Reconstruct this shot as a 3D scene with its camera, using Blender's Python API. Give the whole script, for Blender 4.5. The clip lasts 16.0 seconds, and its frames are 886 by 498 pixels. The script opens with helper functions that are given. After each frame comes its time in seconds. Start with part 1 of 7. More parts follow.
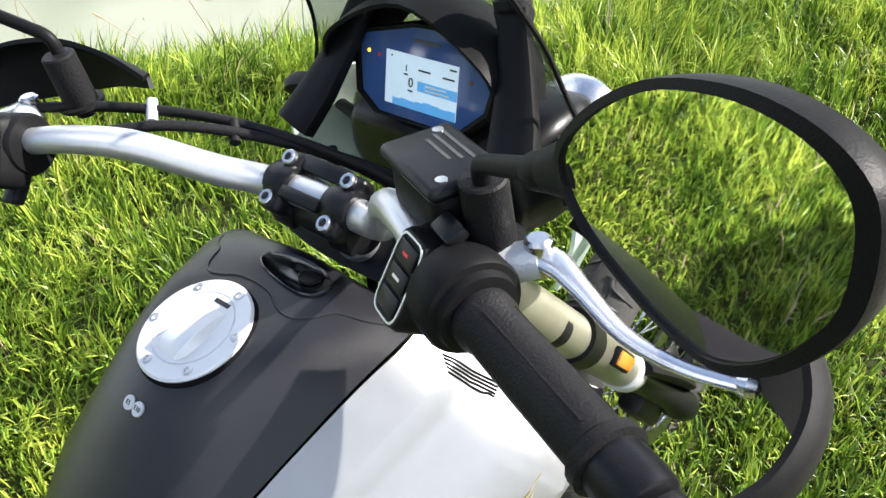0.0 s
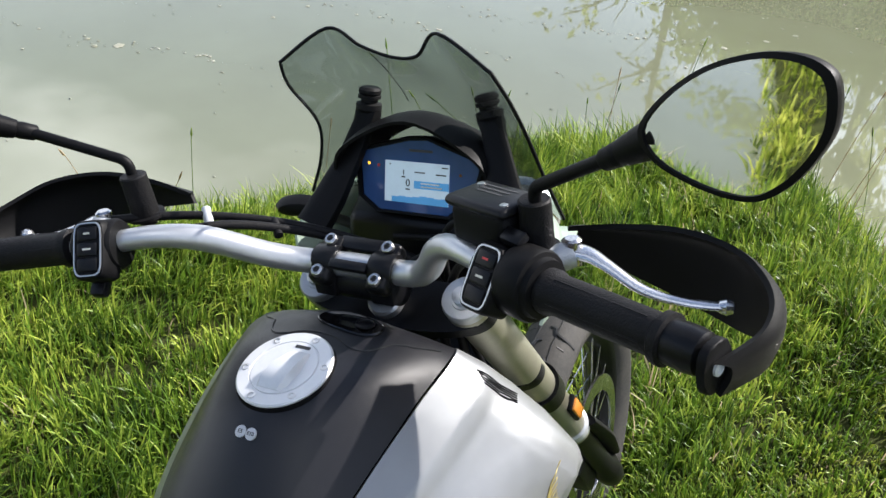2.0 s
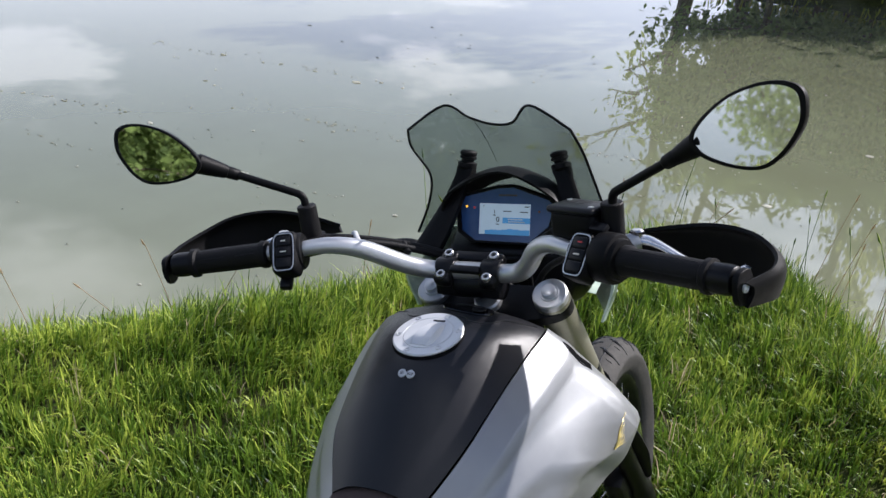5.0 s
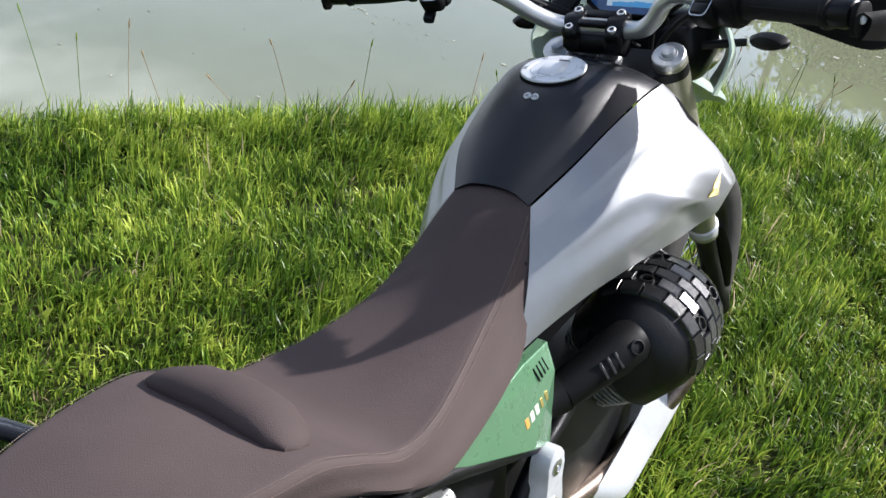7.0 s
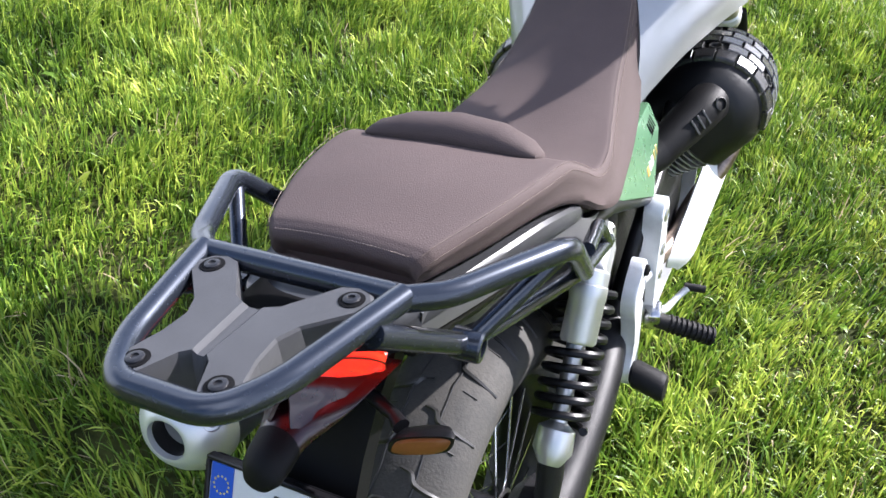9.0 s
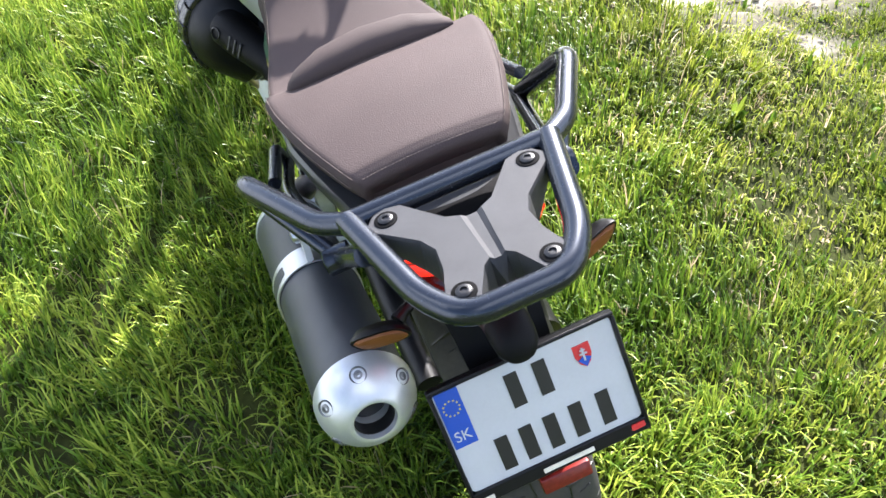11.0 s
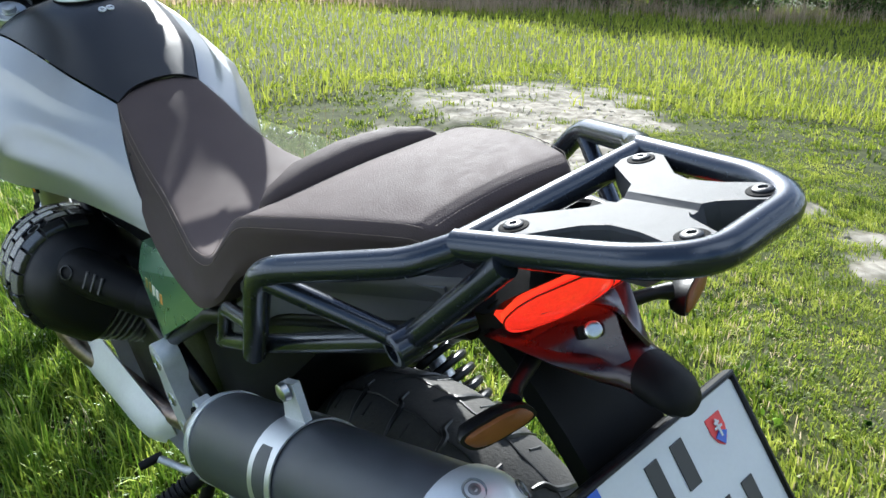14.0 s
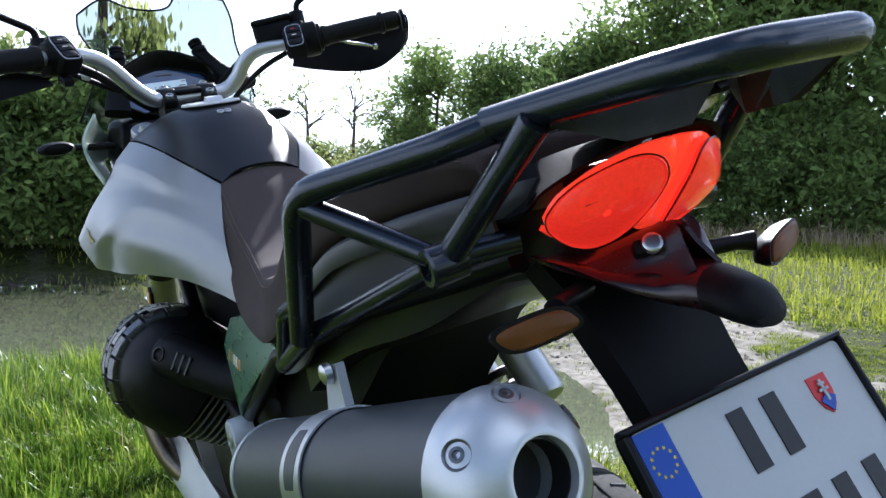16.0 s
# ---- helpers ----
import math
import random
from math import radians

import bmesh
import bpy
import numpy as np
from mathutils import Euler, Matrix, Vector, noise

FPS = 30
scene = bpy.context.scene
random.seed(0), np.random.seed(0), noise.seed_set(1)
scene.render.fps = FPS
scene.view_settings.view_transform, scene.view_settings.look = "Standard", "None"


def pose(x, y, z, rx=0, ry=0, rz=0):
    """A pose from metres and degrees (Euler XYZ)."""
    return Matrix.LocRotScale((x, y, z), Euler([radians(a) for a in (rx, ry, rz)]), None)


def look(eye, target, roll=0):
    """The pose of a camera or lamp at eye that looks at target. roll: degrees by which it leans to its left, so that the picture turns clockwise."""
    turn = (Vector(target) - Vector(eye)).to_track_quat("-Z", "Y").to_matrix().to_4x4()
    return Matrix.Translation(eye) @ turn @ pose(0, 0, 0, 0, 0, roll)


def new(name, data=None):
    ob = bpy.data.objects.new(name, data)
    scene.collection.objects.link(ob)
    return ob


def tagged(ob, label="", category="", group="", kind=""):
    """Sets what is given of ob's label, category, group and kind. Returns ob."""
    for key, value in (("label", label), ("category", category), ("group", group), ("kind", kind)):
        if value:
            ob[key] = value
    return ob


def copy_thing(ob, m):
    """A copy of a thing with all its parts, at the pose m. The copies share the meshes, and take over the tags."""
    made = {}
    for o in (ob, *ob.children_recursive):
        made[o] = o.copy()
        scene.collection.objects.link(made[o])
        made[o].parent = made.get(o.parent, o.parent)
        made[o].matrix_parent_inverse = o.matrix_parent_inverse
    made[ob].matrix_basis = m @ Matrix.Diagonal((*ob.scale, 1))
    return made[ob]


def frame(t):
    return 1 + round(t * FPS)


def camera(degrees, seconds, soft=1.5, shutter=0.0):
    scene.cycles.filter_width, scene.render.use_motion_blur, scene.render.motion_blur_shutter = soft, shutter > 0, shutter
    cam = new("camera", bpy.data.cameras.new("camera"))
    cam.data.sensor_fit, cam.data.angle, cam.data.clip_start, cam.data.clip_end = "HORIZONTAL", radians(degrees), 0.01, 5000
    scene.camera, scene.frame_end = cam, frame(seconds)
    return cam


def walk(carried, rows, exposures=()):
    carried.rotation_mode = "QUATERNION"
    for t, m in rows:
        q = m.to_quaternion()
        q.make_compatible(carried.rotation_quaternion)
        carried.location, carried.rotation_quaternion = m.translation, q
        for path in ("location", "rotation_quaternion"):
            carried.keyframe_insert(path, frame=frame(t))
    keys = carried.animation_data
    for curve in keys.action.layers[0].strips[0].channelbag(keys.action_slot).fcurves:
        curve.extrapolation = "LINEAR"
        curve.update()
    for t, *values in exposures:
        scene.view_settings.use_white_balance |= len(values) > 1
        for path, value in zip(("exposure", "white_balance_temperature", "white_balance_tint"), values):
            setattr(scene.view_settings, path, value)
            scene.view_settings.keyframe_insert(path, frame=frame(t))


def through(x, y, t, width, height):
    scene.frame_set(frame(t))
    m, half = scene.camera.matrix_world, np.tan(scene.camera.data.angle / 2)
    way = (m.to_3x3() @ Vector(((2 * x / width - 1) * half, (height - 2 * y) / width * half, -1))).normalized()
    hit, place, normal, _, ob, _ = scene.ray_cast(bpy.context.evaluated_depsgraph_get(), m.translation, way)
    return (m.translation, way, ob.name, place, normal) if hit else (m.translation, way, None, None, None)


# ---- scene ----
from mathutils.bvhtree import BVHTree

cam = camera(58.09, 16.0)
PATH = [
    (0.0, (0.1352, 0.6395, 1.5848), (-0.2597, 1.1282, 0.8068), -0.00),
    (0.5, (0.0889, 0.5373, 1.6049), (-0.2479, 1.1093, 0.8570), 0.73),
    (1.0, (0.0640, 0.4599, 1.6159), (-0.2509, 1.1059, 0.9205), 2.09),
    (1.5, (0.0698, 0.4054, 1.6245), (-0.2355, 1.1073, 0.9810), 4.19),
    (2.0, (0.1148, 0.3411, 1.6349), (-0.2045, 1.0670, 1.0256), 4.56),
    (2.5, (0.1422, 0.2703, 1.6389), (-0.2122, 0.9978, 1.0515), 4.35),
    (3.0, (0.1385, 0.1841, 1.6545), (-0.2177, 0.9363, 1.1002), 4.15),
    (3.5, (0.1311, 0.0779, 1.6805), (-0.2052, 0.8690, 1.1695), 4.23),
    (6.0, (0.1666, -0.1154, 1.6288), (-0.2104, 0.6830, 1.1592), 5.21),
    (6.5, (0.2083, -0.1897, 1.5767), (-0.1808, 0.5619, 1.0441), 6.62),
    (7.0, (0.2244, -0.2814, 1.5311), (-0.1772, 0.4141, 0.9354), 8.25),
    (7.5, (0.2177, -0.3693, 1.5027), (-0.1768, 0.2945, 0.8672), 9.21),
    (8.0, (0.1885, -0.4684, 1.4617), (-0.1696, 0.1776, 0.7875), 9.39),
    (8.5, (0.1336, -0.5411, 1.4266), (-0.1869, 0.1140, 0.7424), 9.21),
    (11.0, (-0.4252, -0.7283, 1.4185), (-0.1765, -0.0762, 0.7024), 0.60),
    (11.5, (-0.5254, -0.6727, 1.4206), (-0.1566, -0.0671, 0.7154), 0.71),
    (12.0, (-0.6221, -0.6111, 1.3902), (-0.1326, -0.0551, 0.7184), 0.89),
    (12.5, (-0.6658, -0.5795, 1.3342), (-0.0774, -0.0225, 0.7482), 0.79),
    (13.0, (-0.6709, -0.5696, 1.2622), (-0.0555, 0.0400, 0.7626), 0.87),
    (13.5, (-0.6614, -0.5909, 1.1779), (-0.0578, 0.0888, 0.7612), 1.52),
    (14.0, (-0.6649, -0.5983, 1.0939), (-0.0501, 0.1192, 0.7665), 2.54),
    (14.5, (-0.6729, -0.6085, 1.0097), (-0.0504, 0.1412, 0.7850), 3.34),
    (15.0, (-0.6614, -0.6120, 0.9427), (-0.0447, 0.1592, 0.7848), 3.07),
    (15.5, (-0.6361, -0.6257, 0.9004), (-0.0662, 0.1894, 0.7959), 2.24),
    (16.0, (-0.6057, -0.6409, 0.8636), (-0.0994, 0.2200, 0.8126), 1.31),
]
EXPOSURE = [(0.0, 1.70, 6500, 12), (1.0, 1.40, 6450, 13), (2.0, 1.08, 6350, 13), (3.5, 0.86, 6300, 15), (6.0, 0.46, 6050, 17), (7.0, 1.0, 6100, 14), (8.5, 1.7, 6000, 17), (11.0, 2.15, 6250, 15), (12.0, 1.85, 6100, 6), (13.0, 1.2, 5950, 6), (14.5, 1.8, 5800, 7), (15.2, 1.9, 5600, 7), (16.0, 1.2, 5650, 14)]
walk(cam, [(t, look(eye, target, roll)) for t, eye, target, roll in PATH], EXPOSURE)

# ---- world, sun, exposure ----
SUN_DIR = Vector((0.478, 0.683, 0.565)).normalized()
scene.view_settings.exposure = 0.75
sun_data = bpy.data.lights.new("sun", "SUN")
sun_data.energy, sun_data.angle, sun_data.color = 4.7, radians(0.6), (1.0, 0.955, 0.88)
sun = new("sun", sun_data)
sun.matrix_world = look(SUN_DIR * 60, (0, 0, 0))


def make_world():
    w = bpy.data.worlds.new("sky")
    w.use_nodes = True
    scene.world = w
    nt = w.node_tree
    nd, ln = nt.nodes, nt.links
    sky = nd.new("ShaderNodeTexSky")
    sky.sky_type, sky.sun_disc = "NISHITA", False
    sky.sun_elevation = math.asin(SUN_DIR.z)
    sky.sun_rotation = math.atan2(SUN_DIR.x, SUN_DIR.y)
    sky.air_density, sky.dust_density = 1.0, 1.2
    tc = nd.new("ShaderNodeTexCoord")
    sep = nd.new("ShaderNodeSeparateXYZ")
    ln.new(tc.outputs["Generated"], sep.inputs[0])
    zz = nd.new("ShaderNodeMath"); zz.operation = "MAXIMUM"; zz.inputs[1].default_value = 0.06
    ln.new(sep.outputs["Z"], zz.inputs[0])
    com = nd.new("ShaderNodeCombineXYZ")
    for k in "XY":
        dv = nd.new("ShaderNodeMath"); dv.operation = "DIVIDE"
        ln.new(sep.outputs[k], dv.inputs[0]); ln.new(zz.outputs[0], dv.inputs[1]); ln.new(dv.outputs[0], com.inputs[k])
    nz = nd.new("ShaderNodeTexNoise")
    nz.inputs["Scale"].default_value, nz.inputs["Detail"].default_value, nz.inputs["Roughness"].default_value = 0.75, 8, 0.55
    ln.new(com.outputs[0], nz.inputs["Vector"])
    rp = nd.new("ShaderNodeValToRGB")
    rp.color_ramp.elements[0].position, rp.color_ramp.elements[1].position = 0.51, 0.62
    ln.new(nz.outputs["Fac"], rp.inputs[0])
    mx = nd.new("ShaderNodeMix"); mx.data_type = "RGBA"
    hz = nd.new("ShaderNodeMapRange"); hz.interpolation_type = "SMOOTHSTEP"
    hz.inputs["From Min"].default_value, hz.inputs["From Max"].default_value = 0.12, 0.42
    hz.inputs["To Min"].default_value, hz.inputs["To Max"].default_value = 0.85, 0.0
    ln.new(sep.outputs["Z"], hz.inputs["Value"])
    cv = nd.new("ShaderNodeMath"); cv.operation = "MAXIMUM"
    ln.new(rp.outputs["Color"], cv.inputs[0]); ln.new(hz.outputs["Result"], cv.inputs[1])
    ln.new(cv.outputs[0], mx.inputs["Factor"])
    ln.new(sky.outputs[0], mx.inputs["A"])
    # clouds: white, brighter round the sun
    sd = nd.new("ShaderNodeVectorMath"); sd.operation = "DOT_PRODUCT"; sd.inputs[1].default_value = SUN_DIR
    ln.new(tc.outputs["Generated"], sd.inputs[0])
    cl = nd.new("ShaderNodeMath"); cl.operation = "MAXIMUM"; cl.inputs[1].default_value = 0.0
    pw = nd.new("ShaderNodeMath"); pw.operation = "POWER"; pw.inputs[1].default_value = 6.0
    am = nd.new("ShaderNodeMath"); am.operation = "MULTIPLY_ADD"; am.inputs[1].default_value, am.inputs[2].default_value = 1.3, 1.0
    ln.new(sd.outputs["Value"], cl.inputs[0]); ln.new(cl.outputs[0], pw.inputs[0]); ln.new(pw.outputs[0], am.inputs[0])
    sc = nd.new("ShaderNodeVectorMath"); sc.operation = "SCALE"; sc.inputs[0].default_value = (9.2, 9.8, 10.6)
    ln.new(am.outputs[0], sc.inputs["Scale"]); ln.new(sc.outputs[0], mx.inputs["B"])
    bg = nd["Background"]
    ln.new(mx.outputs["Result"], bg.inputs["Color"])
    bg.inputs["Strength"].default_value = 0.085


make_world()

# ---- materials ----


def material(name, base, rough=0.5, metal=0.0, var=0.12, scale=30.0, bump=0.0, bscale=300.0, coat=0.0, spec=0.5, rvar=0.1, second=None, glow=0.0):
    """A Principled surface: the base colour varied by a coarse and a fine noise, roughness varied, fine relief."""
    m = bpy.data.materials.new(name)
    m.use_nodes = True
    nd, ln = m.node_tree.nodes, m.node_tree.links
    b = nd["Principled BSDF"]
    b.inputs["Metallic"].default_value = metal
    b.inputs["Coat Weight"].default_value = coat
    b.inputs["Coat Roughness"].default_value = 0.08
    b.inputs["Specular IOR Level"].default_value = spec
    tc = nd.new("ShaderNodeTexCoord")
    n1 = nd.new("ShaderNodeTexNoise")
    n1.inputs["Scale"].default_value, n1.inputs["Detail"].default_value = scale, 6
    ln.new(tc.outputs["Object"], n1.inputs["Vector"])
    n2 = nd.new("ShaderNodeTexNoise")
    n2.inputs["Scale"].default_value, n2.inputs["Detail"].default_value = scale * 9, 3
    ln.new(tc.outputs["Object"], n2.inputs["Vector"])
    ad = nd.new("ShaderNodeMath"); ad.operation = "MULTIPLY_ADD"; ad.inputs[1].default_value = 0.65
    hf = nd.new("ShaderNodeMath"); hf.operation = "MULTIPLY"; hf.inputs[1].default_value = 0.35
    ln.new(n2.outputs["Fac"], hf.inputs[0]); ln.new(n1.outputs["Fac"], ad.inputs[0]); ln.new(hf.outputs[0], ad.inputs[2])
    mr = nd.new("ShaderNodeMapRange")
    mr.inputs["From Min"].default_value, mr.inputs["From Max"].default_value = 0.32, 0.68
    ln.new(ad.outputs[0], mr.inputs["Value"])
    mx = nd.new("ShaderNodeMix"); mx.data_type = "RGBA"
    lo = second or tuple(c * (1 - var) for c in base)
    mx.inputs["A"].default_value = (*lo, 1)
    mx.inputs["B"].default_value = (*[min(1, c * (1 + var)) for c in base], 1)
    ln.new(mr.outputs["Result"], mx.inputs["Factor"])
    ln.new(mx.outputs["Result"], b.inputs["Base Color"])
    rr = nd.new("ShaderNodeMapRange")
    rr.inputs["To Min"].default_value, rr.inputs["To Max"].default_value = max(0.02, rough * (1 - rvar)), min(1, rough * (1 + rvar))
    ln.new(n2.outputs["Fac"], rr.inputs["Value"]); ln.new(rr.outputs["Result"], b.inputs["Roughness"])
    if bump:
        n3 = nd.new("ShaderNodeTexNoise"); n3.inputs["Scale"].default_value, n3.inputs["Detail"].default_value = bscale, 4
        ln.new(tc.outputs["Object"], n3.inputs["Vector"])
        bp = nd.new("ShaderNodeBump"); bp.inputs["Strength"].default_value, bp.inputs["Distance"].default_value = bump, 0.002
        ln.new(n3.outputs["Fac"], bp.inputs["Height"]); ln.new(bp.outputs[0], b.inputs["Normal"])
    if glow:
        b.inputs["Emission Color"].default_value = (*base, 1)
        b.inputs["Emission Strength"].default_value = glow
    return m


def leather(name, base):
    m = material(name, base, 0.76, 0, 0.10, 9, 0, rvar=0.15, spec=0.16)
    nd, ln = m.node_tree.nodes, m.node_tree.links
    tc = nd.new("ShaderNodeTexCoord")
    vo = nd.new("ShaderNodeTexVoronoi"); vo.feature = "DISTANCE_TO_EDGE"; vo.inputs["Scale"].default_value = 420
    ln.new(tc.outputs["Object"], vo.inputs["Vector"])
    bp = nd.new("ShaderNodeBump"); bp.inputs["Strength"].default_value, bp.inputs["Distance"].default_value = 0.45, 0.001
    ln.new(vo.outputs["Distance"], bp.inputs["Height"]); ln.new(bp.outputs[0], nd["Principled BSDF"].inputs["Normal"])
    return m


def sheer(name, tint, gloss_rough=0.03, ior=1.45):
    """A thin clear or smoked sheet: tinted see-through with a mirror gloss."""
    m = bpy.data.materials.new(name)
    m.use_nodes = True
    nd, ln = m.node_tree.nodes, m.node_tree.links
    tr = nd.new("ShaderNodeBsdfTransparent"); tr.inputs[0].default_value = (*tint, 1)
    gl = nd.new("ShaderNodeBsdfGlossy"); gl.inputs["Roughness"].default_value = gloss_rough
    lw = nd.new("ShaderNodeLayerWeight"); lw.inputs[0].default_value = 0.5
    pw = nd.new("ShaderNodeMath"); pw.operation = "POWER"; pw.inputs[1].default_value = 3.5
    fr = nd.new("ShaderNodeMath"); fr.operation = "MULTIPLY_ADD"; fr.inputs[1].default_value, fr.inputs[2].default_value = 0.55, 0.035
    ln.new(lw.outputs["Facing"], pw.inputs[0]); ln.new(pw.outputs[0], fr.inputs[0])
    mx = nd.new("ShaderNodeMixShader")
    ln.new(fr.outputs[0], mx.inputs[0]); ln.new(tr.outputs[0], mx.inputs[1]); ln.new(gl.outputs[0], mx.inputs[2])
    ln.new(mx.outputs[0], nd["Material Output"].inputs["Surface"])
    return m


BLACK = material("black_plastic", (0.0050, 0.0050, 0.0056), 0.5, 0, 0.25, 20, 0.12, 1100, spec=0.12)
SATIN = material("satin_black_paint", (0.0055, 0.0055, 0.0065), 0.34, 0, 0.2, 15, 0.1, 700, spec=0.22)
MATTE = material("matte_black_moulding", (0.0050, 0.0050, 0.0056), 0.72, 0, 0.25, 20, 0.3, 900, spec=0.05)
TUBE = material("anthracite_powder_coat", (0.030, 0.036, 0.049), 0.27, 0.7, 0.04, 25, 0, 900, coat=0.35, rvar=0.04)
RUBBER = material("black_rubber", (0.0055, 0.0055, 0.0065), 0.55, 0, 0.25, 40, 0.4, 500, second=(0.0085, 0.008, 0.008), spec=0.16)
TYRE = material("dusty_tyre_rubber", (0.026, 0.026, 0.025), 0.75, 0, 0.3, 18, 0.3, 300, second=(0.058, 0.054, 0.048), spec=0.3)
GREY = material("matte_tank_black", (0.0085, 0.0085, 0.0105), 0.36, 0, 0.12, 8, 0.15, 1200, spec=0.42)
GLOSS = material("gloss_black_pocket", (0.0045, 0.0045, 0.005), 0.14, 0, 0.1, 20, coat=0.3)
SILVER = material("satin_silver_paint", (0.285, 0.295, 0.305), 0.36, 0.55, 0.05, 6, 0.12, 1500, coat=0.08)
ALU = material("brushed_aluminium", (0.56, 0.57, 0.58), 0.38, 0.85, 0.04, 40, 0.06, 900)
SATINALU = material("satin_cap_aluminium", (0.66, 0.67, 0.68), 0.42, 0.35, 0.04, 40, 0.06, 900)
CAST = material("cast_aluminium", (0.50, 0.515, 0.53), 0.42, 0.3, 0.10, 60, 0.3, 500)
STEEL = material("steel", (0.55, 0.55, 0.56), 0.22, 1.0, 0.1, 60, 0.1, 700)
BOLT = material("zinc_bolt", (0.60, 0.60, 0.60), 0.3, 1.0, 0.15, 120)
CHROME = material("polished_lever_alloy", (0.66, 0.67, 0.69), 0.26, 0.9, 0.05, 40)
FORK = material("champagne_fork_anodising", (0.36, 0.35, 0.27), 0.32, 0.75, 0.08, 25, 0.05, 700)
GREEN = material("pale_green_metallic_paint", (0.10, 0.22, 0.12), 0.28, 0.35, 0.03, 5, 0.03, 1500, coat=0.4)
MINT = material("light_mint_paint", (0.45, 0.56, 0.48), 0.3, 0.2, 0.05, 20, 0, coat=0.3)
BROWN = leather("brown_leatherette", (0.070, 0.0525, 0.0500))
PADDED = leather("dark_brown_leatherette", (0.060, 0.045, 0.043))
THREAD = material("pale_thread", (0.17, 0.13, 0.11), 0.8, 0, 0.2, 300)
ENGINE = material("black_engine_paint", (0.0055, 0.0055, 0.0065), 0.42, 0, 0.3, 30, 0.3, 500, spec=0.3)
HEAT = material("heat_tinted_pipe", (0.32, 0.26, 0.21), 0.35, 0.9, 0.25, 20, second=(0.16, 0.12, 0.10))
# Slight blue in the muffler's base colour stands in for reflected sky.
MUFFLER = material("matte_black_muffler", (0.036, 0.040, 0.048), 0.42, 0, 0.2, 30, 0.15, 1200, spec=0.5)
CAPSILVER = material("silver_cast_end_cap", (0.58, 0.60, 0.62), 0.36, 0.6, 0.04, 40, 0.04, 900)
MAROON = material("glossy_tail_plastic", (0.020, 0.0045, 0.0065), 0.28, 0, 0.2, 10, coat=0.2)
RED = material("red_tail_lens", (0.80, 0.035, 0.012), 0.12, 0, 0.05, 30, coat=0.5, glow=0.5)
REDCELL = material("red_lens_cell", (0.70, 0.022, 0.010), 0.15, 0, 0.15, 300, 0.3, 600, coat=0.5, glow=0.38)
REDLINE = material("dark_red_line", (0.10, 0.006, 0.004), 0.3, 0, 0.1, 100)
AMBER = material("amber_lens", (0.62, 0.22, 0.03), 0.15, 0, 0.15, 120, 0.3, 500, coat=0.5)
SMOKED = material("smoked_amber_lens", (0.15, 0.055, 0.014), 0.38, 0, 0.15, 60, 0.0, 500, spec=0.25)
WHITE = material("white_reflective_plate", (0.49, 0.505, 0.52), 0.35, 0, 0.04, 30)
BLUE = material("blue_plate_band", (0.01, 0.07, 0.42), 0.35, 0, 0.06, 60)
ENGRAVED = material("engraved_lid_print", (0.045, 0.045, 0.045), 0.5, 0, 0.2, 200)
INK = material("black_ink", (0.012, 0.012, 0.012), 0.4, 0, 0.1, 100)
YELLOW = material("yellow_print", (0.75, 0.55, 0.03), 0.4, 0, 0.05, 100)
SHIELDRED = material("red_print", (0.60, 0.03, 0.03), 0.4, 0, 0.05, 100)
CREAM = material("cream_print", (0.72, 0.68, 0.58), 0.4, 0, 0.08, 200)
GOLD = material("gold_emblem", (0.40, 0.32, 0.10), 0.35, 0.6, 0.15, 200)
ORANGE = material("orange_print", (0.62, 0.28, 0.06), 0.4, 0, 0.1, 200)
# The blue sky mirrored in the dash glass is put into its base colour.
SCREENBLUE = material("dash_glass_sky_tint", (0.036, 0.078, 0.20), 0.08, 0, 0.2, 4, coat=0.6)
LCD = material("lit_display_white", (0.34, 0.44, 0.50), 0.25, 0, 0.06, 40, glow=0.30)
LCDBLUE = material("lit_display_blue", (0.06, 0.22, 0.42), 0.25, 0, 0.06, 40, glow=0.30)
LAMPGLOW = material("amber_warning_lamp", (0.9, 0.45, 0.03), 0.4, 0, 0.02, 10, glow=1.0)
MIRROR = material("mirror_glass", (0.90, 0.91, 0.92), 0.02, 1.0, 0.01, 3, rvar=0.0)
SMOKE = sheer("smoked_windscreen", (0.62, 0.66, 0.64))
WOOD = material("bark", (0.10, 0.075, 0.055), 0.9, 0, 0.3, 6, 0.8, 40)

# ---- builders ----


def part(name, bm, mat, parent=None, label="", smooth=True):
    me = bpy.data.meshes.new(name)
    bmesh.ops.recalc_face_normals(bm, faces=bm.faces)
    bm.to_mesh(me)
    bm.free()
    me.materials.append(mat)
    if smooth:
        for p in me.polygons:
            p.use_smooth = True
        me.set_sharp_from_angle(angle=radians(38))
    ob = new(name, me)
    ob.parent = parent
    return tagged(ob, label)


def V(*a):
    return Vector(a)


def spline(points, steps=6, closed=False):
    """Catmull-Rom through the points."""
    p = [Vector(q) for q in points]
    n = len(p)
    out = []
    for i in range(n if closed else n - 1):
        a, b, c, d = (p[(i - 1) % n], p[i], p[(i + 1) % n], p[(i + 2) % n]) if closed else (
            p[max(i - 1, 0)], p[i], p[i + 1], p[min(i + 2, n - 1)])
        for k in range(steps):
            t = k / steps
            out.append(0.5 * ((2 * b) + (c - a) * t + (2 * a - 5 * b + 4 * c - d) * t * t + (3 * b - a - 3 * c + d) * t ** 3))
    if not closed:
        out.append(p[-1])
    return out


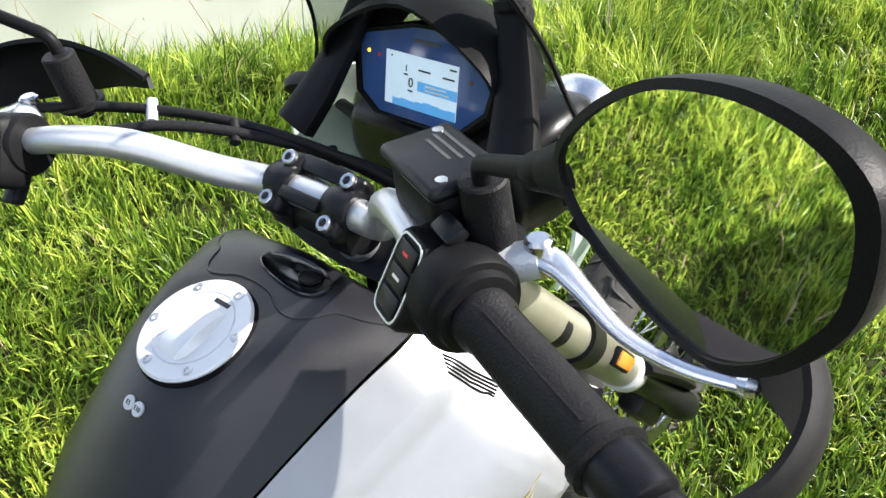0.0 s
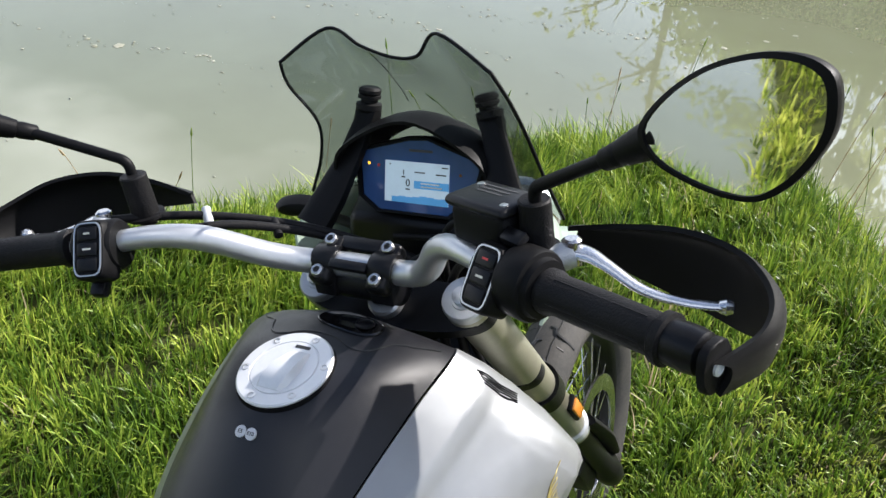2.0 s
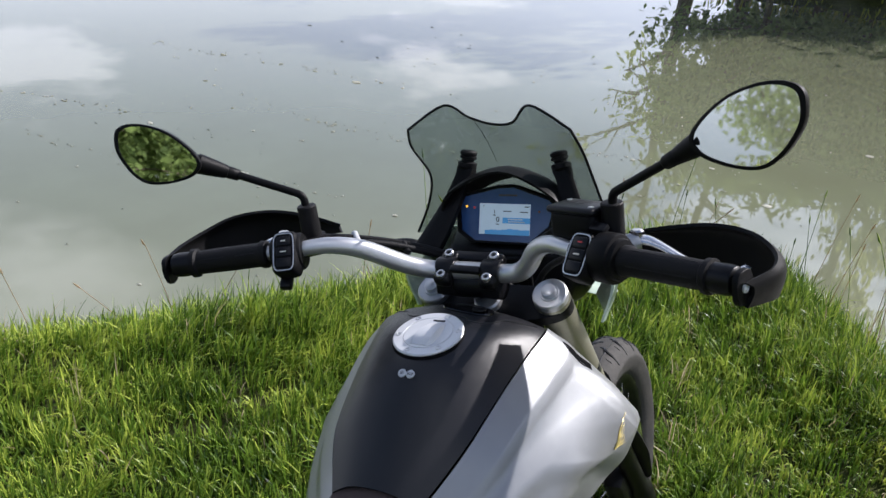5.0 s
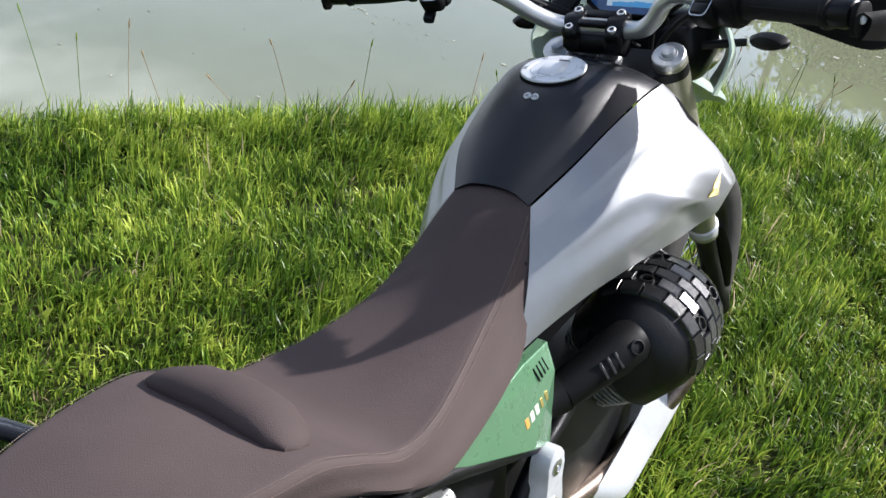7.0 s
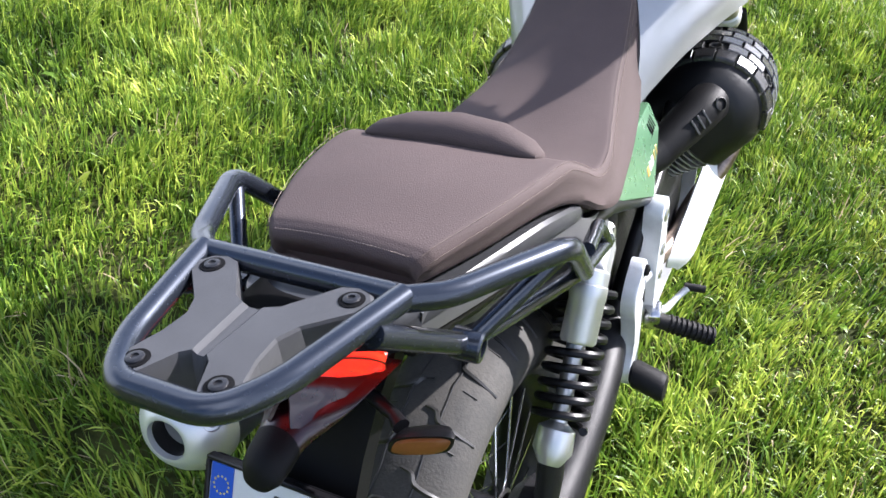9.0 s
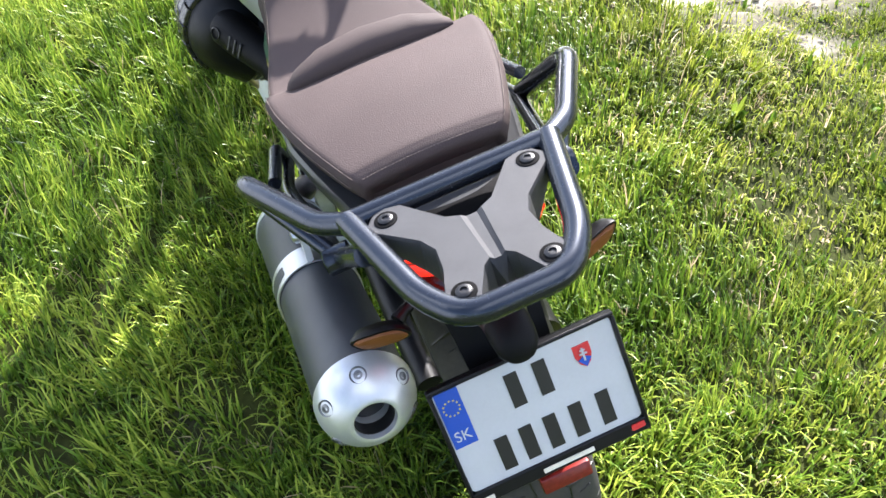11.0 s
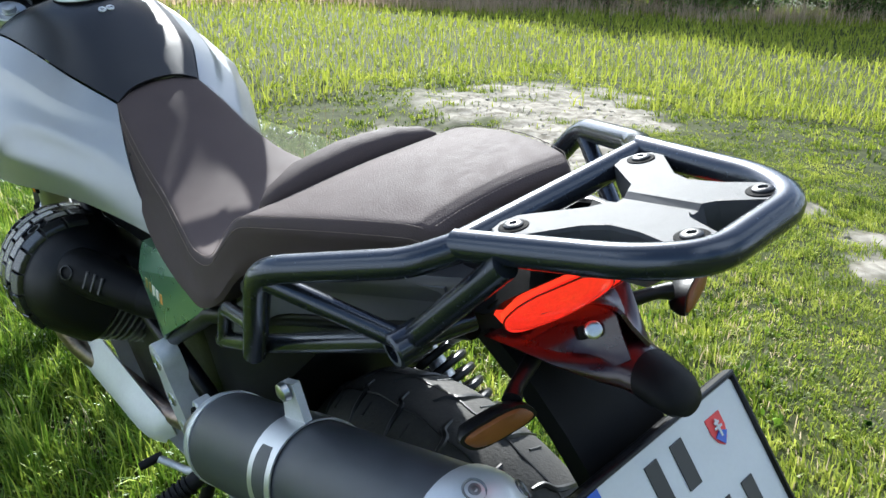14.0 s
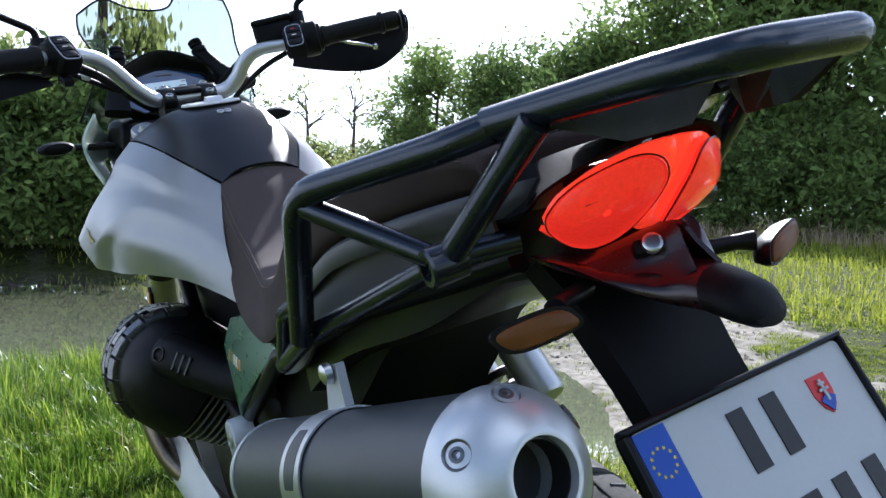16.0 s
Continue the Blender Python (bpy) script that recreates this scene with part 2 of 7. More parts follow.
def loft(bm, rings, closed=True, caps=True, wrap=False):
    vs = [[bm.verts.new(p) for p in r] for r in rings]
    n = len(rings[0])
    m = len(vs)
    for i in range(m if wrap else m - 1):
        a, b = vs[i], vs[(i + 1) % m]
        for j in range(n if closed else n - 1):
            bm.faces.new((a[j], a[(j + 1) % n], b[(j + 1) % n], b[j]))
    if caps and closed and not wrap:
        bm.faces.new(vs[0]); bm.faces.new(list(reversed(vs[-1])))
    return bm


def frames(pts, up=None):
    """Parallel-transported frames along a polyline."""
    out = []
    n = len(pts)
    side = None
    for i in range(n):
        t = (pts[min(i + 1, n - 1)] - pts[max(i - 1, 0)]).normalized()
        if side is None:
            ref = Vector(up) if up else (V(0, 0, 1) if abs(t.z) < 0.9 else V(1, 0, 0))
            side = t.cross(ref).normalized()
        else:
            side = (side - t * side.dot(t)).normalized()
        out.append((pts[i], side, side.cross(t).normalized() * -1, t))
    return out


def sweep(bm, points, radius, seg=12, steps=0, up=None, caps=True, flat=1.0):
    """A tube along points; radius may be a list, flat squeezes the second axis."""
    pts = spline(points, steps) if steps else [Vector(p) for p in points]
    n = len(pts)
    if isinstance(radius, (list, tuple)):
        rs = list(np.interp(np.linspace(0, 1, n), np.linspace(0, 1, len(radius)), radius))
    else:
        rs = [radius] * n
    rings = []
    for (p, s, u, t), r in zip(frames(pts, up), rs):
        rings.append([p + s * (r * math.cos(a)) + u * (r * flat * math.sin(a)) for a in np.linspace(0, 2 * math.pi, seg, endpoint=False)])
    return loft(bm, rings, True, caps)


def tube(name, points, radius, mat, parent, steps=0, seg=12, label="", flat=1.0, up=None):
    return part(name, sweep(bmesh.new(), points, radius, seg, steps, up, True, flat), mat, parent, label)


def round_path(points, r=0.02, k=5):
    """Corner-rounded polyline."""
    p = [Vector(q) for q in points]
    out = [p[0]]
    for i in range(1, len(p) - 1):
        a, b = (p[i - 1] - p[i]), (p[i + 1] - p[i])
        d = min(r, a.length * 0.45, b.length * 0.45)
        s, e = p[i] + a.normalized() * d, p[i] + b.normalized() * d
        for j in range(k + 1):
            t = j / k
            out.append((1 - t) ** 2 * s + 2 * t * (1 - t) * p[i] + t * t * e)
    out.append(p[-1])
    return out


def box(bm, c, size, rot=None, bevel=0.0, seg=2):
    m = Matrix.Translation(c) @ (rot.to_4x4() if rot is not None else Matrix.Identity(4)) @ Matrix.Diagonal((*size, 1))
    g = bmesh.ops.create_cube(bm, size=1, matrix=m)
    if bevel:
        es = list({e for v in g["verts"] for e in v.link_edges})
        bmesh.ops.bevel(bm, geom=es, offset=bevel, segments=seg, affect="EDGES", profile=0.5)
    return bm


def axes(z, y=(0, 0, 1)):
    """A turn whose third axis is z and whose second axis is near y."""
    z = Vector(z).normalized()
    x = Vector(y).cross(z).normalized()
    return Matrix((x, z.cross(x), z)).transposed()


def lathe(bm, origin, axis, profile, seg=24, close=False):
    """Profile of (along, radius) turned about the axis."""
    r = axes(axis, (0, 0, 1) if abs(Vector(axis).normalized().z) < 0.95 else (0, 1, 0))
    o = Vector(origin)
    rings = []
    for h, q in profile:
        q = max(q, 1e-5)
        rings.append([o + r @ V(q * math.cos(a), q * math.sin(a), h) for a in np.linspace(0, 2 * math.pi, seg, endpoint=False)])
    return loft(bm, rings, True, not close, close)


def turned(name, origin, axis, profile, mat, parent, seg=24, label="", close=False):
    return part(name, lathe(bmesh.new(), origin, axis, profile, seg, close), mat, parent, label)


def plate_shape(bm, outline, thick, m=None, bevel=0.0):
    """A flat outline (x, y) extruded along z by thick, placed by the matrix m."""
    m = m or Matrix.Identity(4)
    lo = [bm.verts.new(m @ V(x, y, 0)) for x, y in outline]
    hi = [bm.verts.new(m @ V(x, y, thick)) for x, y in outline]
    n = len(lo)
    bm.faces.new(list(reversed(lo))); top = bm.faces.new(hi)
    for i in range(n):
        bm.faces.new((lo[i], lo[(i + 1) % n], hi[(i + 1) % n], hi[i]))
    if bevel:
        bmesh.ops.bevel(bm, geom=list(top.edges), offset=bevel, segments=2, affect="EDGES", profile=0.5)
    return bm


def patch(grid, nu=5, nv=5):
    """A smooth grid through control rows."""
    rows = [spline(r, nv) for r in grid]
    cols = [spline([r[j] for r in rows], nu) for j in range(len(rows[0]))]
    return [[cols[j][i] for j in range(len(cols))] for i in range(len(cols[0]))]


def sheet(bm, g, thick=0.0, inward=None):
    """Faces over a grid of points, thickened towards inward (a point) or along normals."""
    vs = [[bm.verts.new(p) for p in r] for r in g]
    fs = []
    for i in range(len(vs) - 1):
        for j in range(len(vs[0]) - 1):
            fs.append(bm.faces.new((vs[i][j], vs[i][j + 1], vs[i + 1][j + 1], vs[i + 1][j])))
    if thick:
        bmesh.ops.recalc_face_normals(bm, faces=fs)
        bmesh.ops.solidify(bm, geom=fs, thickness=thick)
    return bm


def skin_of(grid):
    """A grid's surface, to lay small things on."""
    n, m = len(grid), len(grid[0])
    return BVHTree.FromPolygons([p for r in grid for p in r], [(i * m + j, i * m + j + 1, (i + 1) * m + j + 1, (i + 1) * m + j) for i in range(n - 1) for j in range(m - 1)])


def laid(skin, p, lift, out):
    """The skin's point nearest to p, raised by lift on the side of out."""
    q, k = skin.find_nearest(p)[:2]
    return q + k * (lift if k.dot(out) > 0 else -lift)


def bow(a, k=3.4):
    """A rounded-rectangle direction."""
    ca, sa = math.cos(a), math.sin(a)
    q = (abs(ca) ** k + abs(sa) ** k) ** (-1 / k)
    return q * ca, q * sa


# ---- setting: pond, ground ----
WATER_Z = -0.30
POND = [(-90, -30), (-20, -14), (-9, -8.0), (-5.6, -5.0), (-4.5, -3.2), (-4.45, -2.35), (-4.1, -2.16), (-3.42, -1.82), (-2.95, -1.50), (-2.5, -1.25), (-2.14, -1.08), (-2.4, -0.90), (-2.68, -0.79), (-3.0, -0.62), (-3.15, -0.2), (-3.2, 0.1), (-2.75, 0.95), (-2.3, 1.6), (-1.75, 2.1), (-1.35, 2.6),
        (-0.9, 3.2), (-0.4, 3.6), (0.1, 3.8), (0.5, 3.65), (0.8, 3.25), (1.1, 2.75), (1.3, 2.25), (1.5, 1.9), (1.7, 1.8), (2.0, 2.05),
        (2.4, 2.6), (2.75, 3.05), (3.1, 3.9), (3.0, 5.0), (2.9, 6.3), (2.6, 7.2), (1.9, 8.2), (1.4, 9.5), (1.4, 11.5), (1.2, 13.3), (0.3, 14.2),
        (-1.5, 14.6), (-3.5, 15.2), (-7, 17), (-16, 24), (-40, 36), (-90, 48)]


def shore(x, y):
    """Signed distance to the pond's edge: positive on land."""
    x, y = np.asarray(x, float), np.asarray(y, float)
    best = np.full(x.shape, 1e9)
    inside = np.zeros(x.shape, bool)
    n = len(POND)
    for i in range(n):
        (ax, ay), (bx, by) = POND[i], POND[(i + 1) % n]
        dx, dy = bx - ax, by - ay
        t = np.clip(((x - ax) * dx + (y - ay) * dy) / (dx * dx + dy * dy), 0, 1)
        best = np.minimum(best, np.hypot(x - ax - t * dx, y - ay - t * dy))
        cross = ((ay > y) != (by > y)) & (x < (bx - ax) * (y - ay) / (by - ay + 1e-12) + ax)
        inside ^= cross
    return np.where(inside, -best, best)


def wave(x, y, f, a=0.0):
    return np.sin(x * f + a + 1.7 * np.sin(y * f * 0.7 + a)) * np.cos(y * f * 0.9 - a + 1.3 * np.sin(x * f * 0.6))


def mottle(x, y, f, seed):
    """Irregular patches: eight plane waves of scattered bearing and length, bent by a slow one."""
    r = random.Random(seed)
    x, y = x + 0.35 / f * np.sin(1.3 * f * y + seed), y + 0.35 / f * np.sin(1.1 * f * x + 2 * seed)
    out = 0
    for _ in range(8):
        a, k, p = r.uniform(0, 6.283), f * r.uniform(0.55, 1.9), r.uniform(0, 6.283)
        out = out + np.sin(k * (x * math.cos(a) + y * math.sin(a)) + p)
    return out / 3.2


def ground_z(x, y):
    x, y = np.asarray(x, float), np.asarray(y, float)
    land = 0.03 * np.clip(y, -2, 3) - 0.085 * np.clip(x - 0.25, 0, 2.9) + 0.03 * np.clip(-x, 0, 2)
    near = np.clip((np.hypot(x, y) - 0.9) / 1.5, 0.15, 1)
    land = land + near * (0.018 * wave(x, y, 2.1) + 0.010 * wave(x, y, 5.3, 1.0)) + np.clip((np.hypot(x, y) - 8) / 30, 0, 1) * 0.10 * wave(x, y, 0.25)
    land = np.maximum(land, WATER_Z + 0.09 + 0.2 * (land - WATER_Z - 0.09))
    d = shore(x, y)
    t = np.clip(d / np.where(x > 1.6, 1.6, 0.55), 0, 1)
    t = t * t * (3 - 2 * t)
    up = WATER_Z + 0.012 + (land - WATER_Z) * t
    down = WATER_Z - np.clip(-d * 0.45, 0, 0.6)
    return np.where(d > 0, up, down)


SAND = [(1.98, 1.62), (2.5, 2.15), (3.2, 3.0), (4.2, 4.0), (5.6, 5.2)]
RUT = [(3.3, 0.6), (3.85, 1.2), (4.15, 2.0), (4.4, 3.0)]


def reach(x, y, line):
    """Distance to a polyline."""
    far = np.full(x.shape, 1e9)
    for (ax, ay), (bx, by) in zip(line[:-1], line[1:]):
        dx, dy = bx - ax, by - ay
        t = np.clip(((x - ax) * dx + (y - ay) * dy) / (dx * dx + dy * dy), 0, 1)
        far = np.minimum(far, np.hypot(x - ax - t * dx, y - ay - t * dy))
    return far


def bare_soil(x, y):
    """How bare the ground is: sandy track and shore on the pond's inlet side, a few worn spots."""
    d = shore(x, y)
    n = 0.45 * mottle(x, y, 2.3, 3) + 0.35 * mottle(x, y, 6.5, 5) + 0.22 * mottle(x, y, 16.0, 8)
    inlet = np.clip(1.2 - np.abs(d - 0.25) / 0.50, 0, 1) * (x > 1.25) * (y > 1.0) * np.clip((5.0 - y) / 1.2, 0, 1) * (d > -0.4)
    tip = 0.8 * np.clip(1.3 - np.hypot(x - 1.70, y - 1.58) / 0.40, 0, 1)
    track = np.maximum(np.clip(1.8 - reach(x, y, SAND) / np.interp(y, (1.5, 2.2, 3.0, 4.0, 5.3), (0.15, 0.26, 0.55, 0.85, 0.85)), 0, 1), 0.55 * np.clip(1.0 - reach(x, y, RUT) / 0.27, 0, 1))
    m = np.maximum(np.maximum(inlet, tip), track)
    spots = np.clip(n - 0.55 + 0.35 * np.clip((x - 0.3) / 0.8, 0, 1) * (y < 1.6), 0, 1) * 1.6
    return np.clip(m + 1.0 * n * (m > 0.02), 0, 1) + spots * 0.25


def ground_material():
    # Turf colour is kept extra dark: shade among the blades is painted into it.
    m = material("grassy_soil", (0.040, 0.047, 0.012), 0.95, 0, 0.5, 9, 1.0, 90, second=(0.010, 0.013, 0.004), spec=0.1)
    nd, ln = m.node_tree.nodes, m.node_tree.links
    b = nd["Principled BSDF"]
    turf = b.inputs["Base Color"].links[0].from_socket
    at = nd.new("ShaderNodeAttribute"); at.attribute_name = "bare"
    tc = nd.new("ShaderNodeTexCoord")
    n1 = nd.new("ShaderNodeTexNoise"); n1.inputs["Scale"].default_value, n1.inputs["Detail"].default_value = 11, 12
    ln.new(tc.outputs["Object"], n1.inputs["Vector"])
    rp = nd.new("ShaderNodeValToRGB")
    rp.color_ramp.elements[0].position, rp.color_ramp.elements[0].color = 0.30, (0.105, 0.090, 0.066, 1)
    rp.color_ramp.elements[1].position, rp.color_ramp.elements[1].color = 0.62, (0.29, 0.265, 0.22, 1)
    ln.new(n1.outputs["Fac"], rp.inputs[0])
    mx = nd.new("ShaderNodeMix"); mx.data_type = "RGBA"
    ln.new(at.outputs["Fac"], mx.inputs["Factor"]); ln.new(turf, mx.inputs["A"]); ln.new(rp.outputs[0], mx.inputs["B"])
    ln.new(mx.outputs["Result"], b.inputs["Base Color"])
    return m


def build_ground():
    def steps(lo, hi, fine_lo, fine_hi, fine, grow):
        v = list(np.arange(fine_lo, fine_hi, fine))
        a = fine
        while v[-1] < hi:
            a *= grow; v.append(v[-1] + a)
        a = fine
        while v[0] > lo:
            a *= grow; v.insert(0, v[0] - a)
        return np.array(v)
    xs, ys = steps(-900, 900, -4, 8, 0.05, 1.12), steps(-900, 900, -2.5, 8, 0.05, 1.12)
    X, Y = np.meshgrid(xs, ys)
    Z = ground_z(X, Y)
    B = bare_soil(X, Y)
    Z = Z + B * (0.010 * mottle(X, Y, 12.0, 2) + 0.005 * mottle(X, Y, 30.0, 4) + np.random.default_rng(9).normal(0, 0.004, X.shape)) * (shore(X, Y) > 0.03)
    co = np.stack([X, Y, Z], -1).reshape(-1, 3)
    r, c = X.shape
    i = np.arange(r * c).reshape(r, c)
    faces = np.stack([i[:-1, :-1], i[:-1, 1:], i[1:, 1:], i[1:, :-1]], -1).reshape(-1, 4)
    me = bpy.data.meshes.new("ground")
    me.vertices.add(len(co)); me.vertices.foreach_set("co", co.ravel())
    me.loops.add(faces.size); me.loops.foreach_set("vertex_index", faces.ravel().astype(np.int32))
    me.polygons.add(len(faces)); me.polygons.foreach_set("loop_start", np.arange(0, faces.size, 4, dtype=np.int32))
    me.update(calc_edges=True)
    me.polygons.foreach_set("use_smooth", np.ones(len(faces), bool))
    a = me.attributes.new("bare", "FLOAT", "POINT"); a.data.foreach_set("value", B.ravel().astype(np.float32))
    me.materials.append(ground_material())
    return tagged(new("ground", me), "meadow soil with a pale sandy track beside a pond", "ground", kind="structure")


build_ground()


def build_water():
    m = material("murky_pond_water", (0.185, 0.198, 0.128), 0.03, 0, 0.06, 0.25, 0, spec=0.5, rvar=0.0, second=(0.160, 0.168, 0.104), coat=1.0)
    nd, ln = m.node_tree.nodes, m.node_tree.links
    b = nd["Principled BSDF"]
    b.inputs["IOR"].default_value = 1.33
    b.inputs["Coat IOR"].default_value = 1.6
    b.inputs["Coat Roughness"].default_value = 0.0
    tc = nd.new("ShaderNodeTexCoord")
    n1 = nd.new("ShaderNodeTexNoise"); n1.inputs["Scale"].default_value, n1.inputs["Detail"].default_value = 2.2, 4
    ln.new(tc.outputs["Object"], n1.inputs["Vector"])
    bp = nd.new("ShaderNodeBump"); bp.inputs["Strength"].default_value, bp.inputs["Distance"].default_value = 0.025, 0.02
    ln.new(n1.outputs["Fac"], bp.inputs["Height"]); ln.new(bp.outputs[0], b.inputs["Normal"]); ln.new(bp.outputs[0], b.inputs["Coat Normal"])
    bm = bmesh.new()
    sheet(bm, [[V(x, y, WATER_Z) for x in (-120, 20)] for y in (-60, 60)])
    return tagged(part("water", bm, m), "murky green pond water reflecting clouds", "water", kind="structure")


build_water()

# ---- the motorcycle, in its own upright frame: x right, y ahead, z up, rear axle over the origin ----
bike = tagged(new("motorcycle"), "silver and black touring motorcycle leaning on its side stand on grass", "motorcycle")
bike.matrix_world = pose(0, 0, 0, 0, -13.3, 0) @ pose(0, 0, 0, -1.0, 0, 0)

# tank: two silver shells, a black cover between them, filler cap
SHELL = [
    [(0.065, 0.580, 0.943), (0.076, 0.558, 0.916), (0.087, 0.536, 0.884), (0.096, 0.512, 0.845), (0.099, 0.490, 0.805), (0.098, 0.462, 0.764)],
    [(0.098, 0.650, 0.985), (0.132, 0.645, 0.945), (0.152, 0.632, 0.908), (0.162, 0.612, 0.866), (0.158, 0.598, 0.838), (0.146, 0.580, 0.802)],
    [(0.114, 0.740, 1.016), (0.160, 0.735, 0.970), (0.184, 0.728, 0.930), (0.208, 0.718, 0.890), (0.203, 0.712, 0.862), (0.184, 0.704, 0.816)],
    [(0.126, 0.820, 1.036), (0.178, 0.822, 0.985), (0.205, 0.826, 0.945), (0.230, 0.830, 0.900), (0.229, 0.828, 0.872), (0.216, 0.820, 0.820)],
    [(0.132, 0.872, 1.042), (0.182, 0.888, 0.992), (0.220, 0.908, 0.940), (0.251, 0.926, 0.889), (0.247, 0.924, 0.868), (0.234, 0.916, 0.832)],
    [(0.122, 0.905, 1.035), (0.158, 0.935, 0.985), (0.185, 0.955, 0.935), (0.204, 0.970, 0.885), (0.203, 0.968, 0.862), (0.192, 0.962, 0.826)],
    [(0.085, 0.925, 1.000), (0.098, 0.945, 0.965), (0.110, 0.960, 0.925), (0.125, 0.982, 0.880), (0.124, 0.980, 0.860), (0.120, 0.972, 0.830)],
]


SKINS = {}


def tank_shell(side):
    """Skin through the rows, with a sharp crease under the flat upper band and a knee recess below the shoulder."""
    rows_ = patch([[V(*p) for p in r] for r in SHELL], 8, 1)
    n = len(rows_) - 1
    core = V(0.02, 0.74, 0.86)
    fine = []
    for i, r in enumerate(rows_):
        q = 6 * i / n
        s1 = float(np.interp(q, (0, 1, 2, 3, 4, 5, 6), (0.9, 0.74, 0.66, 0.62, 0.62, 0.62, 0.62)))
        a1 = float(np.interp(q, (0.0, 0.7, 1.4, 4.4, 5.4), (0, 0.5, 1, 1, 0)))
        s2 = float(np.interp(q, (0, 0.5, 1, 1.5, 2, 2.5, 3, 3.6, 4.2), (2.6, 1.95, 1.62, 1.66, 1.95, 2.7, 3.6, 4.5, 5.0)))
        a2 = float(np.interp(q, (0, 0.5, 1.2, 3.0, 4.2), (0, 0.6, 1, 1, 0)))
        dense = spline(r, 20)
        cuts = sorted(set([round(v, 3) for v in (*np.linspace(0, s1 - 0.03, 4), s1, s1 + 0.05, s1 + 0.12, s1 + 0.22, *np.linspace(s1 + 0.36, max(s2 - 0.05, s1 + 0.4), 5), s2, s2 + 0.12, s2 + 0.28, s2 + 0.5, *np.linspace(max(min(s2 + 0.7, 4.9), s1 + 0.5), 5, 8))]))
        cuts = [c for c in cuts if c <= 5.0]
        cuts = list(np.interp(np.linspace(0, len(cuts) - 1, 25), range(len(cuts)), cuts)) if len(cuts) != 25 else cuts
        line = []
        for c in cuts:
            k = min(c * 20, len(dense) - 1.001)
            p = dense[int(k)].lerp(dense[int(k) + 1], k - int(k))
            v_ = min(1, max(0, (c - s1 - 0.30) / 1.1))
            drop = a1 * 0.0085 * min(1, max(0, (c - s1) / 0.38)) * (1 - 0.75 * v_ * v_ * (3 - 2 * v_))
            w_ = min(1, max(0, (c - s2) / 0.85))
            drop += a2 * 0.010 * (w_ * w_ * (3 - 2 * w_)) * (1 - 0.35 * min(1, max(0, (c - s2 - 0.9) / max(0.5, 4.1 - s2))))
            inw = (V(core.x, p.y - 0.02, core.z) - p).normalized()
            p = p + inw * drop
            line.append(V(side * p.x, p.y, p.z))
        fine.append(line)
    SKINS[side] = skin_of(fine)
    return part("tank_shell", sheet(bmesh.new(), fine, 0.006), SILVER, bike, "satin silver tank side with a moulded knee recess")


shells = [tank_shell(1), tank_shell(-1)]

COVER = [
    [(0.0, 0.580, 0.964), (0.036, 0.580, 0.960), (0.063, 0.577, 0.946)],
    [(0.0, 0.650, 1.022), (0.055, 0.650, 1.012), (0.096, 0.650, 0.988)],
    [(0.0, 0.715, 1.068), (0.065, 0.715, 1.052), (0.113, 0.735, 1.018)],
    [(0.0, 0.780, 1.083), (0.075, 0.785, 1.074), (0.124, 0.815, 1.038)],
    [(0.0, 0.835, 1.080), (0.080, 0.845, 1.070), (0.130, 0.868, 1.045)],
    [(0.0, 0.870, 1.077), (0.080, 0.882, 1.062), (0.122, 0.902, 1.036)],
    [(0.0, 0.893, 1.067), (0.068, 0.902, 1.046), (0.100, 0.918, 1.018)],
    [(0.0, 0.906, 1.040), (0.064, 0.912, 1.022), (0.092, 0.924, 1.000)],
]
g = patch([[(-p[0], p[1], p[2]) for p in reversed(r)] + r[1:] for r in COVER], 6, 5)
part("tank_cover", sheet(bmesh.new(), g, 0.005), GREY, bike, "matte black tank cover with filler cap")
# seam of the front trim and the glossy pocket of the ignition lock
cover_skin = skin_of(g)
UPW = V(0, 0.1, 1)
half = [(0.000, 0.8365), (0.022, 0.8340), (0.036, 0.8270), (0.048, 0.8235), (0.060, 0.8270), (0.070, 0.8390), (0.078, 0.8520), (0.096, 0.8620), (0.116, 0.8780)]
line = [(-x, y) for x, y in reversed(half[1:])] + half
seam = [laid(cover_skin, V(p.x, p.y, 1.08 - 2.6 * p.x * p.x), 0.0003, UPW) for p in spline([(x, y, 0) for x, y in line], 4)]
part("trim_seam", sweep(bmesh.new(), seam, 0.0012, 6), INK, bike, "dark seam of the front trim")


def pocket_ring(k, lift):
    return [laid(cover_skin, V(0.018 + 0.039 * k * bow(a, 2.4)[0], 0.8655 + (0.0175 + 0.10 * (0.039 * k * bow(a, 2.4)[0])) * k * bow(a, 2.4)[1], 1.078), lift, UPW) for a in np.linspace(0, 2 * math.pi, 36, endpoint=False)]


part("ignition_well", loft(bmesh.new(), [pocket_ring(1.08, -0.002), pocket_ring(1.05, 0.0022), pocket_ring(1.0, 0.0030), pocket_ring(0.93, 0.0022), pocket_ring(0.80, 0.0008), pocket_ring(0.4, 0.0004), pocket_ring(0.05, 0.0004)]), GLOSS, bike, "glossy black pocket round the ignition lock")
turned("ignition_lock", laid(cover_skin, V(0.035, 0.868, 1.075), 0.0003, UPW), (0.05, 0.25, 1), [(0, 0.0110), (0.0022, 0.0108), (0.0028, 0.0095), (0.0016, 0.0085), (0.0020, 0.005), (0.0020, 0.0002)], SATIN, bike, 24, "round black ignition lock")

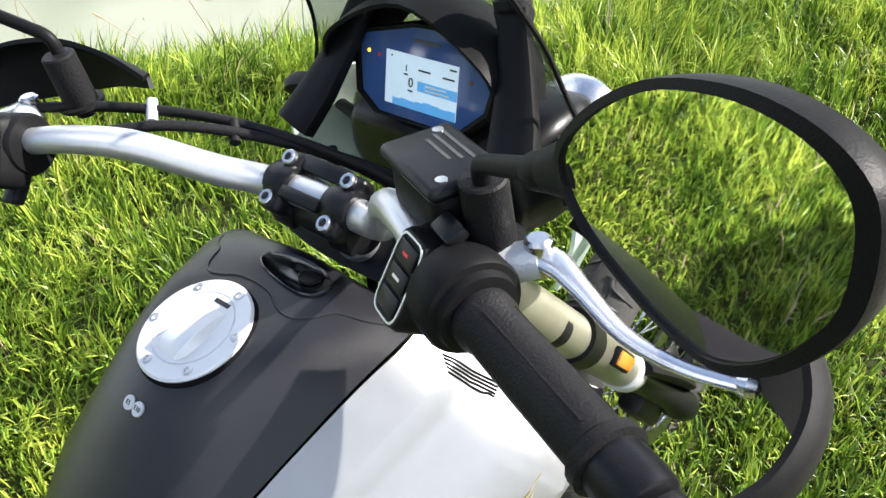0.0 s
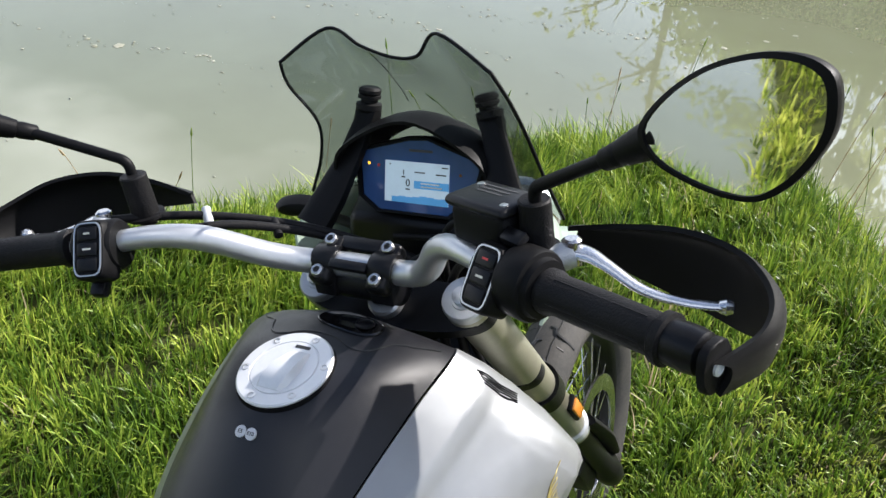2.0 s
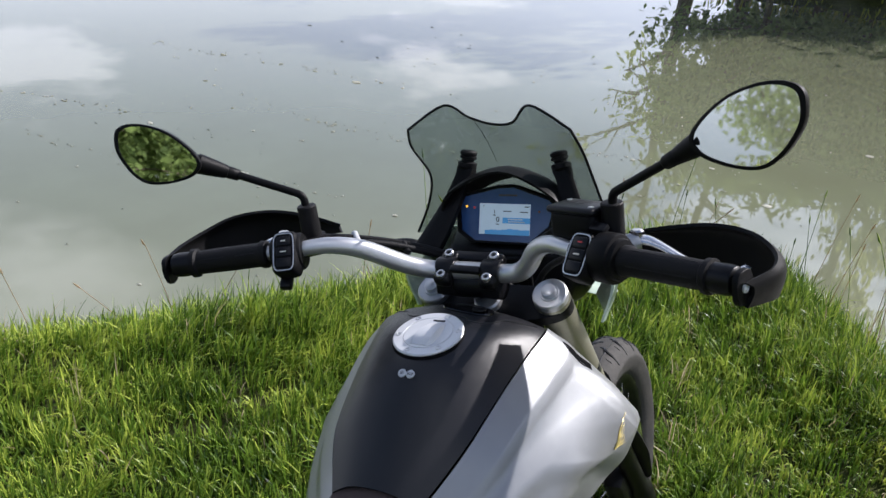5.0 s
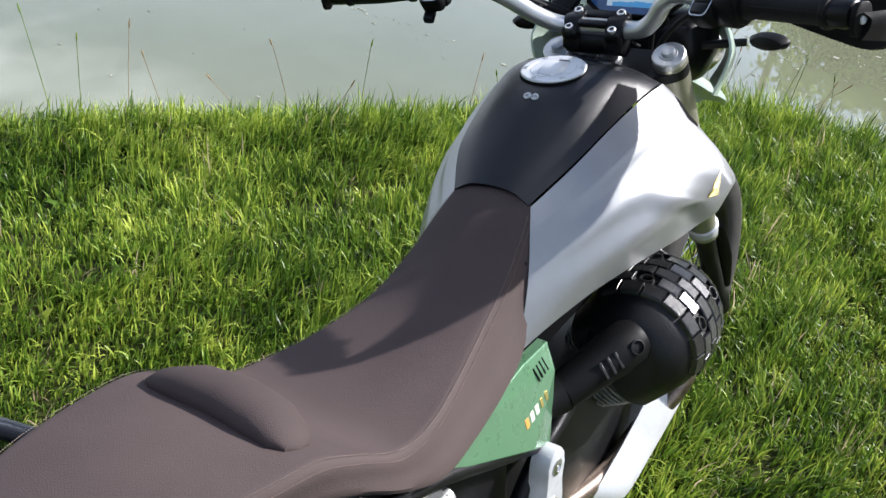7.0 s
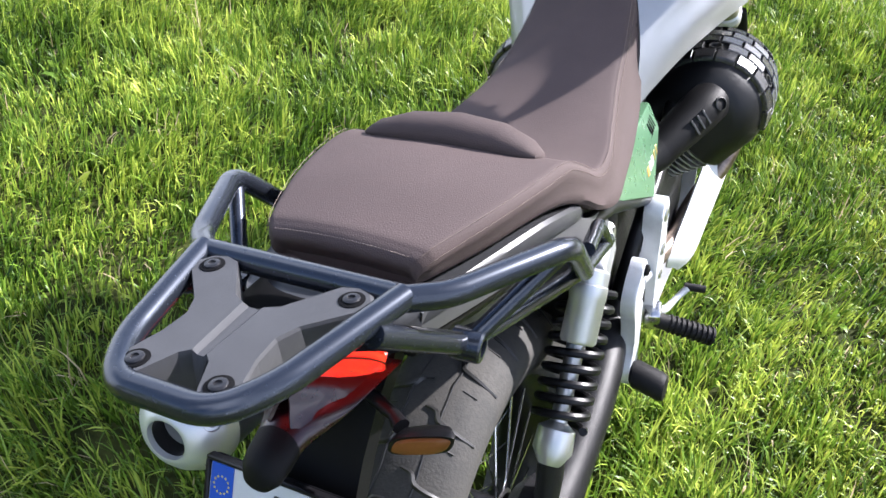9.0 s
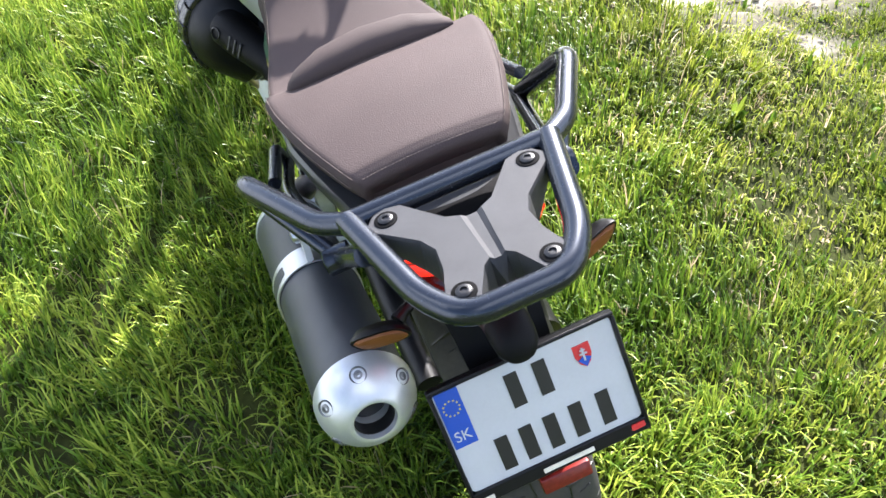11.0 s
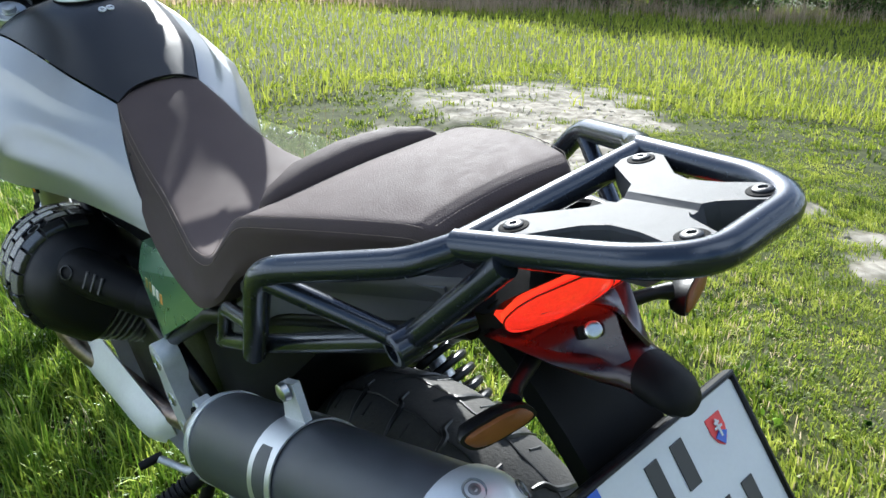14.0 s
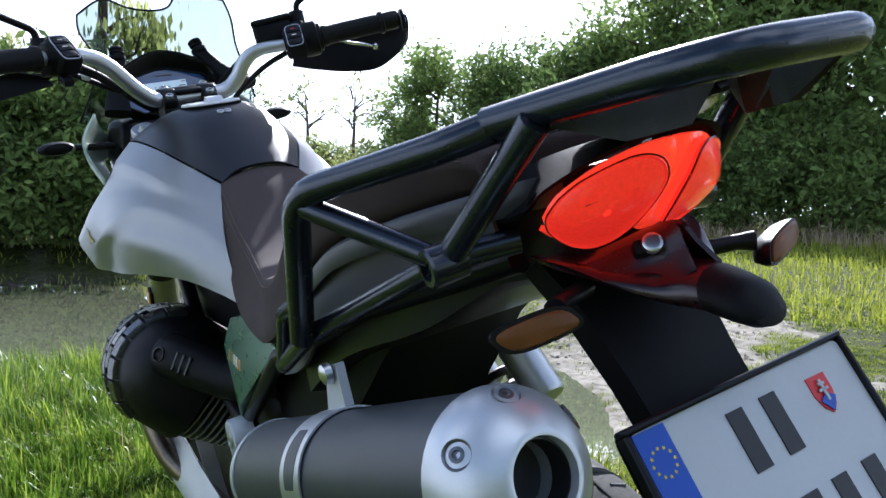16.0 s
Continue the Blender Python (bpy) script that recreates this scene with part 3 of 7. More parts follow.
CAP_C, CAP_N = V(0.0, 0.772, 1.0800), V(0.0, -0.12, 1).normalized()
cap = turned("filler_cap", CAP_C, CAP_N, [(-0.001, 0.0505), (0.0025, 0.0510), (0.0042, 0.0492), (0.0045, 0.037), (0.0035, 0.0365), (0.0035, 0.0357), (0.0048, 0.035), (0.0048, 0.001)], SATINALU, bike, 48, "brushed aluminium filler cap with six screws")
turned("cap_gasket", CAP_C, CAP_N, [(-0.016, 0.0535), (-0.002, 0.0525), (0.0006, 0.0512), (0.0006, 0.045)], MATTE, cap, 48)
for k in range(6):
    a = k * math.pi / 3 + 0.26
    q = CAP_C + axes(CAP_N, (0, 1, 0)) @ V(0.0432 * math.cos(a), 0.0432 * math.sin(a), 0.0032)
    turned("cap_screw", q, CAP_N, [(0, 0.0045), (0.002, 0.0042), (0.0022, 0.0025), (0.001, 0.0022), (0.001, 0.0001)], BOLT, cap, 12)
bm = bmesh.new()
M_CAP = Matrix.Translation(CAP_C + CAP_N * 0.0048) @ axes(CAP_N, (0, 1, 0)).to_4x4()
loft(bm, [[M_CAP @ V(0.017 * w * s + 0.002 * k, y, z) for s, z in ((-1, 0), (-0.8, h), (0.8, h), (1, 0))] for k, (y, w, h) in enumerate(((-0.030, 0.8, 0.001), (-0.022, 1, 0.007), (-0.004, 1, 0.009), (0.016, 0.75, 0.004), (0.022, 0.6, 0.0008)))])
part("key_flap", bm, SATINALU, cap, "polished flap over the key slot")
bm = bmesh.new()
box(bm, M_CAP @ V(0.004, 0.029, 0.0002), (0.018, 0.004, 0.0006), M_CAP.to_3x3())
part("engraving", bm, INK, cap, smooth=False)


def lettering(text, size, m, mat, parent, thick=0.0003, name="lettering", align="CENTER"):
    cu = bpy.data.curves.new(name, "FONT")
    cu.body, cu.size, cu.extrude, cu.align_x, cu.align_y = text, size, thick, align, "CENTER"
    tmp = new(name + "_curve", cu)
    dg = bpy.context.evaluated_depsgraph_get()
    me = bpy.data.meshes.new_from_object(tmp.evaluated_get(dg))
    bpy.data.objects.remove(tmp)
    bpy.data.curves.remove(cu)
    me.transform(m)
    me.materials.clear()
    me.materials.append(mat)
    ob = new(name, me)
    ob.parent = parent
    return ob


for x, word in ((-0.0062, "E5"), (0.0062, "E10")):
    c, nrm = V(x, 0.700, 1.0585 + 0.0012), V(0, -0.52, 0.85).normalized()
    c.z = 1.0605
    st = turned("fuel_sticker", c, nrm, [(-0.002, 0.0060), (0.0006, 0.0060), (0.0008, 0.0056), (0.0008, 0.0001)], WHITE, bike, 24, "round white fuel sticker reading " + word)
    lettering(word, 0.0055, Matrix.Translation(c + nrm * 0.001) @ axes(nrm, (0, 1, 0)).to_4x4(), INK, st)

# gold emblem on each shell
for s in (1, -1):
    bm = bmesh.new()
    root, tip, tail = V(0.2320, 0.8440, 0.8840), V(0.2360, 0.8970, 0.9120), V(0.2400, 0.8740, 0.8790)
    for k in range(7):      # quills of a swept wing, longest at the leading edge
        t = k / 6
        b = root + (tip.lerp(tail, t) - root) * (1 - 0.30 * math.sin(math.pi * t))
        mid = root.lerp(b, 0.5) + V(0, -0.0030, 0.0035) * (1 - t)
        path = [laid(SKINS[s], V(s * p.x, p.y, p.z), 0.0006, V(s, 0, 0.4)) for p in spline([root, mid, b], 5)]
        sweep(bm, path, [0.0010, 0.0009, 0.0003], 5)
    part("emblem", bm, GOLD, shells[0 if s > 0 else 1], "gold emblem in the shape of a wing", False)
# air slots at the top of each shell
for s in (1, -1):
    for i in range(5):
        a, b = V(s * (0.1480 + 0.0016 * i), 0.8920 - 0.0022 * i, 1.0180 - 0.0012 * i), V(s * (0.1770 + 0.0014 * i), 0.9200 - 0.0036 * i, 0.9680)
        path = [laid(SKINS[s], a.lerp(b, t), 0.0002, V(s, 0, 0.6)) for t in np.linspace(0.02 * i, 1, 9)]
        part("air_slot", sweep(bmesh.new(), path, 0.0011, 5), BLACK, shells[0 if s > 0 else 1], "", False)

# seat
SEAT = [  # y, half width at the crown edge, crown z, edge z, side foot half width, foot z
    (0.592, 0.064, 0.958, 0.944, 0.074, 0.925),
    (0.578, 0.067, 0.955, 0.942, 0.080, 0.915),
    (0.540, 0.075, 0.934, 0.918, 0.096, 0.858),
    (0.480, 0.084, 0.898, 0.880, 0.108, 0.775),
    (0.400, 0.095, 0.862, 0.848, 0.122, 0.757),
    (0.310, 0.115, 0.842, 0.834, 0.134, 0.752),
    (0.235, 0.132, 0.838, 0.834, 0.144, 0.762),
    (0.170, 0.138, 0.848, 0.848, 0.141, 0.792),
    (0.110, 0.138, 0.888, 0.890, 0.137, 0.838),
    (0.060, 0.137, 0.926, 0.922, 0.131, 0.868),
    (0.000, 0.131, 0.945, 0.936, 0.122, 0.890),
    (-0.080, 0.113, 0.957, 0.947, 0.103, 0.904),
    (-0.145, 0.091, 0.959, 0.951, 0.082, 0.915),
    (-0.160, 0.084, 0.957, 0.949, 0.075, 0.917),
    (-0.168, 0.078, 0.952, 0.945, 0.070, 0.918),
    (-0.171, 0.074, 0.943, 0.937, 0.066, 0.918),
    (-0.164, 0.069, 0.926, 0.922, 0.062, 0.918),
]


def seat_rows(steps):
    y = spline([(r[0], r[1], r[2]) for r in SEAT], steps)
    e = spline([(r[3], r[4], r[5]) for r in SEAT], steps)
    return [(a.x, a.y, a.z, b.x, b.y, b.z) for a, b in zip(y, e)]


rows = []
for y, w, zc, ze, wf, zf in seat_rows(5):
    right = [V(0, y, zc), V(w * 0.5, y, zc - (zc - ze) * 0.25), V(w * 0.84, y, zc - (zc - ze) * 0.66), V(w * 0.955, y, ze + 0.001), V(w * 0.998, y, ze - 0.0035), V(w + 0.0025, y, ze - 0.012), V(w + 0.002 + (wf - w) * 0.35, y, (ze + zf) / 2 - 0.003), V(wf, y, zf), V(wf * 0.7, y, zf - 0.004)]
    rows.append([V(-p.x, p.y, p.z) for p in reversed(right[1:])] + right)
bm = loft(bmesh.new(), [spline(r, 3) for r in rows], False, False)
for ring in (rows[0], rows[-1]):
    bm.faces.new([bm.verts.new(p) for p in spline(ring, 3)])
seat = part("seat", bm, BROWN, bike, "brown grained leatherette seat, stepped for a passenger, pale stitching")
# rolled pad between rider and passenger
bm = bmesh.new()
prof = [(-0.108, 0.02), (-0.104, 0.42), (-0.090, 0.72), (-0.055, 0.94), (0, 1.0), (0.055, 0.94), (0.090, 0.72), (0.104, 0.42), (0.108, 0.02)]
rings = []
for x, k in prof:
    yc = 0.082 - 0.016 * (x / 0.10) ** 2
    ring = []
    for a in np.linspace(0, 2 * math.pi, 24, endpoint=False):
        u, w = 0.040 * k * math.cos(a), 0.026 * (0.25 + 0.75 * k) * k * math.sin(a)
        ring.append(V(x, yc + u * 0.90 + w * 0.30, 0.922 - u * 0.42 + w))
    rings.append(ring)
loft(bm, rings)
part("lumbar_pad", bm, PADDED, seat, "dark brown rolled back pad")
# stitching along both crown edges and across the back
for s in (1, -1):
    bm = bmesh.new()
    rr = seat_rows(28)
    for i, (y, w, zc, ze, wf, zf) in enumerate(rr[:-1]):
        if y > 0.565 or y < -0.162:
            continue
        y2, w2, _, ze2, *_ = rr[i + 1]
        for off, dz in ((0.0, 0.0015), (0.0045, -0.0085)):
            a, b = V(s * (w * 0.985 + off), y, ze + dz), V(s * (w2 * 0.985 + off), y2, ze2 + dz)
            sweep(bm, [a, a.lerp(b, 0.62)], 0.00038, 5)
    tagged(part("stitching", bm, THREAD, seat, "pale double stitching"), kind="stuff")
bm = bmesh.new()
for i in range(36):
    x = -0.072 + i * 0.004
    sweep(bm, [V(x, -0.1662, 0.9535 - 0.9 * x * x), V(x + 0.0026, -0.1662, 0.9535 - 0.9 * x * x)], 0.0005, 5)
tagged(part("stitching", bm, THREAD, seat, "pale stitching"), kind="stuff")

# green side panels, vents and lettering bars
for s in (1, -1):
    bm = bmesh.new()
    out = [V(s * 0.108, 0.470, 0.757), V(s * 0.100, 0.555, 0.742), V(s * 0.128, 0.512, 0.590), V(s * 0.142, 0.440, 0.640), V(s * 0.128, 0.250, 0.748), V(s * 0.122, 0.330, 0.762)]
    F = out[1].lerp(out[2], 0.22) + V(s * 0.020, -0.008, 0)          # front end of the crease
    lo = [bm.verts.new(p - V(s * 0.012, 0, 0)) for p in out]
    hi = [bm.verts.new(p + V(s * 0.004, 0, 0)) for p in out]
    f_ = bm.verts.new(F)
    n = len(out)
    for i in range(n):
        j = (i + 1) % n
        bm.faces.new((lo[i], lo[j], hi[j], hi[i]))
    for tri_ in ((1, 0), (0, 5), (5, 4), (4, 3), (3, 2), (2, 1)):
        bm.faces.new((hi[tri_[0]], hi[tri_[1]], f_))
    bmesh.ops.recalc_face_normals(bm, faces=bm.faces)
    bmesh.ops.bevel(bm, geom=[e for e in bm.edges if f_ not in e.verts and all(v in hi for v in e.verts)] + [e for e in bm.edges if f_ in e.verts and hi[4] in e.verts], offset=0.002, segments=2, affect="EDGES", profile=0.6)
    hi_ = [p + V(s * 0.004, 0, 0) for p in out]
    panel = part("side_panel", bm, GREEN, bike, "metallic green side panel with printed mark", False)
    B_, C_ = out[3] + V(s * 0.004, 0, 0), out[4] + V(s * 0.004, 0, 0)
    nrm = (B_ - F).cross(C_ - F).normalized() * s
    nrm = nrm if nrm.x * s > 0 else -nrm
    r = axes(nrm, (0, 0, 1))

    def on_panel(y, z):
        """The spot of the panel's lower face at this length and height."""
        return V(F.x - (nrm.y * (y - F.y) + nrm.z * (z - F.z)) / nrm.x, y, z)
    nu = (hi_[0] - F).cross(hi_[1] - F).normalized()
    ru = axes(nu if nu.x * s > 0 else -nu, (0, 0, 1))
    for i in range(4 if s > 0 else 0):
        bm = bmesh.new()
        q = V(0, 0.522 - 0.011 * i, 0.728 + 0.001 * i)
        q.x = F.x - (nu.y * (q.y - F.y) + nu.z * (q.z - F.z)) / nu.x
        box(bm, q, (0.0030, 0.022, 0.0025), ru, 0.0008, 1)
        part("slot", bm, BLACK, panel, "", False)
    for i, (mat, w) in enumerate(((GOLD, 0.008), (GOLD, 0.008), (CREAM, 0.010), (CREAM, 0.010), (ORANGE, 0.010))):
        bm = bmesh.new()
        box(bm, on_panel(0.500 - 0.0155 * i, (0.700 if s < 0 else 0.690) - 0.0010 * i), (w, 0.015, 0.0016), r, 0.0004, 1)
        part("print_bar", bm, mat, panel, "", False)

# tail bodywork
TAIL = [  # y, half width top, z top, half width bottom, z bottom
    (0.200, 0.110, 0.790, 0.118, 0.700), (0.080, 0.108, 0.866, 0.112, 0.760), (-0.060, 0.098, 0.898, 0.092, 0.800), (-0.150, 0.080, 0.912, 0.070, 0.840), (-0.200, 0.064, 0.918, 0.056, 0.852), (-0.245, 0.046, 0.924, 0.040, 0.896), (-0.268, 0.018, 0.930, 0.014, 0.914),
]
rings = []
for a, b in zip(spline([(r[0], r[1], r[2]) for r in TAIL], 4), spline([(r[3], r[4], 0) for r in TAIL], 4)):
    y, wt, zt, wb, zb = a.x, a.y, a.z, b.x, b.y
    rings.append([V(-wt * 0.85, y, zt), V(wt * 0.85, y, zt), V(wt, y, zt - 0.012), V((wt + wb) / 2 + 0.004, y, (zt + zb) / 2), V(wb, y, zb), V(wb * 0.8, y, zb - 0.006), V(-wb * 0.8, y, zb - 0.006), V(-wb, y, zb), V(-(wt + wb) / 2 - 0.004, y, (zt + zb) / 2), V(-wt, y, zt - 0.012)])
part("tail_fairing", loft(bmesh.new(), rings), material("grey_tail_moulding", (0.018, 0.0185, 0.020), 0.34, 0, 0.15, 20, 0.06, 1100, spec=0.4), bike, "satin black tail fairing under the seat")
for s in (1, -1):
    g = [[V(s * 0.121, 0.245, 0.745), V(s * 0.126, 0.245, 0.715)], [V(s * 0.127, 0.150, 0.790), V(s * 0.130, 0.150, 0.745)], [V(s * 0.124, 0.050, 0.862), V(s * 0.124, 0.050, 0.815)], [V(s * 0.108, -0.080, 0.896), V(s * 0.104, -0.080, 0.850)], [V(s * 0.088, -0.190, 0.912), V(s * 0.080, -0.190, 0.878)]]
    part("tail_side_trim", sheet(bmesh.new(), patch(g, 5, 3), 0.004), material("grey_side_trim", (0.085, 0.086, 0.090), 0.42, 0, 0.1, 20, 0.06, 900, spec=0.3), bike, "dark grey trim below the seat")
# flat deck the passenger's seat stands on, its rim turned down
DECK = [(0.110, 0.134, 0.836), (0.050, 0.136, 0.864), (0.000, 0.132, 0.883), (-0.080, 0.117, 0.900), (-0.150, 0.100, 0.911), (-0.195, 0.087, 0.917), (-0.222, 0.074, 0.921), (-0.236, 0.056, 0.922)]
rows = []
for p in spline(DECK, 4):
    half = [(1.0, -0.020), (1.015, -0.010), (1.0, -0.002), (0.965, 0.0015), (0.93, 0.0), (0.5, 0.001), (0.0, 0.002)]
    rows.append([V(k * p.y * s_, p.x, p.z + dz) for s_, part_ in ((-1, half), (1, half[-2::-1])) for k, dz in part_])
part("seat_deck", sheet(bmesh.new(), rows, 0.003), material("dark_deck_moulding", (0.032, 0.033, 0.036), 0.40, 0, 0.12, 20, 0.08, 1100, spec=0.45), bike, "dark grey deck round the passenger seat")
# black under-tray and inner fender
bm = bmesh.new()
rings = []
for y, w, zt, zb in ((0.46, 0.085, 0.76, 0.50), (0.34, 0.100, 0.76, 0.46), (0.24, 0.100, 0.77, 0.52), (0.16, 0.095, 0.80, 0.66), (0.05, 0.085, 0.85, 0.755), (-0.05, 0.078, 0.87, 0.820), (-0.12, 0.068, 0.88, 0.850), (-0.20, 0.058, 0.89, 0.866)):
    rings.append([V(-w, y, zt), V(w, y, zt), V(w, y, zb), V(-w, y, zb)])
loft(bm, rings)
part("under_tray", bm, BLACK, bike, "black inner fender below the seat")

# tail light: two swept lenses, an oval lamp moulded into each
def on_grid(g, u, v, lift=0.0, out=None):
    """The point at the share (u, v) of a grid, raised along its normal towards out."""
    n, m = len(g) - 1, len(g[0]) - 1
    a, b = min(max(u, 0), 0.9999) * n, min(max(v, 0), 0.9999) * m
    i, j = int(a), int(b)
    a, b = a - i, b - j
    p = g[i][j].lerp(g[i + 1][j], a).lerp(g[i][j + 1].lerp(g[i + 1][j + 1], a), b)
    k = (g[i + 1][j] - g[i][j]).cross(g[i][j + 1] - g[i][j])
    k = k.normalized() if k.length > 1e-9 else Vector(out)
    return p + k * (lift if k.dot(Vector(out)) > 0 else -lift)


for s in (-1, 1):
    g = [
        [V(s * 0.0765, -0.234, 0.897), V(s * 0.0770, -0.236, 0.892), V(s * 0.0745, -0.233, 0.887)],
        [V(s * 0.071, -0.247, 0.911), V(s * 0.069, -0.246, 0.892), V(s * 0.053, -0.226, 0.874)],
        [V(s * 0.054, -0.267, 0.924), V(s * 0.0525, -0.260, 0.897), V(s * 0.036, -0.226, 0.869)],
        [V(s * 0.031, -0.282, 0.932), V(s * 0.030, -0.2740, 0.904), V(s * 0.019, -0.231, 0.870)],
        [V(s * 0.012, -0.288, 0.934), V(s * 0.012, -0.2800, 0.910), V(s * 0.008, -0.240, 0.875)],
        [V(0, -0.287, 0.934), V(0, -0.280, 0.911), V(0, -0.243, 0.877)],
    ]
    g = [r + [r[2] + V(-s * 0.006, 0.016, -0.001)] for r in g]
    gp = patch(g, 6, 6)
    lens = part("tail_light", sheet(bmesh.new(), gp, 0.004), RED, bike, "lit red tail light lens")
    outw = (s * 0.6, -0.8, 0.1)
    gp = [r[:13] for r in gp]
    bm = bmesh.new()
    loft(bm, [[on_grid(gp, 0.44 + 0.37 * q * math.cos(a), 0.5 + 0.43 * q * math.sin(a), h, outw) for a in np.linspace(0, 2 * math.pi, 40, endpoint=False)] for q, h in ((1.0, 0.002), (1.0, 0.0058), (0.96, 0.0066), (0.92, 0.0052), (0.6, 0.0062), (0.3, 0.0068), (0.05, 0.0070))], True, False)
    part("lens_ring", bm, REDCELL, lens, "oval lamp inside the red lens")
    oval = [on_grid(gp, 0.44 + 0.375 * math.cos(a), 0.5 + 0.435 * math.sin(a), 0.0058, outw) for a in np.linspace(0, 2 * math.pi, 41)]
    part("oval_seam", sweep(bmesh.new(), oval, 0.0007, 5), REDLINE, lens)
    for i in range(6):
        v = 0.36 + 0.045 * i
        bm = sweep(bmesh.new(), [on_grid(gp, u, v + 0.02 * (u - 0.4), 0.0062, outw) for u in (0.34, 0.40, 0.46 - 0.008 * i)], 0.0004, 5)
        part("lens_rib", bm, REDLINE, lens)
LIP = [(0.084, -0.190, 0.896), (0.089, -0.232, 0.903), (0.082, -0.248, 0.916), (0.060, -0.272, 0.930), (0.033, -0.289, 0.9385), (0.0, -0.295, 0.942)]
edge_ = spline(LIP, 5)
edge_ = edge_ + [V(-p.x, p.y, p.z) for p in reversed(edge_[:-1])]
lip_rows = [[V(p.x * 0.985, p.y + 0.004, p.z - 0.0035) for p in edge_], edge_, [V(p.x * 0.86, p.y + 0.016, p.z + 0.005) for p in edge_], [V(p.x * 0.66, -0.185 + (p.y + 0.185) * 0.45, 0.934 + 0.25 * (p.z - 0.92)) for p in edge_]]
part("tail_lip", sheet(bmesh.new(), lip_rows, 0.004), MATTE, bike, "black lip over the tail light")

# glossy nose over the plate, plate carrier
def hood_ring(y, z, w, h, lift=0.0):
    return [V(w * math.cos(a), y + 0.35 * h * math.sin(a), z + h * math.sin(a) * (1.0 if math.sin(a) > 0 else 0.8) - lift * abs(math.cos(a)) ** 2) for a in np.linspace(0, 2 * math.pi, 24, endpoint=False)]


nose = part("plate_lamp_hood", loft(bmesh.new(), [hood_ring(*q) for q in ((-0.212, 0.856, 0.077, 0.004, -0.013), (-0.236, 0.845, 0.066, 0.006, -0.016), (-0.256, 0.838, 0.052, 0.010, -0.010), (-0.272, 0.836, 0.040, 0.014, -0.004), (-0.286, 0.835, 0.0300, 0.0165, 0.0), (-0.298, 0.834, 0.0250, 0.0172, 0.0), (-0.3105, 0.8315, 0.0232, 0.0172, 0.0))]), MAROON, bike, "glossy dark red hood over the number plate")
part("nose_cover", loft(bmesh.new(), [hood_ring(*q) for q in ((-0.309, 0.8318, 0.0237, 0.0177, 0.0), (-0.322, 0.8285, 0.0232, 0.0174, 0.0), (-0.334, 0.8255, 0.0212, 0.0160, 0.0), (-0.341, 0.8235, 0.0155, 0.0120, 0.0), (-0.3435, 0.8230, 0.0060, 0.0045, 0.0))]), BLACK, nose, "black nose cover")
# spine up to the lens and the two flanks beside it
for s in (-1, 1):
    part("hood_flank", sheet(bmesh.new(), patch([[V(0, -0.248, 0.873), V(s * 0.034, -0.224, 0.862), V(s * 0.070, -0.212, 0.866)], [V(s * 0.003, -0.277, 0.878), V(s * 0.028, -0.252, 0.858), V(s * 0.062, -0.232, 0.857)], [V(s * 0.007, -0.288, 0.864), V(s * 0.026, -0.268, 0.848), V(s * 0.048, -0.254, 0.847)], [V(s * 0.012, -0.300, 0.849), V(s * 0.021, -0.292, 0.844), V(s * 0.028, -0.286, 0.840)]], 4, 4), 0.003), MAROON, nose)
bm = bmesh.new()
box(bm, (-0.0125, -0.2630, 0.8605), (0.026, 0.011, 0.020), axes((-0.42, -0.72, 0.52)), 0.002)
part("lock_panel", bm, BLACK, nose)
turned("seat_lock", (-0.0175, -0.2690, 0.8655), (-0.42, -0.72, 0.52), [(0.0, 0.0070), (0.0045, 0.0070), (0.0052, 0.0062), (0.0054, 0.0045), (0.0054, 0.0005)], BOLT, bike, 20, "round steel seat lock")
bm = bmesh.new()
loft(bm, [[V(-w, y, z), V(w, y, z), V(w, y + d, z - 0.012), V(-w, y + d, z - 0.012)] for y, z, w, d in ((-0.200, 0.862, 0.062, 0.018), (-0.232, 0.830, 0.057, 0.020), (-0.264, 0.780, 0.050, 0.020), (-0.300, 0.722, 0.046, 0.02), (-0.330, 0.650, 0.044, 0.02), (-0.350, 0.606, 0.040, 0.02))])
part("plate_carrier", bm, BLACK, bike, "black plastic plate carrier")
bm = bmesh.new()
box(bm, (0.006, -0.373, 0.612), (0.060, 0.018, 0.020), Euler((-0.5, 0, 0)).to_matrix(), 0.003)
part("rear_reflector", bm, material("dull_red_reflector", (0.16, 0.015, 0.012), 0.25, 0, 0.3, 200), bike, "red reflector below the plate")

# number plate in a black holder
PL_UP = V(0.0, 0.50, 0.866).normalized()
PL_N = V(0.0, -0.866, 0.50).normalized()
PLM = Matrix.Translation(V(0.005, -0.337, 0.712)) @ Matrix((V(1, 0, 0), PL_UP, PL_N)).transposed().to_4x4()


def on_plate(x, y, w, h, mat, name, parent, z=0.0042, rad=0.0, label=""):
    bm = bmesh.new()
    o = [(x - w / 2, y - h / 2), (x + w / 2, y - h / 2), (x + w / 2, y + h / 2), (x - w / 2, y + h / 2)]
    if rad:
        o = [(x + sx * (w / 2 - rad) + rad * math.cos(a), y + sy * (h / 2 - rad) + rad * math.sin(a)) for sx, sy, a0 in ((1, 1, 0), (-1, 1, 90), (-1, -1, 180), (1, -1, 270)) for a in [radians(a0 + q) for q in (0, 30, 60, 90)]]
    plate_shape(bm, o, 0.0012, PLM @ Matrix.Translation((0, 0, z)))
    return part(name, bm, mat, parent, label, False)


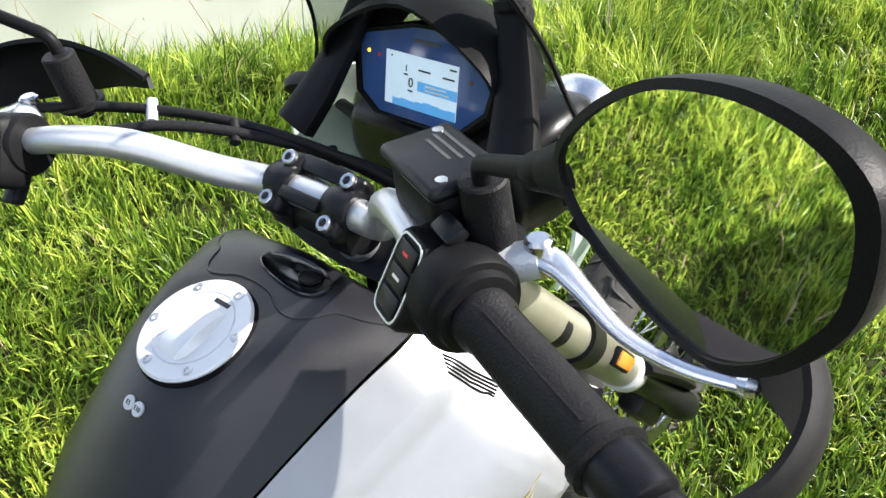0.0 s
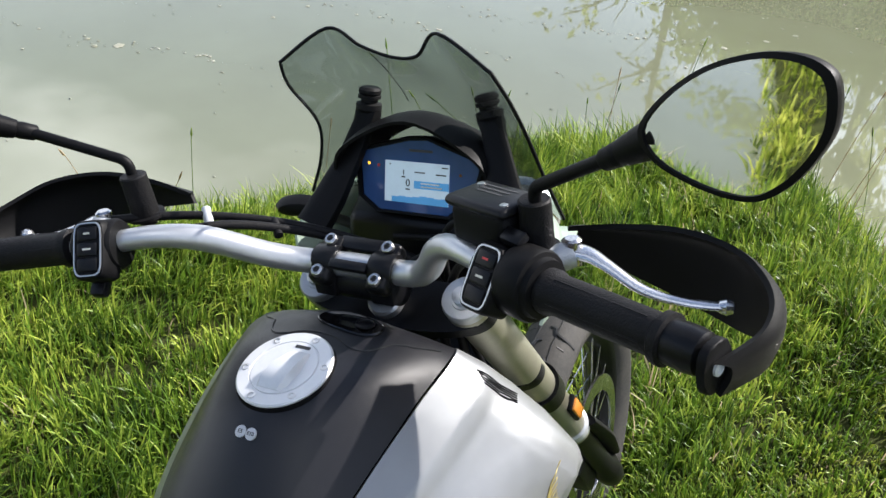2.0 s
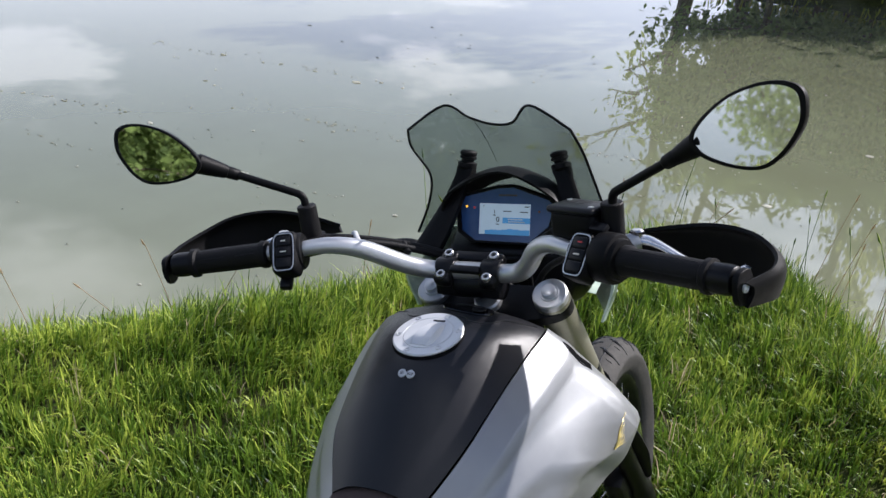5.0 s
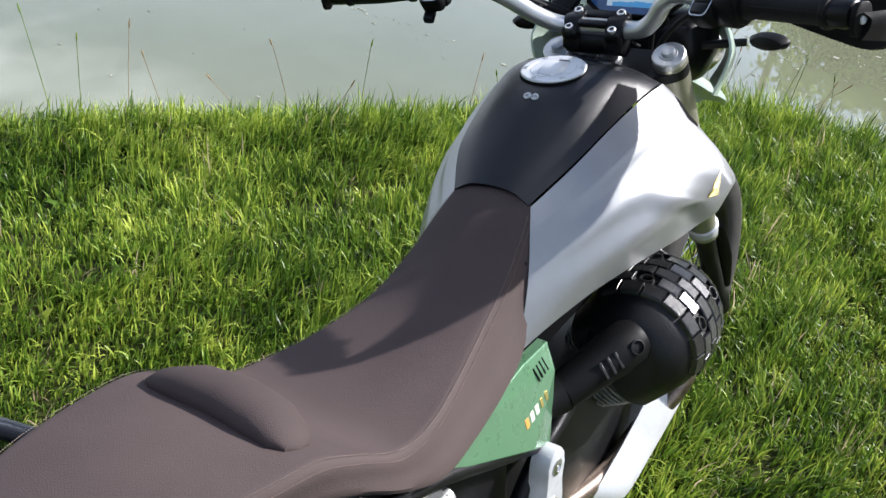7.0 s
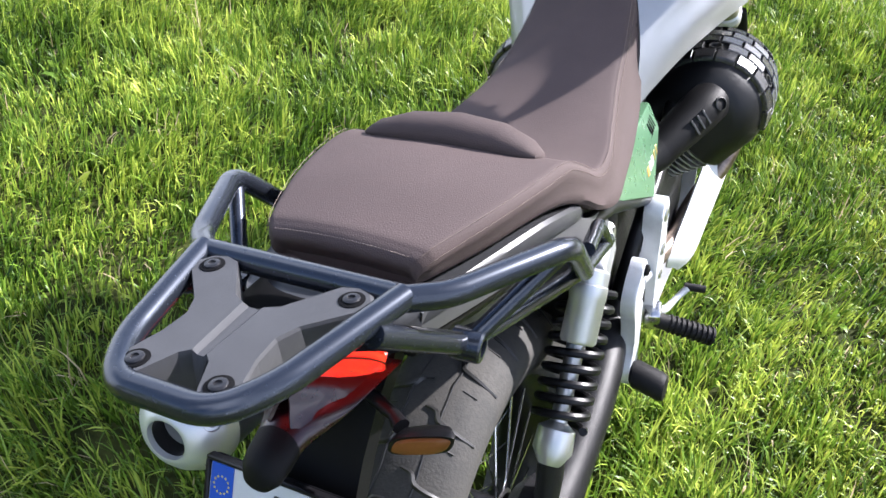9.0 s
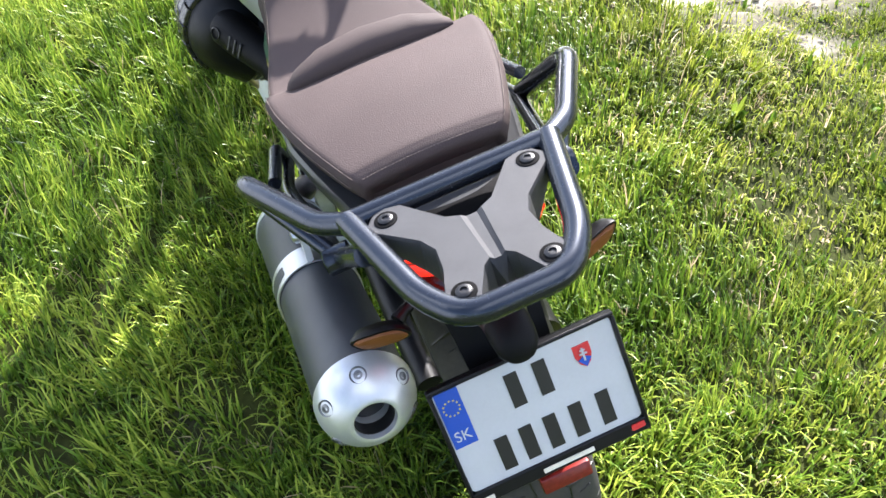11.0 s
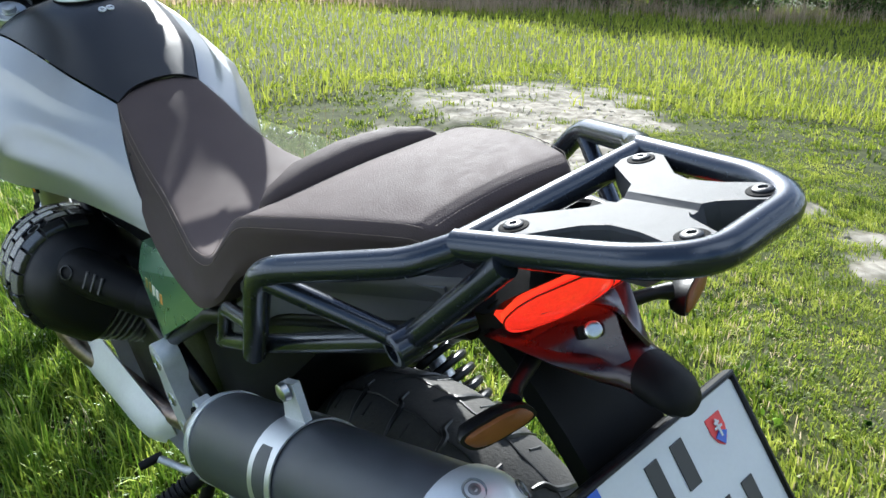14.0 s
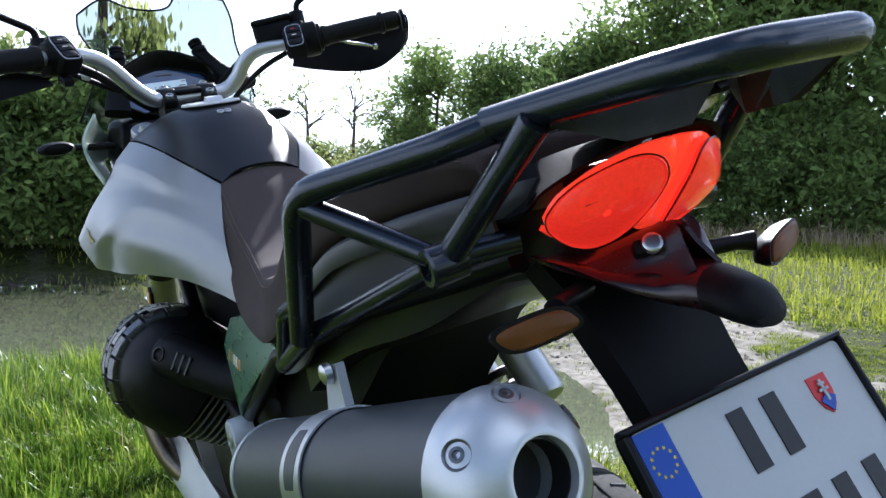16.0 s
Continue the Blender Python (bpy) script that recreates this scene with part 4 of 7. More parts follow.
holder = on_plate(0, -0.006, 0.212, 0.148, SATIN, "plate_holder", bike, -0.006, 0.008, "number plate in a black plastic holder")
bm = bmesh.new()
for x, y, w, h in ((0, 0.0655, 0.212, 0.005), (-0.1035, -0.006, 0.005, 0.140), (0.1035, -0.006, 0.005, 0.140), (0, -0.0715, 0.212, 0.017)):
    box(bm, PLM @ V(x, y, 0.0005), (w, h, 0.011), PLM.to_3x3(), 0.0015, 1)
part("holder_frame", bm, SATIN, holder)
on_plate(0, 0.0, 0.203, 0.126, WHITE, "white_plate", holder, 0.001, 0.006, "white reflective plate face")
on_plate(-0.0865, 0.028, 0.026, 0.068, BLUE, "blue_band", holder, 0.0022, 0.0, "blue band with a ring of yellow stars")
for k in range(12):
    a = k * math.pi / 6
    bm = bmesh.new()
    q = PLM @ Matrix.Translation((-0.0865 + 0.0088 * math.cos(a), 0.041 + 0.0088 * math.sin(a), 0.0034))
    plate_shape(bm, [(0.0014 * (1 if i % 2 == 0 else 0.45) * math.sin(i * math.pi / 5), 0.0014 * (1 if i % 2 == 0 else 0.45) * math.cos(i * math.pi / 5)) for i in range(10)][::-1], 0.0004, q)
    part("star", bm, YELLOW, holder, "", False)
lettering("SK", 0.017, PLM @ Matrix.Translation((-0.0865, 0.0065, 0.0038)), WHITE, holder)
for x, y in ((-0.018, 0.030), (0.014, 0.030), (-0.052, -0.034), (-0.024, -0.034), (0.004, -0.034), (0.034, -0.034), (0.066, -0.034)):
    on_plate(x, y, 0.015, 0.040, INK, "print_bar", holder, 0.0022)
sh = [(-0.0095, 0.013), (0.0095, 0.013), (0.0095, 0.0), (0.006, -0.009), (0, -0.014), (-0.006, -0.009), (-0.0095, 0.0)]
for mat, o, z in ((SHIELDRED, sh, 0.0022), (BLUE, [(-0.0075, -0.004), (0, 0.000), (0.0075, -0.004), (0, -0.013)], 0.0036)):
    bm = bmesh.new()
    plate_shape(bm, [(x + 0.062, y + 0.034) for x, y in o][::-1], 0.001, PLM @ Matrix.Translation((0, 0, z)))
    part("shield", bm, mat, holder, "small red and blue shield", False)
for w, h, y in ((0.0022, 0.015, 0.036), (0.009, 0.0018, 0.0365), (0.006, 0.0018, 0.0405)):
    on_plate(0.062, y, w, h, WHITE, "cross_bar", holder, 0.0040)
on_plate(0.008, -0.0725, 0.060, 0.005, CREAM, "print_bar", holder, 0.0062)
on_plate(0.092, -0.070, 0.016, 0.007, SHIELDRED, "red_badge", holder, 0.0062, 0.002)
on_plate(-0.088, -0.074, 0.014, 0.005, CREAM, "print_bar", holder, 0.0062)

# rear indicators
for s in (-1, 1):
    st = tube("indicator", [(s * 0.050, -0.235, 0.842), (s * 0.085, -0.250, 0.842), (s * 0.096, -0.258, 0.841)], [0.007, 0.006, 0.008], SATIN, bike, 0, 12, "rear indicator on a short black stalk")
    m = Matrix.Translation((s * 0.117, -0.262, 0.835)) @ axes((s * 0.25, -0.95, 0.1), (0, 0, 1)).to_4x4() @ pose(0, 0, 0, 0, 0, 8)
    bm = bmesh.new()
    loft(bm, [[m @ V(0.0285 * q * bow(a)[0] + s * 0.55 * 0.0110 * bow(a)[1], 0.0105 * q * bow(a)[1], h) for a in np.linspace(0, 2 * math.pi, 32, endpoint=False)] for q, h in ((0.35, -0.016), (0.80, -0.010), (1, 0), (1, 0.005))])
    part("indicator_shell", bm, SATIN, st)
    bm = bmesh.new()
    loft(bm, [[m @ V(0.0250 * q * bow(a)[0] + s * 0.55 * 0.0110 * q * bow(a)[1], 0.0084 * q * bow(a)[1], h) for a in np.linspace(0, 2 * math.pi, 32, endpoint=False)] for q, h in ((1, 0.002), (1, 0.0062), (0.85, 0.0082), (0.3, 0.009))])
    part("indicator_lens", bm, SMOKED, st, "smoked amber lens")

# luggage rack
R = 0.0115
rack = tube("luggage_rack", round_path([(-0.101, -0.227, 0.963), (-0.070, -0.352, 0.974), (-0.044, -0.390, 0.9765), (0.044, -0.390, 0.9765), (0.070, -0.352, 0.974), (0.101, -0.227, 0.963)], 0.028, 7), R, TUBE, bike, 0, 14, "anthracite steel tube luggage rack with grab rails")
tube("cross_tube", [(-0.101, -0.228, 0.961), (0.101, -0.228, 0.961)], R, TUBE, rack, 0, 14)
for s in (-1, 1):
    tube("grab_rail", round_path([(s * 0.101, -0.228, 0.961), (s * 0.128, -0.205, 0.954), (s * 0.188, -0.086, 0.938), (s * 0.172, 0.020, 0.806)] if s < 0 else [(s * 0.101, -0.228, 0.961), (s * 0.128, -0.205, 0.954), (s * 0.188, -0.085, 0.930), (s * 0.165, 0.026, 0.812)], 0.026, 6), R, TUBE, rack, 0, 14)
    tube("rail_brace", [(s * 0.184, -0.090, 0.928), (s * 0.130, -0.172, 0.880)], 0.009, TUBE, rack, 0, 12)
    tube("rail_strut", [(s * 0.098, -0.272, 0.960), (s * 0.122, -0.182, 0.878)], 0.0105, TUBE, rack, 0, 12)
    tube("lower_rail", round_path([(s * 0.124, -0.178, 0.876), (s * 0.160, 0.036, 0.803), (s * 0.150, 0.170, 0.748)], 0.03, 4), 0.0095, TUBE, rack, 0, 12)
    tube("front_loop", round_path([(s * 0.152, 0.160, 0.750), (s * 0.156, 0.110, 0.815), (s * 0.168, 0.016 if s < 0 else 0.030, 0.838)], 0.014, 4), 0.0085, TUBE, rack, 0, 12)
    tube("boss_link", [(s * 0.124, -0.180, 0.877), (s * 0.075, -0.200, 0.880)], 0.010, TUBE, rack, 0, 12)
    turned("boss", (s * 0.112, -0.180, 0.876), (s, 0.1, -0.1), [(0, 0.015), (0.026, 0.015), (0.028, 0.013), (0.028, 0.009), (0.006, 0.009), (0.006, 0.0002)], TUBE, rack, 18)
# cross-shaped plate on four bolts
XM = Matrix.Translation((0, -0.311, 0.966)) @ pose(0, 0, 0, -6, 0, 0)
MOULDED = material("dark_grey_moulding", (0.050, 0.051, 0.055), 0.60, 0, 0.12, 30, 0.3, 1400, spec=0.22)


def spread(x, y):
    """How far the skirt stands out: broad at the waist, close at the four tips."""
    return 1.03 + 0.16 * max(0, 1 - math.hypot(x, y) / 0.075)


HALF = [(0.050, 0.014), (0.081, 0.046), (0.086, 0.058), (0.078, 0.070), (0.066, 0.074), (0.052, 0.070), (0.022, 0.030), (0.010, 0.024), (0.007, -0.038), (0.014, -0.044), (0.028, -0.074), (0.040, -0.078), (0.050, -0.072), (0.053, -0.060), (0.044, -0.029), (0.042, -0.004)]
bm = bmesh.new()
for sx in (1, -1):
    outl = [(sx * x, y) for x, y in HALF]
    tv = [bm.verts.new(XM @ V(x, y, 0.0105)) for x, y in outl]
    mv = [bm.verts.new(XM @ V(x * 1.03, y * 1.025, 0.0075)) for x, y in outl]
    fv = [bm.verts.new(XM @ V(x * spread(x, y), y * spread(x, y), -0.026 if math.hypot(x, y) < 0.06 else -0.006)) for x, y in outl]
    bm.faces.new(tv)
    n = len(outl)
    for i in range(n):
        j = (i + 1) % n
        if i == 7:      # the inner edge: down into the channel
            fl = [bm.verts.new(XM @ V(sx * x, y, 0.0070)) for x, y in ((0.005, 0.024), (0.003, -0.038), (0, -0.038), (0, 0.024))]
            bm.faces.new((tv[i], tv[j], fl[1], fl[0])); bm.faces.new(fl)
            ends = [bm.verts.new(XM @ V(sx * x, y, -0.016)) for x, y in ((0.0, 0.030), (0.0, -0.048))]
            bm.faces.new((tv[i], fl[0], fl[3], ends[0], fv[i], mv[i])); bm.faces.new((tv[j], fl[1], fl[2], ends[1], fv[j], mv[j]))
            continue
        bm.faces.new((fv[i], fv[j], mv[j], mv[i])); bm.faces.new((mv[i], mv[j], tv[j], tv[i]))
bmesh.ops.remove_doubles(bm, verts=bm.verts, dist=0.0002)
plate = part("rack_plate", bm, MOULDED, rack, "dark grey moulded cross plate with a channelled middle", False)
for x, y in ((-0.069, 0.058), (0.069, 0.058), (-0.038, -0.062), (0.038, -0.062)):
    up_ = XM.to_3x3() @ V(0, 0, 1)
    # Slightly raised black disc paints the shaded recess round each bolt.
    turned("bolt_recess_shade", XM @ V(x, y, 0.0108), up_, [(-0.003, 0.0108), (0.0004, 0.0108), (0.0006, 0.0104), (0.0006, 0.0002)], MATTE, plate, 24)
    turned("rack_bolt", XM @ V(x, y, 0.0112), up_, [(0, 0.0072), (0.0012, 0.0070), (0.0022, 0.0056), (0.0022, 0.0032), (0.0008, 0.0028), (0.0008, 0.0002)], GREY, rack, 20, "dark domed bolt")

# rear wheel


def wheel(c, r_out, width, rim_r, name, spokes, label, blocks):
    w = tagged(new(name), label)
    w.parent = bike
    hw = width / 2
    prof = [(-hw * 0.55, rim_r - 0.004), (-hw * 0.82, rim_r + 0.014), (-hw, rim_r + (r_out - rim_r) * 0.52), (-hw * 0.93, r_out - 0.030), (-hw * 0.72, r_out - 0.014), (-hw * 0.38, r_out - 0.003), (0, r_out), (hw * 0.38, r_out - 0.003), (hw * 0.72, r_out - 0.014), (hw * 0.93, r_out - 0.030), (hw, rim_r + (r_out - rim_r) * 0.52), (hw * 0.82, rim_r + 0.014), (hw * 0.55, rim_r - 0.004)]
    sm = [(p.x, p.y) for p in spline([(a, b, 0) for a, b in prof], 3)]
    ty = turned("tyre", c, (1, 0, 0), sm, TYRE, w, 72, "dusty black tyre with zigzag grooves", True)

    def on_tread(u, a, lift=0.0006):
        k = abs(u)
        rr = float(np.interp(k, (0, 0.38, 0.72, 0.93), (r_out, r_out - 0.003, r_out - 0.014, r_out - 0.030))) + lift
        return V(c[0] + u * hw, c[1] + rr * math.cos(a), c[2] + rr * math.sin(a))
    bm = bmesh.new()
    for i in range(blocks):
        a0 = 2 * math.pi * i / blocks
        for s in (-1, 1):
            o = a0 + (math.pi / blocks if s > 0 else 0)
            line = [on_tread(s * u, o + da * s * 0 + da) for u, da in ((0.04, 0.0), (0.24, 0.010), (0.34, 0.045), (0.62, 0.062), (0.92, 0.070))]
            sweep(bm, spline(line, 3), [0.002, 0.0036, 0.0042, 0.0036, 0.002], 6, 0, None, True)
            line = [on_tread(s * u, o + da) for u, da in ((0.34, 0.045), (0.30, 0.13), (0.34, 0.045 + 2 * math.pi / blocks))]
            sweep(bm, line, 0.0016, 6)
            line = [on_tread(s * u, o + 0.13 + da) for u, da in ((0.48, 0.0), (0.60, 0.004), (0.72, 0.006))]
            sweep(bm, line, 0.0014, 6)
    tagged(part("tread_groove", bm, INK, ty, "dark tread grooves"), kind="stuff")
    rim = turned("rim", c, (1, 0, 0), [(-hw * 0.62, rim_r - 0.002), (-hw * 0.66, rim_r + 0.010), (-hw * 0.60, rim_r + 0.011), (-hw * 0.5, rim_r - 0.006), (-hw * 0.15, rim_r - 0.024), (hw * 0.15, rim_r - 0.024), (hw * 0.5, rim_r - 0.006), (hw * 0.60, rim_r + 0.011), (hw * 0.66, rim_r + 0.010), (hw * 0.62, rim_r - 0.002), (hw * 0.5, rim_r - 0.012), (hw * 0.15, rim_r - 0.032), (-hw * 0.15, rim_r - 0.032), (-hw * 0.5, rim_r - 0.012)], SATIN, w, 64, "black spoked rim", True)
    turned("hub", c, (1, 0, 0), [(-0.062, 0.012), (-0.060, 0.030), (-0.045, 0.048), (-0.038, 0.030), (0.038, 0.030), (0.045, 0.048), (0.060, 0.030), (0.062, 0.012)], ENGINE, w, 28)
    for i in range(spokes):
        a = 2 * math.pi * i / spokes
        s = 1 if i % 2 else -1
        b = a + (0.28 if (i // 2) % 2 else -0.28)
        p = V(c[0] + s * 0.042, c[1] + 0.042 * math.cos(b), c[2] + 0.042 * math.sin(b))
        q = V(c[0] + s * hw * 0.30, c[1] + (rim_r - 0.022) * math.cos(a), c[2] + (rim_r - 0.022) * math.sin(a))
        tube("spoke", [p, q], 0.0018, STEEL, w, 0, 6)
    return w


wheel((0.0, 0.0, 0.325), 0.325, 0.150, 0.222, "rear_wheel", 36, "spoked rear wheel with dusty dual-purpose tyre", 26)
FA = (0.006, 1.475, 0.325)
wheel(FA, 0.332, 0.112, 0.246, "front_wheel", 36, "spoked front wheel with dual-purpose tyre", 28)
turned("brake_disc", (0.060, FA[1], FA[2]), (1, 0, 0), [(0, 0.155), (0.005, 0.155), (0.005, 0.120), (0, 0.120)], STEEL, bike, 48, "steel brake disc", True)
bm = bmesh.new()
box(bm, (0.085, 1.335, 0.410), (0.045, 0.060, 0.120), Euler((0.5, 0, 0)).to_matrix(), 0.012)
part("brake_caliper", bm, ENGINE, bike, "black brake caliper")

# muffler on the exhaust side
MA, MB = V(-0.189, 0.130, 0.651), V(-0.160, -0.264, 0.755)
MD = (MB - MA).normalized()
SLIM = 0.88


def slim(profile):
    return [(h, q * SLIM) for h, q in profile]


ML = (MB - MA).length
muffler = turned("muffler", MA, MD, slim([(0.0, 0.050), (0.004, 0.058), (0.010, 0.060), (ML - 0.002, 0.060), (ML, 0.058)]), MUFFLER, bike, 40, "matte black muffler with silver end caps")
turned("front_cap", MA, MD, slim([(-0.040, 0.022), (-0.036, 0.032), (-0.022, 0.050), (-0.008, 0.059), (0.004, 0.0615), (0.010, 0.0615), (0.010, 0.050)]), CAPSILVER, muffler, 40)
endcap = turned("end_cap", MB, MD, slim([(-0.004, 0.0600), (-0.002, 0.0630), (0.008, 0.0628), (0.019, 0.0595), (0.031, 0.0500), (0.039, 0.0400), (0.043, 0.0325), (0.0445, 0.0290), (0.0440, 0.0262), (0.036, 0.0252), (0.008, 0.0247)]), CAPSILVER, muffler, 40, "silver cast end cap", False)
# Black wall and closing disc stand in for the shade deep inside the pipe.
turned("outlet_bore", MB + MD * 0.02, MD, slim([(0, 0.0250), (0.018, 0.0250), (0.018, 0.0240), (0.001, 0.0240)]), INK, muffler, 28, "", True)
turned("outlet_shade_disc", MB + MD * 0.0085, MD, slim([(0, 0.0246), (0.0008, 0.0246)]), INK, muffler, 28)
rm = axes(MD, (0, 0, 1))
# Dark metal for screw and dimple; the recess's shade is put into this colour.
SCREWDARK = material("screw_recess_shade", (0.16, 0.165, 0.175), 0.35, 0.8, 0.3, 200)
for k in range(6):
    a = radians(24 + 60 * k)
    nrm = rm @ V(math.cos(a), math.sin(a), 0.85)
    q = MB + MD * 0.0245 + rm @ V(math.cos(a), math.sin(a), 0) * 0.0555 * SLIM
    turned("cap_screw", q - nrm.normalized() * 0.0005, nrm, [(-0.001, 0.0094), (0.0010, 0.0090), (0.0004, 0.0078), (-0.0012, 0.0070), (-0.0012, 0.0050), (0.0012, 0.0046), (0.0014, 0.0026), (0.0002, 0.0022), (0.0002, 0.0002)], SCREWDARK, endcap, 20)
for t, w in ((0.385, 0.034),):
    o = MA + MD * (ML * t)
    strap = turned("clamp_strap", o, MD, slim([(0, 0.0612), (0.0, 0.0632), (w * 1.3, 0.0632), (w * 1.3, 0.0612)]), ALU, muffler, 40, "silver clamp strap with a cut-out", True)
    bm = bmesh.new()
    nrm = rm @ V(math.cos(radians(160)), math.sin(radians(160)), 0)
    sheet(bm, [[o + MD * (w * 0.65 + u * 0.0125 * (1 - 0.25 * abs(v) ** 3)) + (rm @ V(math.cos(radians(146) + 0.46 * v), math.sin(radians(146) + 0.46 * v), 0)) * 0.0634 * SLIM for u in (-1, -0.5, 0, 0.5, 1)] for v in np.linspace(-1, 1, 15)], 0.0008)
    part("strap_window", bm, MUFFLER, strap)
    bm = bmesh.new()
    up = V(0.15, 0.24, 0.97)
    loft(bm, [[o + MD * (w * 0.65 + sx) + up * 0.055 + V(0.004 * k, 0, 0) for sx, k in ((-0.019, -1), (0.019, -1), (0.019, 1), (-0.019, 1))], [o + MD * (w * 0.65 + sx) + up * 0.092 + V(0.004 * k, 0, 0) for sx, k in ((-0.011, -1), (0.011, -1), (0.011, 1), (-0.011, 1))]])
    part("hanger", bm, CAST, strap)
    turned("hanger_bolt", o + MD * w * 0.65 + up * 0.086 + V(-0.006, 0, 0), (-1, 0, 0), [(0, 0.010), (0.006, 0.009), (0.008, 0.005), (0.008, 0.0002)], BOLT, strap, 18)
tube("exhaust_pipe", [MA - MD * 0.05, MA - MD * 0.10 + V(0.01, 0, -0.01), (-0.15, 0.42, 0.48), (-0.10, 0.58, 0.40), (-0.06, 0.68, 0.36)], 0.023, HEAT, bike, 6, 16, "heat-tinted exhaust pipe")
for s in (1, -1):
    tube("header_pipe", [(s * 0.180, 0.930, 0.580), (s * 0.200, 0.965, 0.530), (s * 0.190, 0.930, 0.440), (s * 0.145, 0.860, 0.365), (s * 0.125, 0.720, 0.345), (s * 0.090, 0.560, 0.360)], 0.020, HEAT, bike, 6, 16, "heat-tinted header pipe")

# engine
bm = bmesh.new()
loft(bm, [[V(-w, y, zb), V(-w * 1.05, y, (zb + zt) / 2), V(-w * 0.8, y, zt), V(w * 0.8, y, zt), V(w * 1.05, y, (zb + zt) / 2), V(w, y, zb)] for y, w, zb, zt in ((0.40, 0.075, 0.36, 0.56), (0.50, 0.095, 0.31, 0.62), (0.64, 0.110, 0.28, 0.62), (0.80, 0.115, 0.29, 0.60), (0.90, 0.105, 0.32, 0.58), (0.95, 0.080, 0.36, 0.54))])
bmesh.ops.bevel(bm, geom=list(bm.edges), offset=0.008, segments=2, affect="EDGES", profile=0.5)
part("engine_block", bm, ENGINE, bike, "black painted engine block")
GLOSSBLACK = material("glossy_engine_black", (0.016, 0.016, 0.017), 0.26, 0.15, 0.2, 40, 0.15, 500, spec=0.7)
FIN = material("machined_fin_edges", (0.30, 0.30, 0.30), 0.42, 0.5, 0.2, 60, 0.2, 500, second=(0.05, 0.05, 0.05))
for s in (1, -1):
    ax = V(s * 0.66, 0.02, 0.75).normalized()
    lat = V(0, 1, 0).cross(ax).normalized()        # across the head, square to the bore and to the fore-aft line
    fore = ax.cross(lat).normalized()
    hc = V(s * 0.165, 0.812, 0.640)
    base = hc - ax * 0.185
    cyl = tagged(new("cylinder"), "black finned cylinder with ribbed head cover")
    cyl.parent = bike

    def sq(w, h, z, k=4.0, n=28):
        out = []
        for a in np.linspace(0, 2 * math.pi, n, endpoint=False):
            ca, sa = math.cos(a), math.sin(a)
            q = (abs(ca) ** k + abs(sa) ** k) ** (-1 / k)
            out.append(base + lat * (w * q * ca) + fore * (h * q * sa) + ax * z)
        return out
    part("barrel", loft(bmesh.new(), [sq(0.056, 0.060, 0), sq(0.056, 0.060, 0.16)]), ENGINE, cyl)
    for i in range(8):
        z = 0.030 + i * 0.0125
        w = 0.072 + 0.0032 * i
        part("fin", loft(bmesh.new(), [sq(w, w + 0.010, z), sq(w, w + 0.010, z + 0.0035)]), FIN, cyl, "cooling fin with a bright machined edge")

    def crown(phi, y, up=0.0):
        rr = 0.106 * (1 - 0.80 * (abs(y) / 0.122) ** 3.2) ** 0.5 + up
        return hc + fore * y + (ax * math.cos(phi) + lat * math.sin(phi)) * rr
    rings = []
    for y in (-0.118, -0.114, -0.105, -0.085, -0.05, 0, 0.05, 0.085, 0.105, 0.114, 0.118):
        k = 1.0 if abs(y) < 0.117 else 0.93
        arc = [crown(p, y, (k - 1) * 0.1) for p in np.linspace(-1.65, 1.65, 19)]
        rings.append([arc[0] - ax * 0.050] + arc + [arc[-1] - ax * 0.050])
    head = part("head_cover", loft(bmesh.new(), rings), ENGINE, cyl, "black head cover with raised ribs")
    # raised blocks in bands over the crown, every second band shifted
    for j in range(6):
        y = -0.058 + 0.0272 * j
        for i in range(7):
            phi = -1.18 + 0.36 * i + (0.10 if j % 2 else -0.04)
            if phi > 1.25:
                continue
            if i in (1, 4) and j in (1, 4):
                q = crown(phi, y)
                nrm = (q - hc - fore * y).normalized()
                turned("plug_bore", q - nrm * 0.004, nrm, [(0, 0.012), (0.0085, 0.012), (0.0085, 0.010), (0.002, 0.009), (0.002, 0.0002)], INK, head, 18)
                continue
            bm = bmesh.new()
            dp, dy = 0.166, 0.0122
            lo = [crown(phi + a * dp, y + b * dy, -0.004) for a, b in ((-1, -1), (0, -1), (1, -1), (1, 1), (0, 1), (-1, 1))]
            mi = [crown(phi + a * dp, y + b * dy, 0.0048) for a, b in ((-1, -1), (0, -1), (1, -1), (1, 1), (0, 1), (-1, 1))]
            hi = [crown(phi + a * dp * 0.93, y + b * dy * 0.86, 0.0066) for a, b in ((-1, -1), (0, -1), (1, -1), (1, 1), (0, 1), (-1, 1))]
            loft(bm, [lo, mi, hi])
            part("rib", bm, GLOSSBLACK, head)
    # intake cover with slots and a round mouth
    bm = bmesh.new()
    c0, c1 = V(s * 0.116, 0.568, 0.640), V(s * 0.182, 0.705, 0.686)
    dd = (c1 - c0).normalized()
    lathe(bm, c0, dd, [(0, 0.020), (0.004, 0.031), (0.05, 0.034), (0.11, 0.038), (0.150, 0.037), (0.163, 0.030), (0.165, 0.016)], 24)
    cov = part("intake_cover", bm, BLACK, cyl, "black intake cover with three slots")
    ou = (V(s * 0.72, -0.55, 0.42) - dd * dd.dot(V(s * 0.72, -0.55, 0.42))).normalized()
    sidew = dd.cross(ou).normalized()
    turned("cover_mouth", c0 + dd * 0.137 + ou * 0.0285, ou, [(0, 0.012), (0.0105, 0.012), (0.011, 0.0105), (0.004, 0.010), (0.004, 0.0002)], INK, cov, 18)
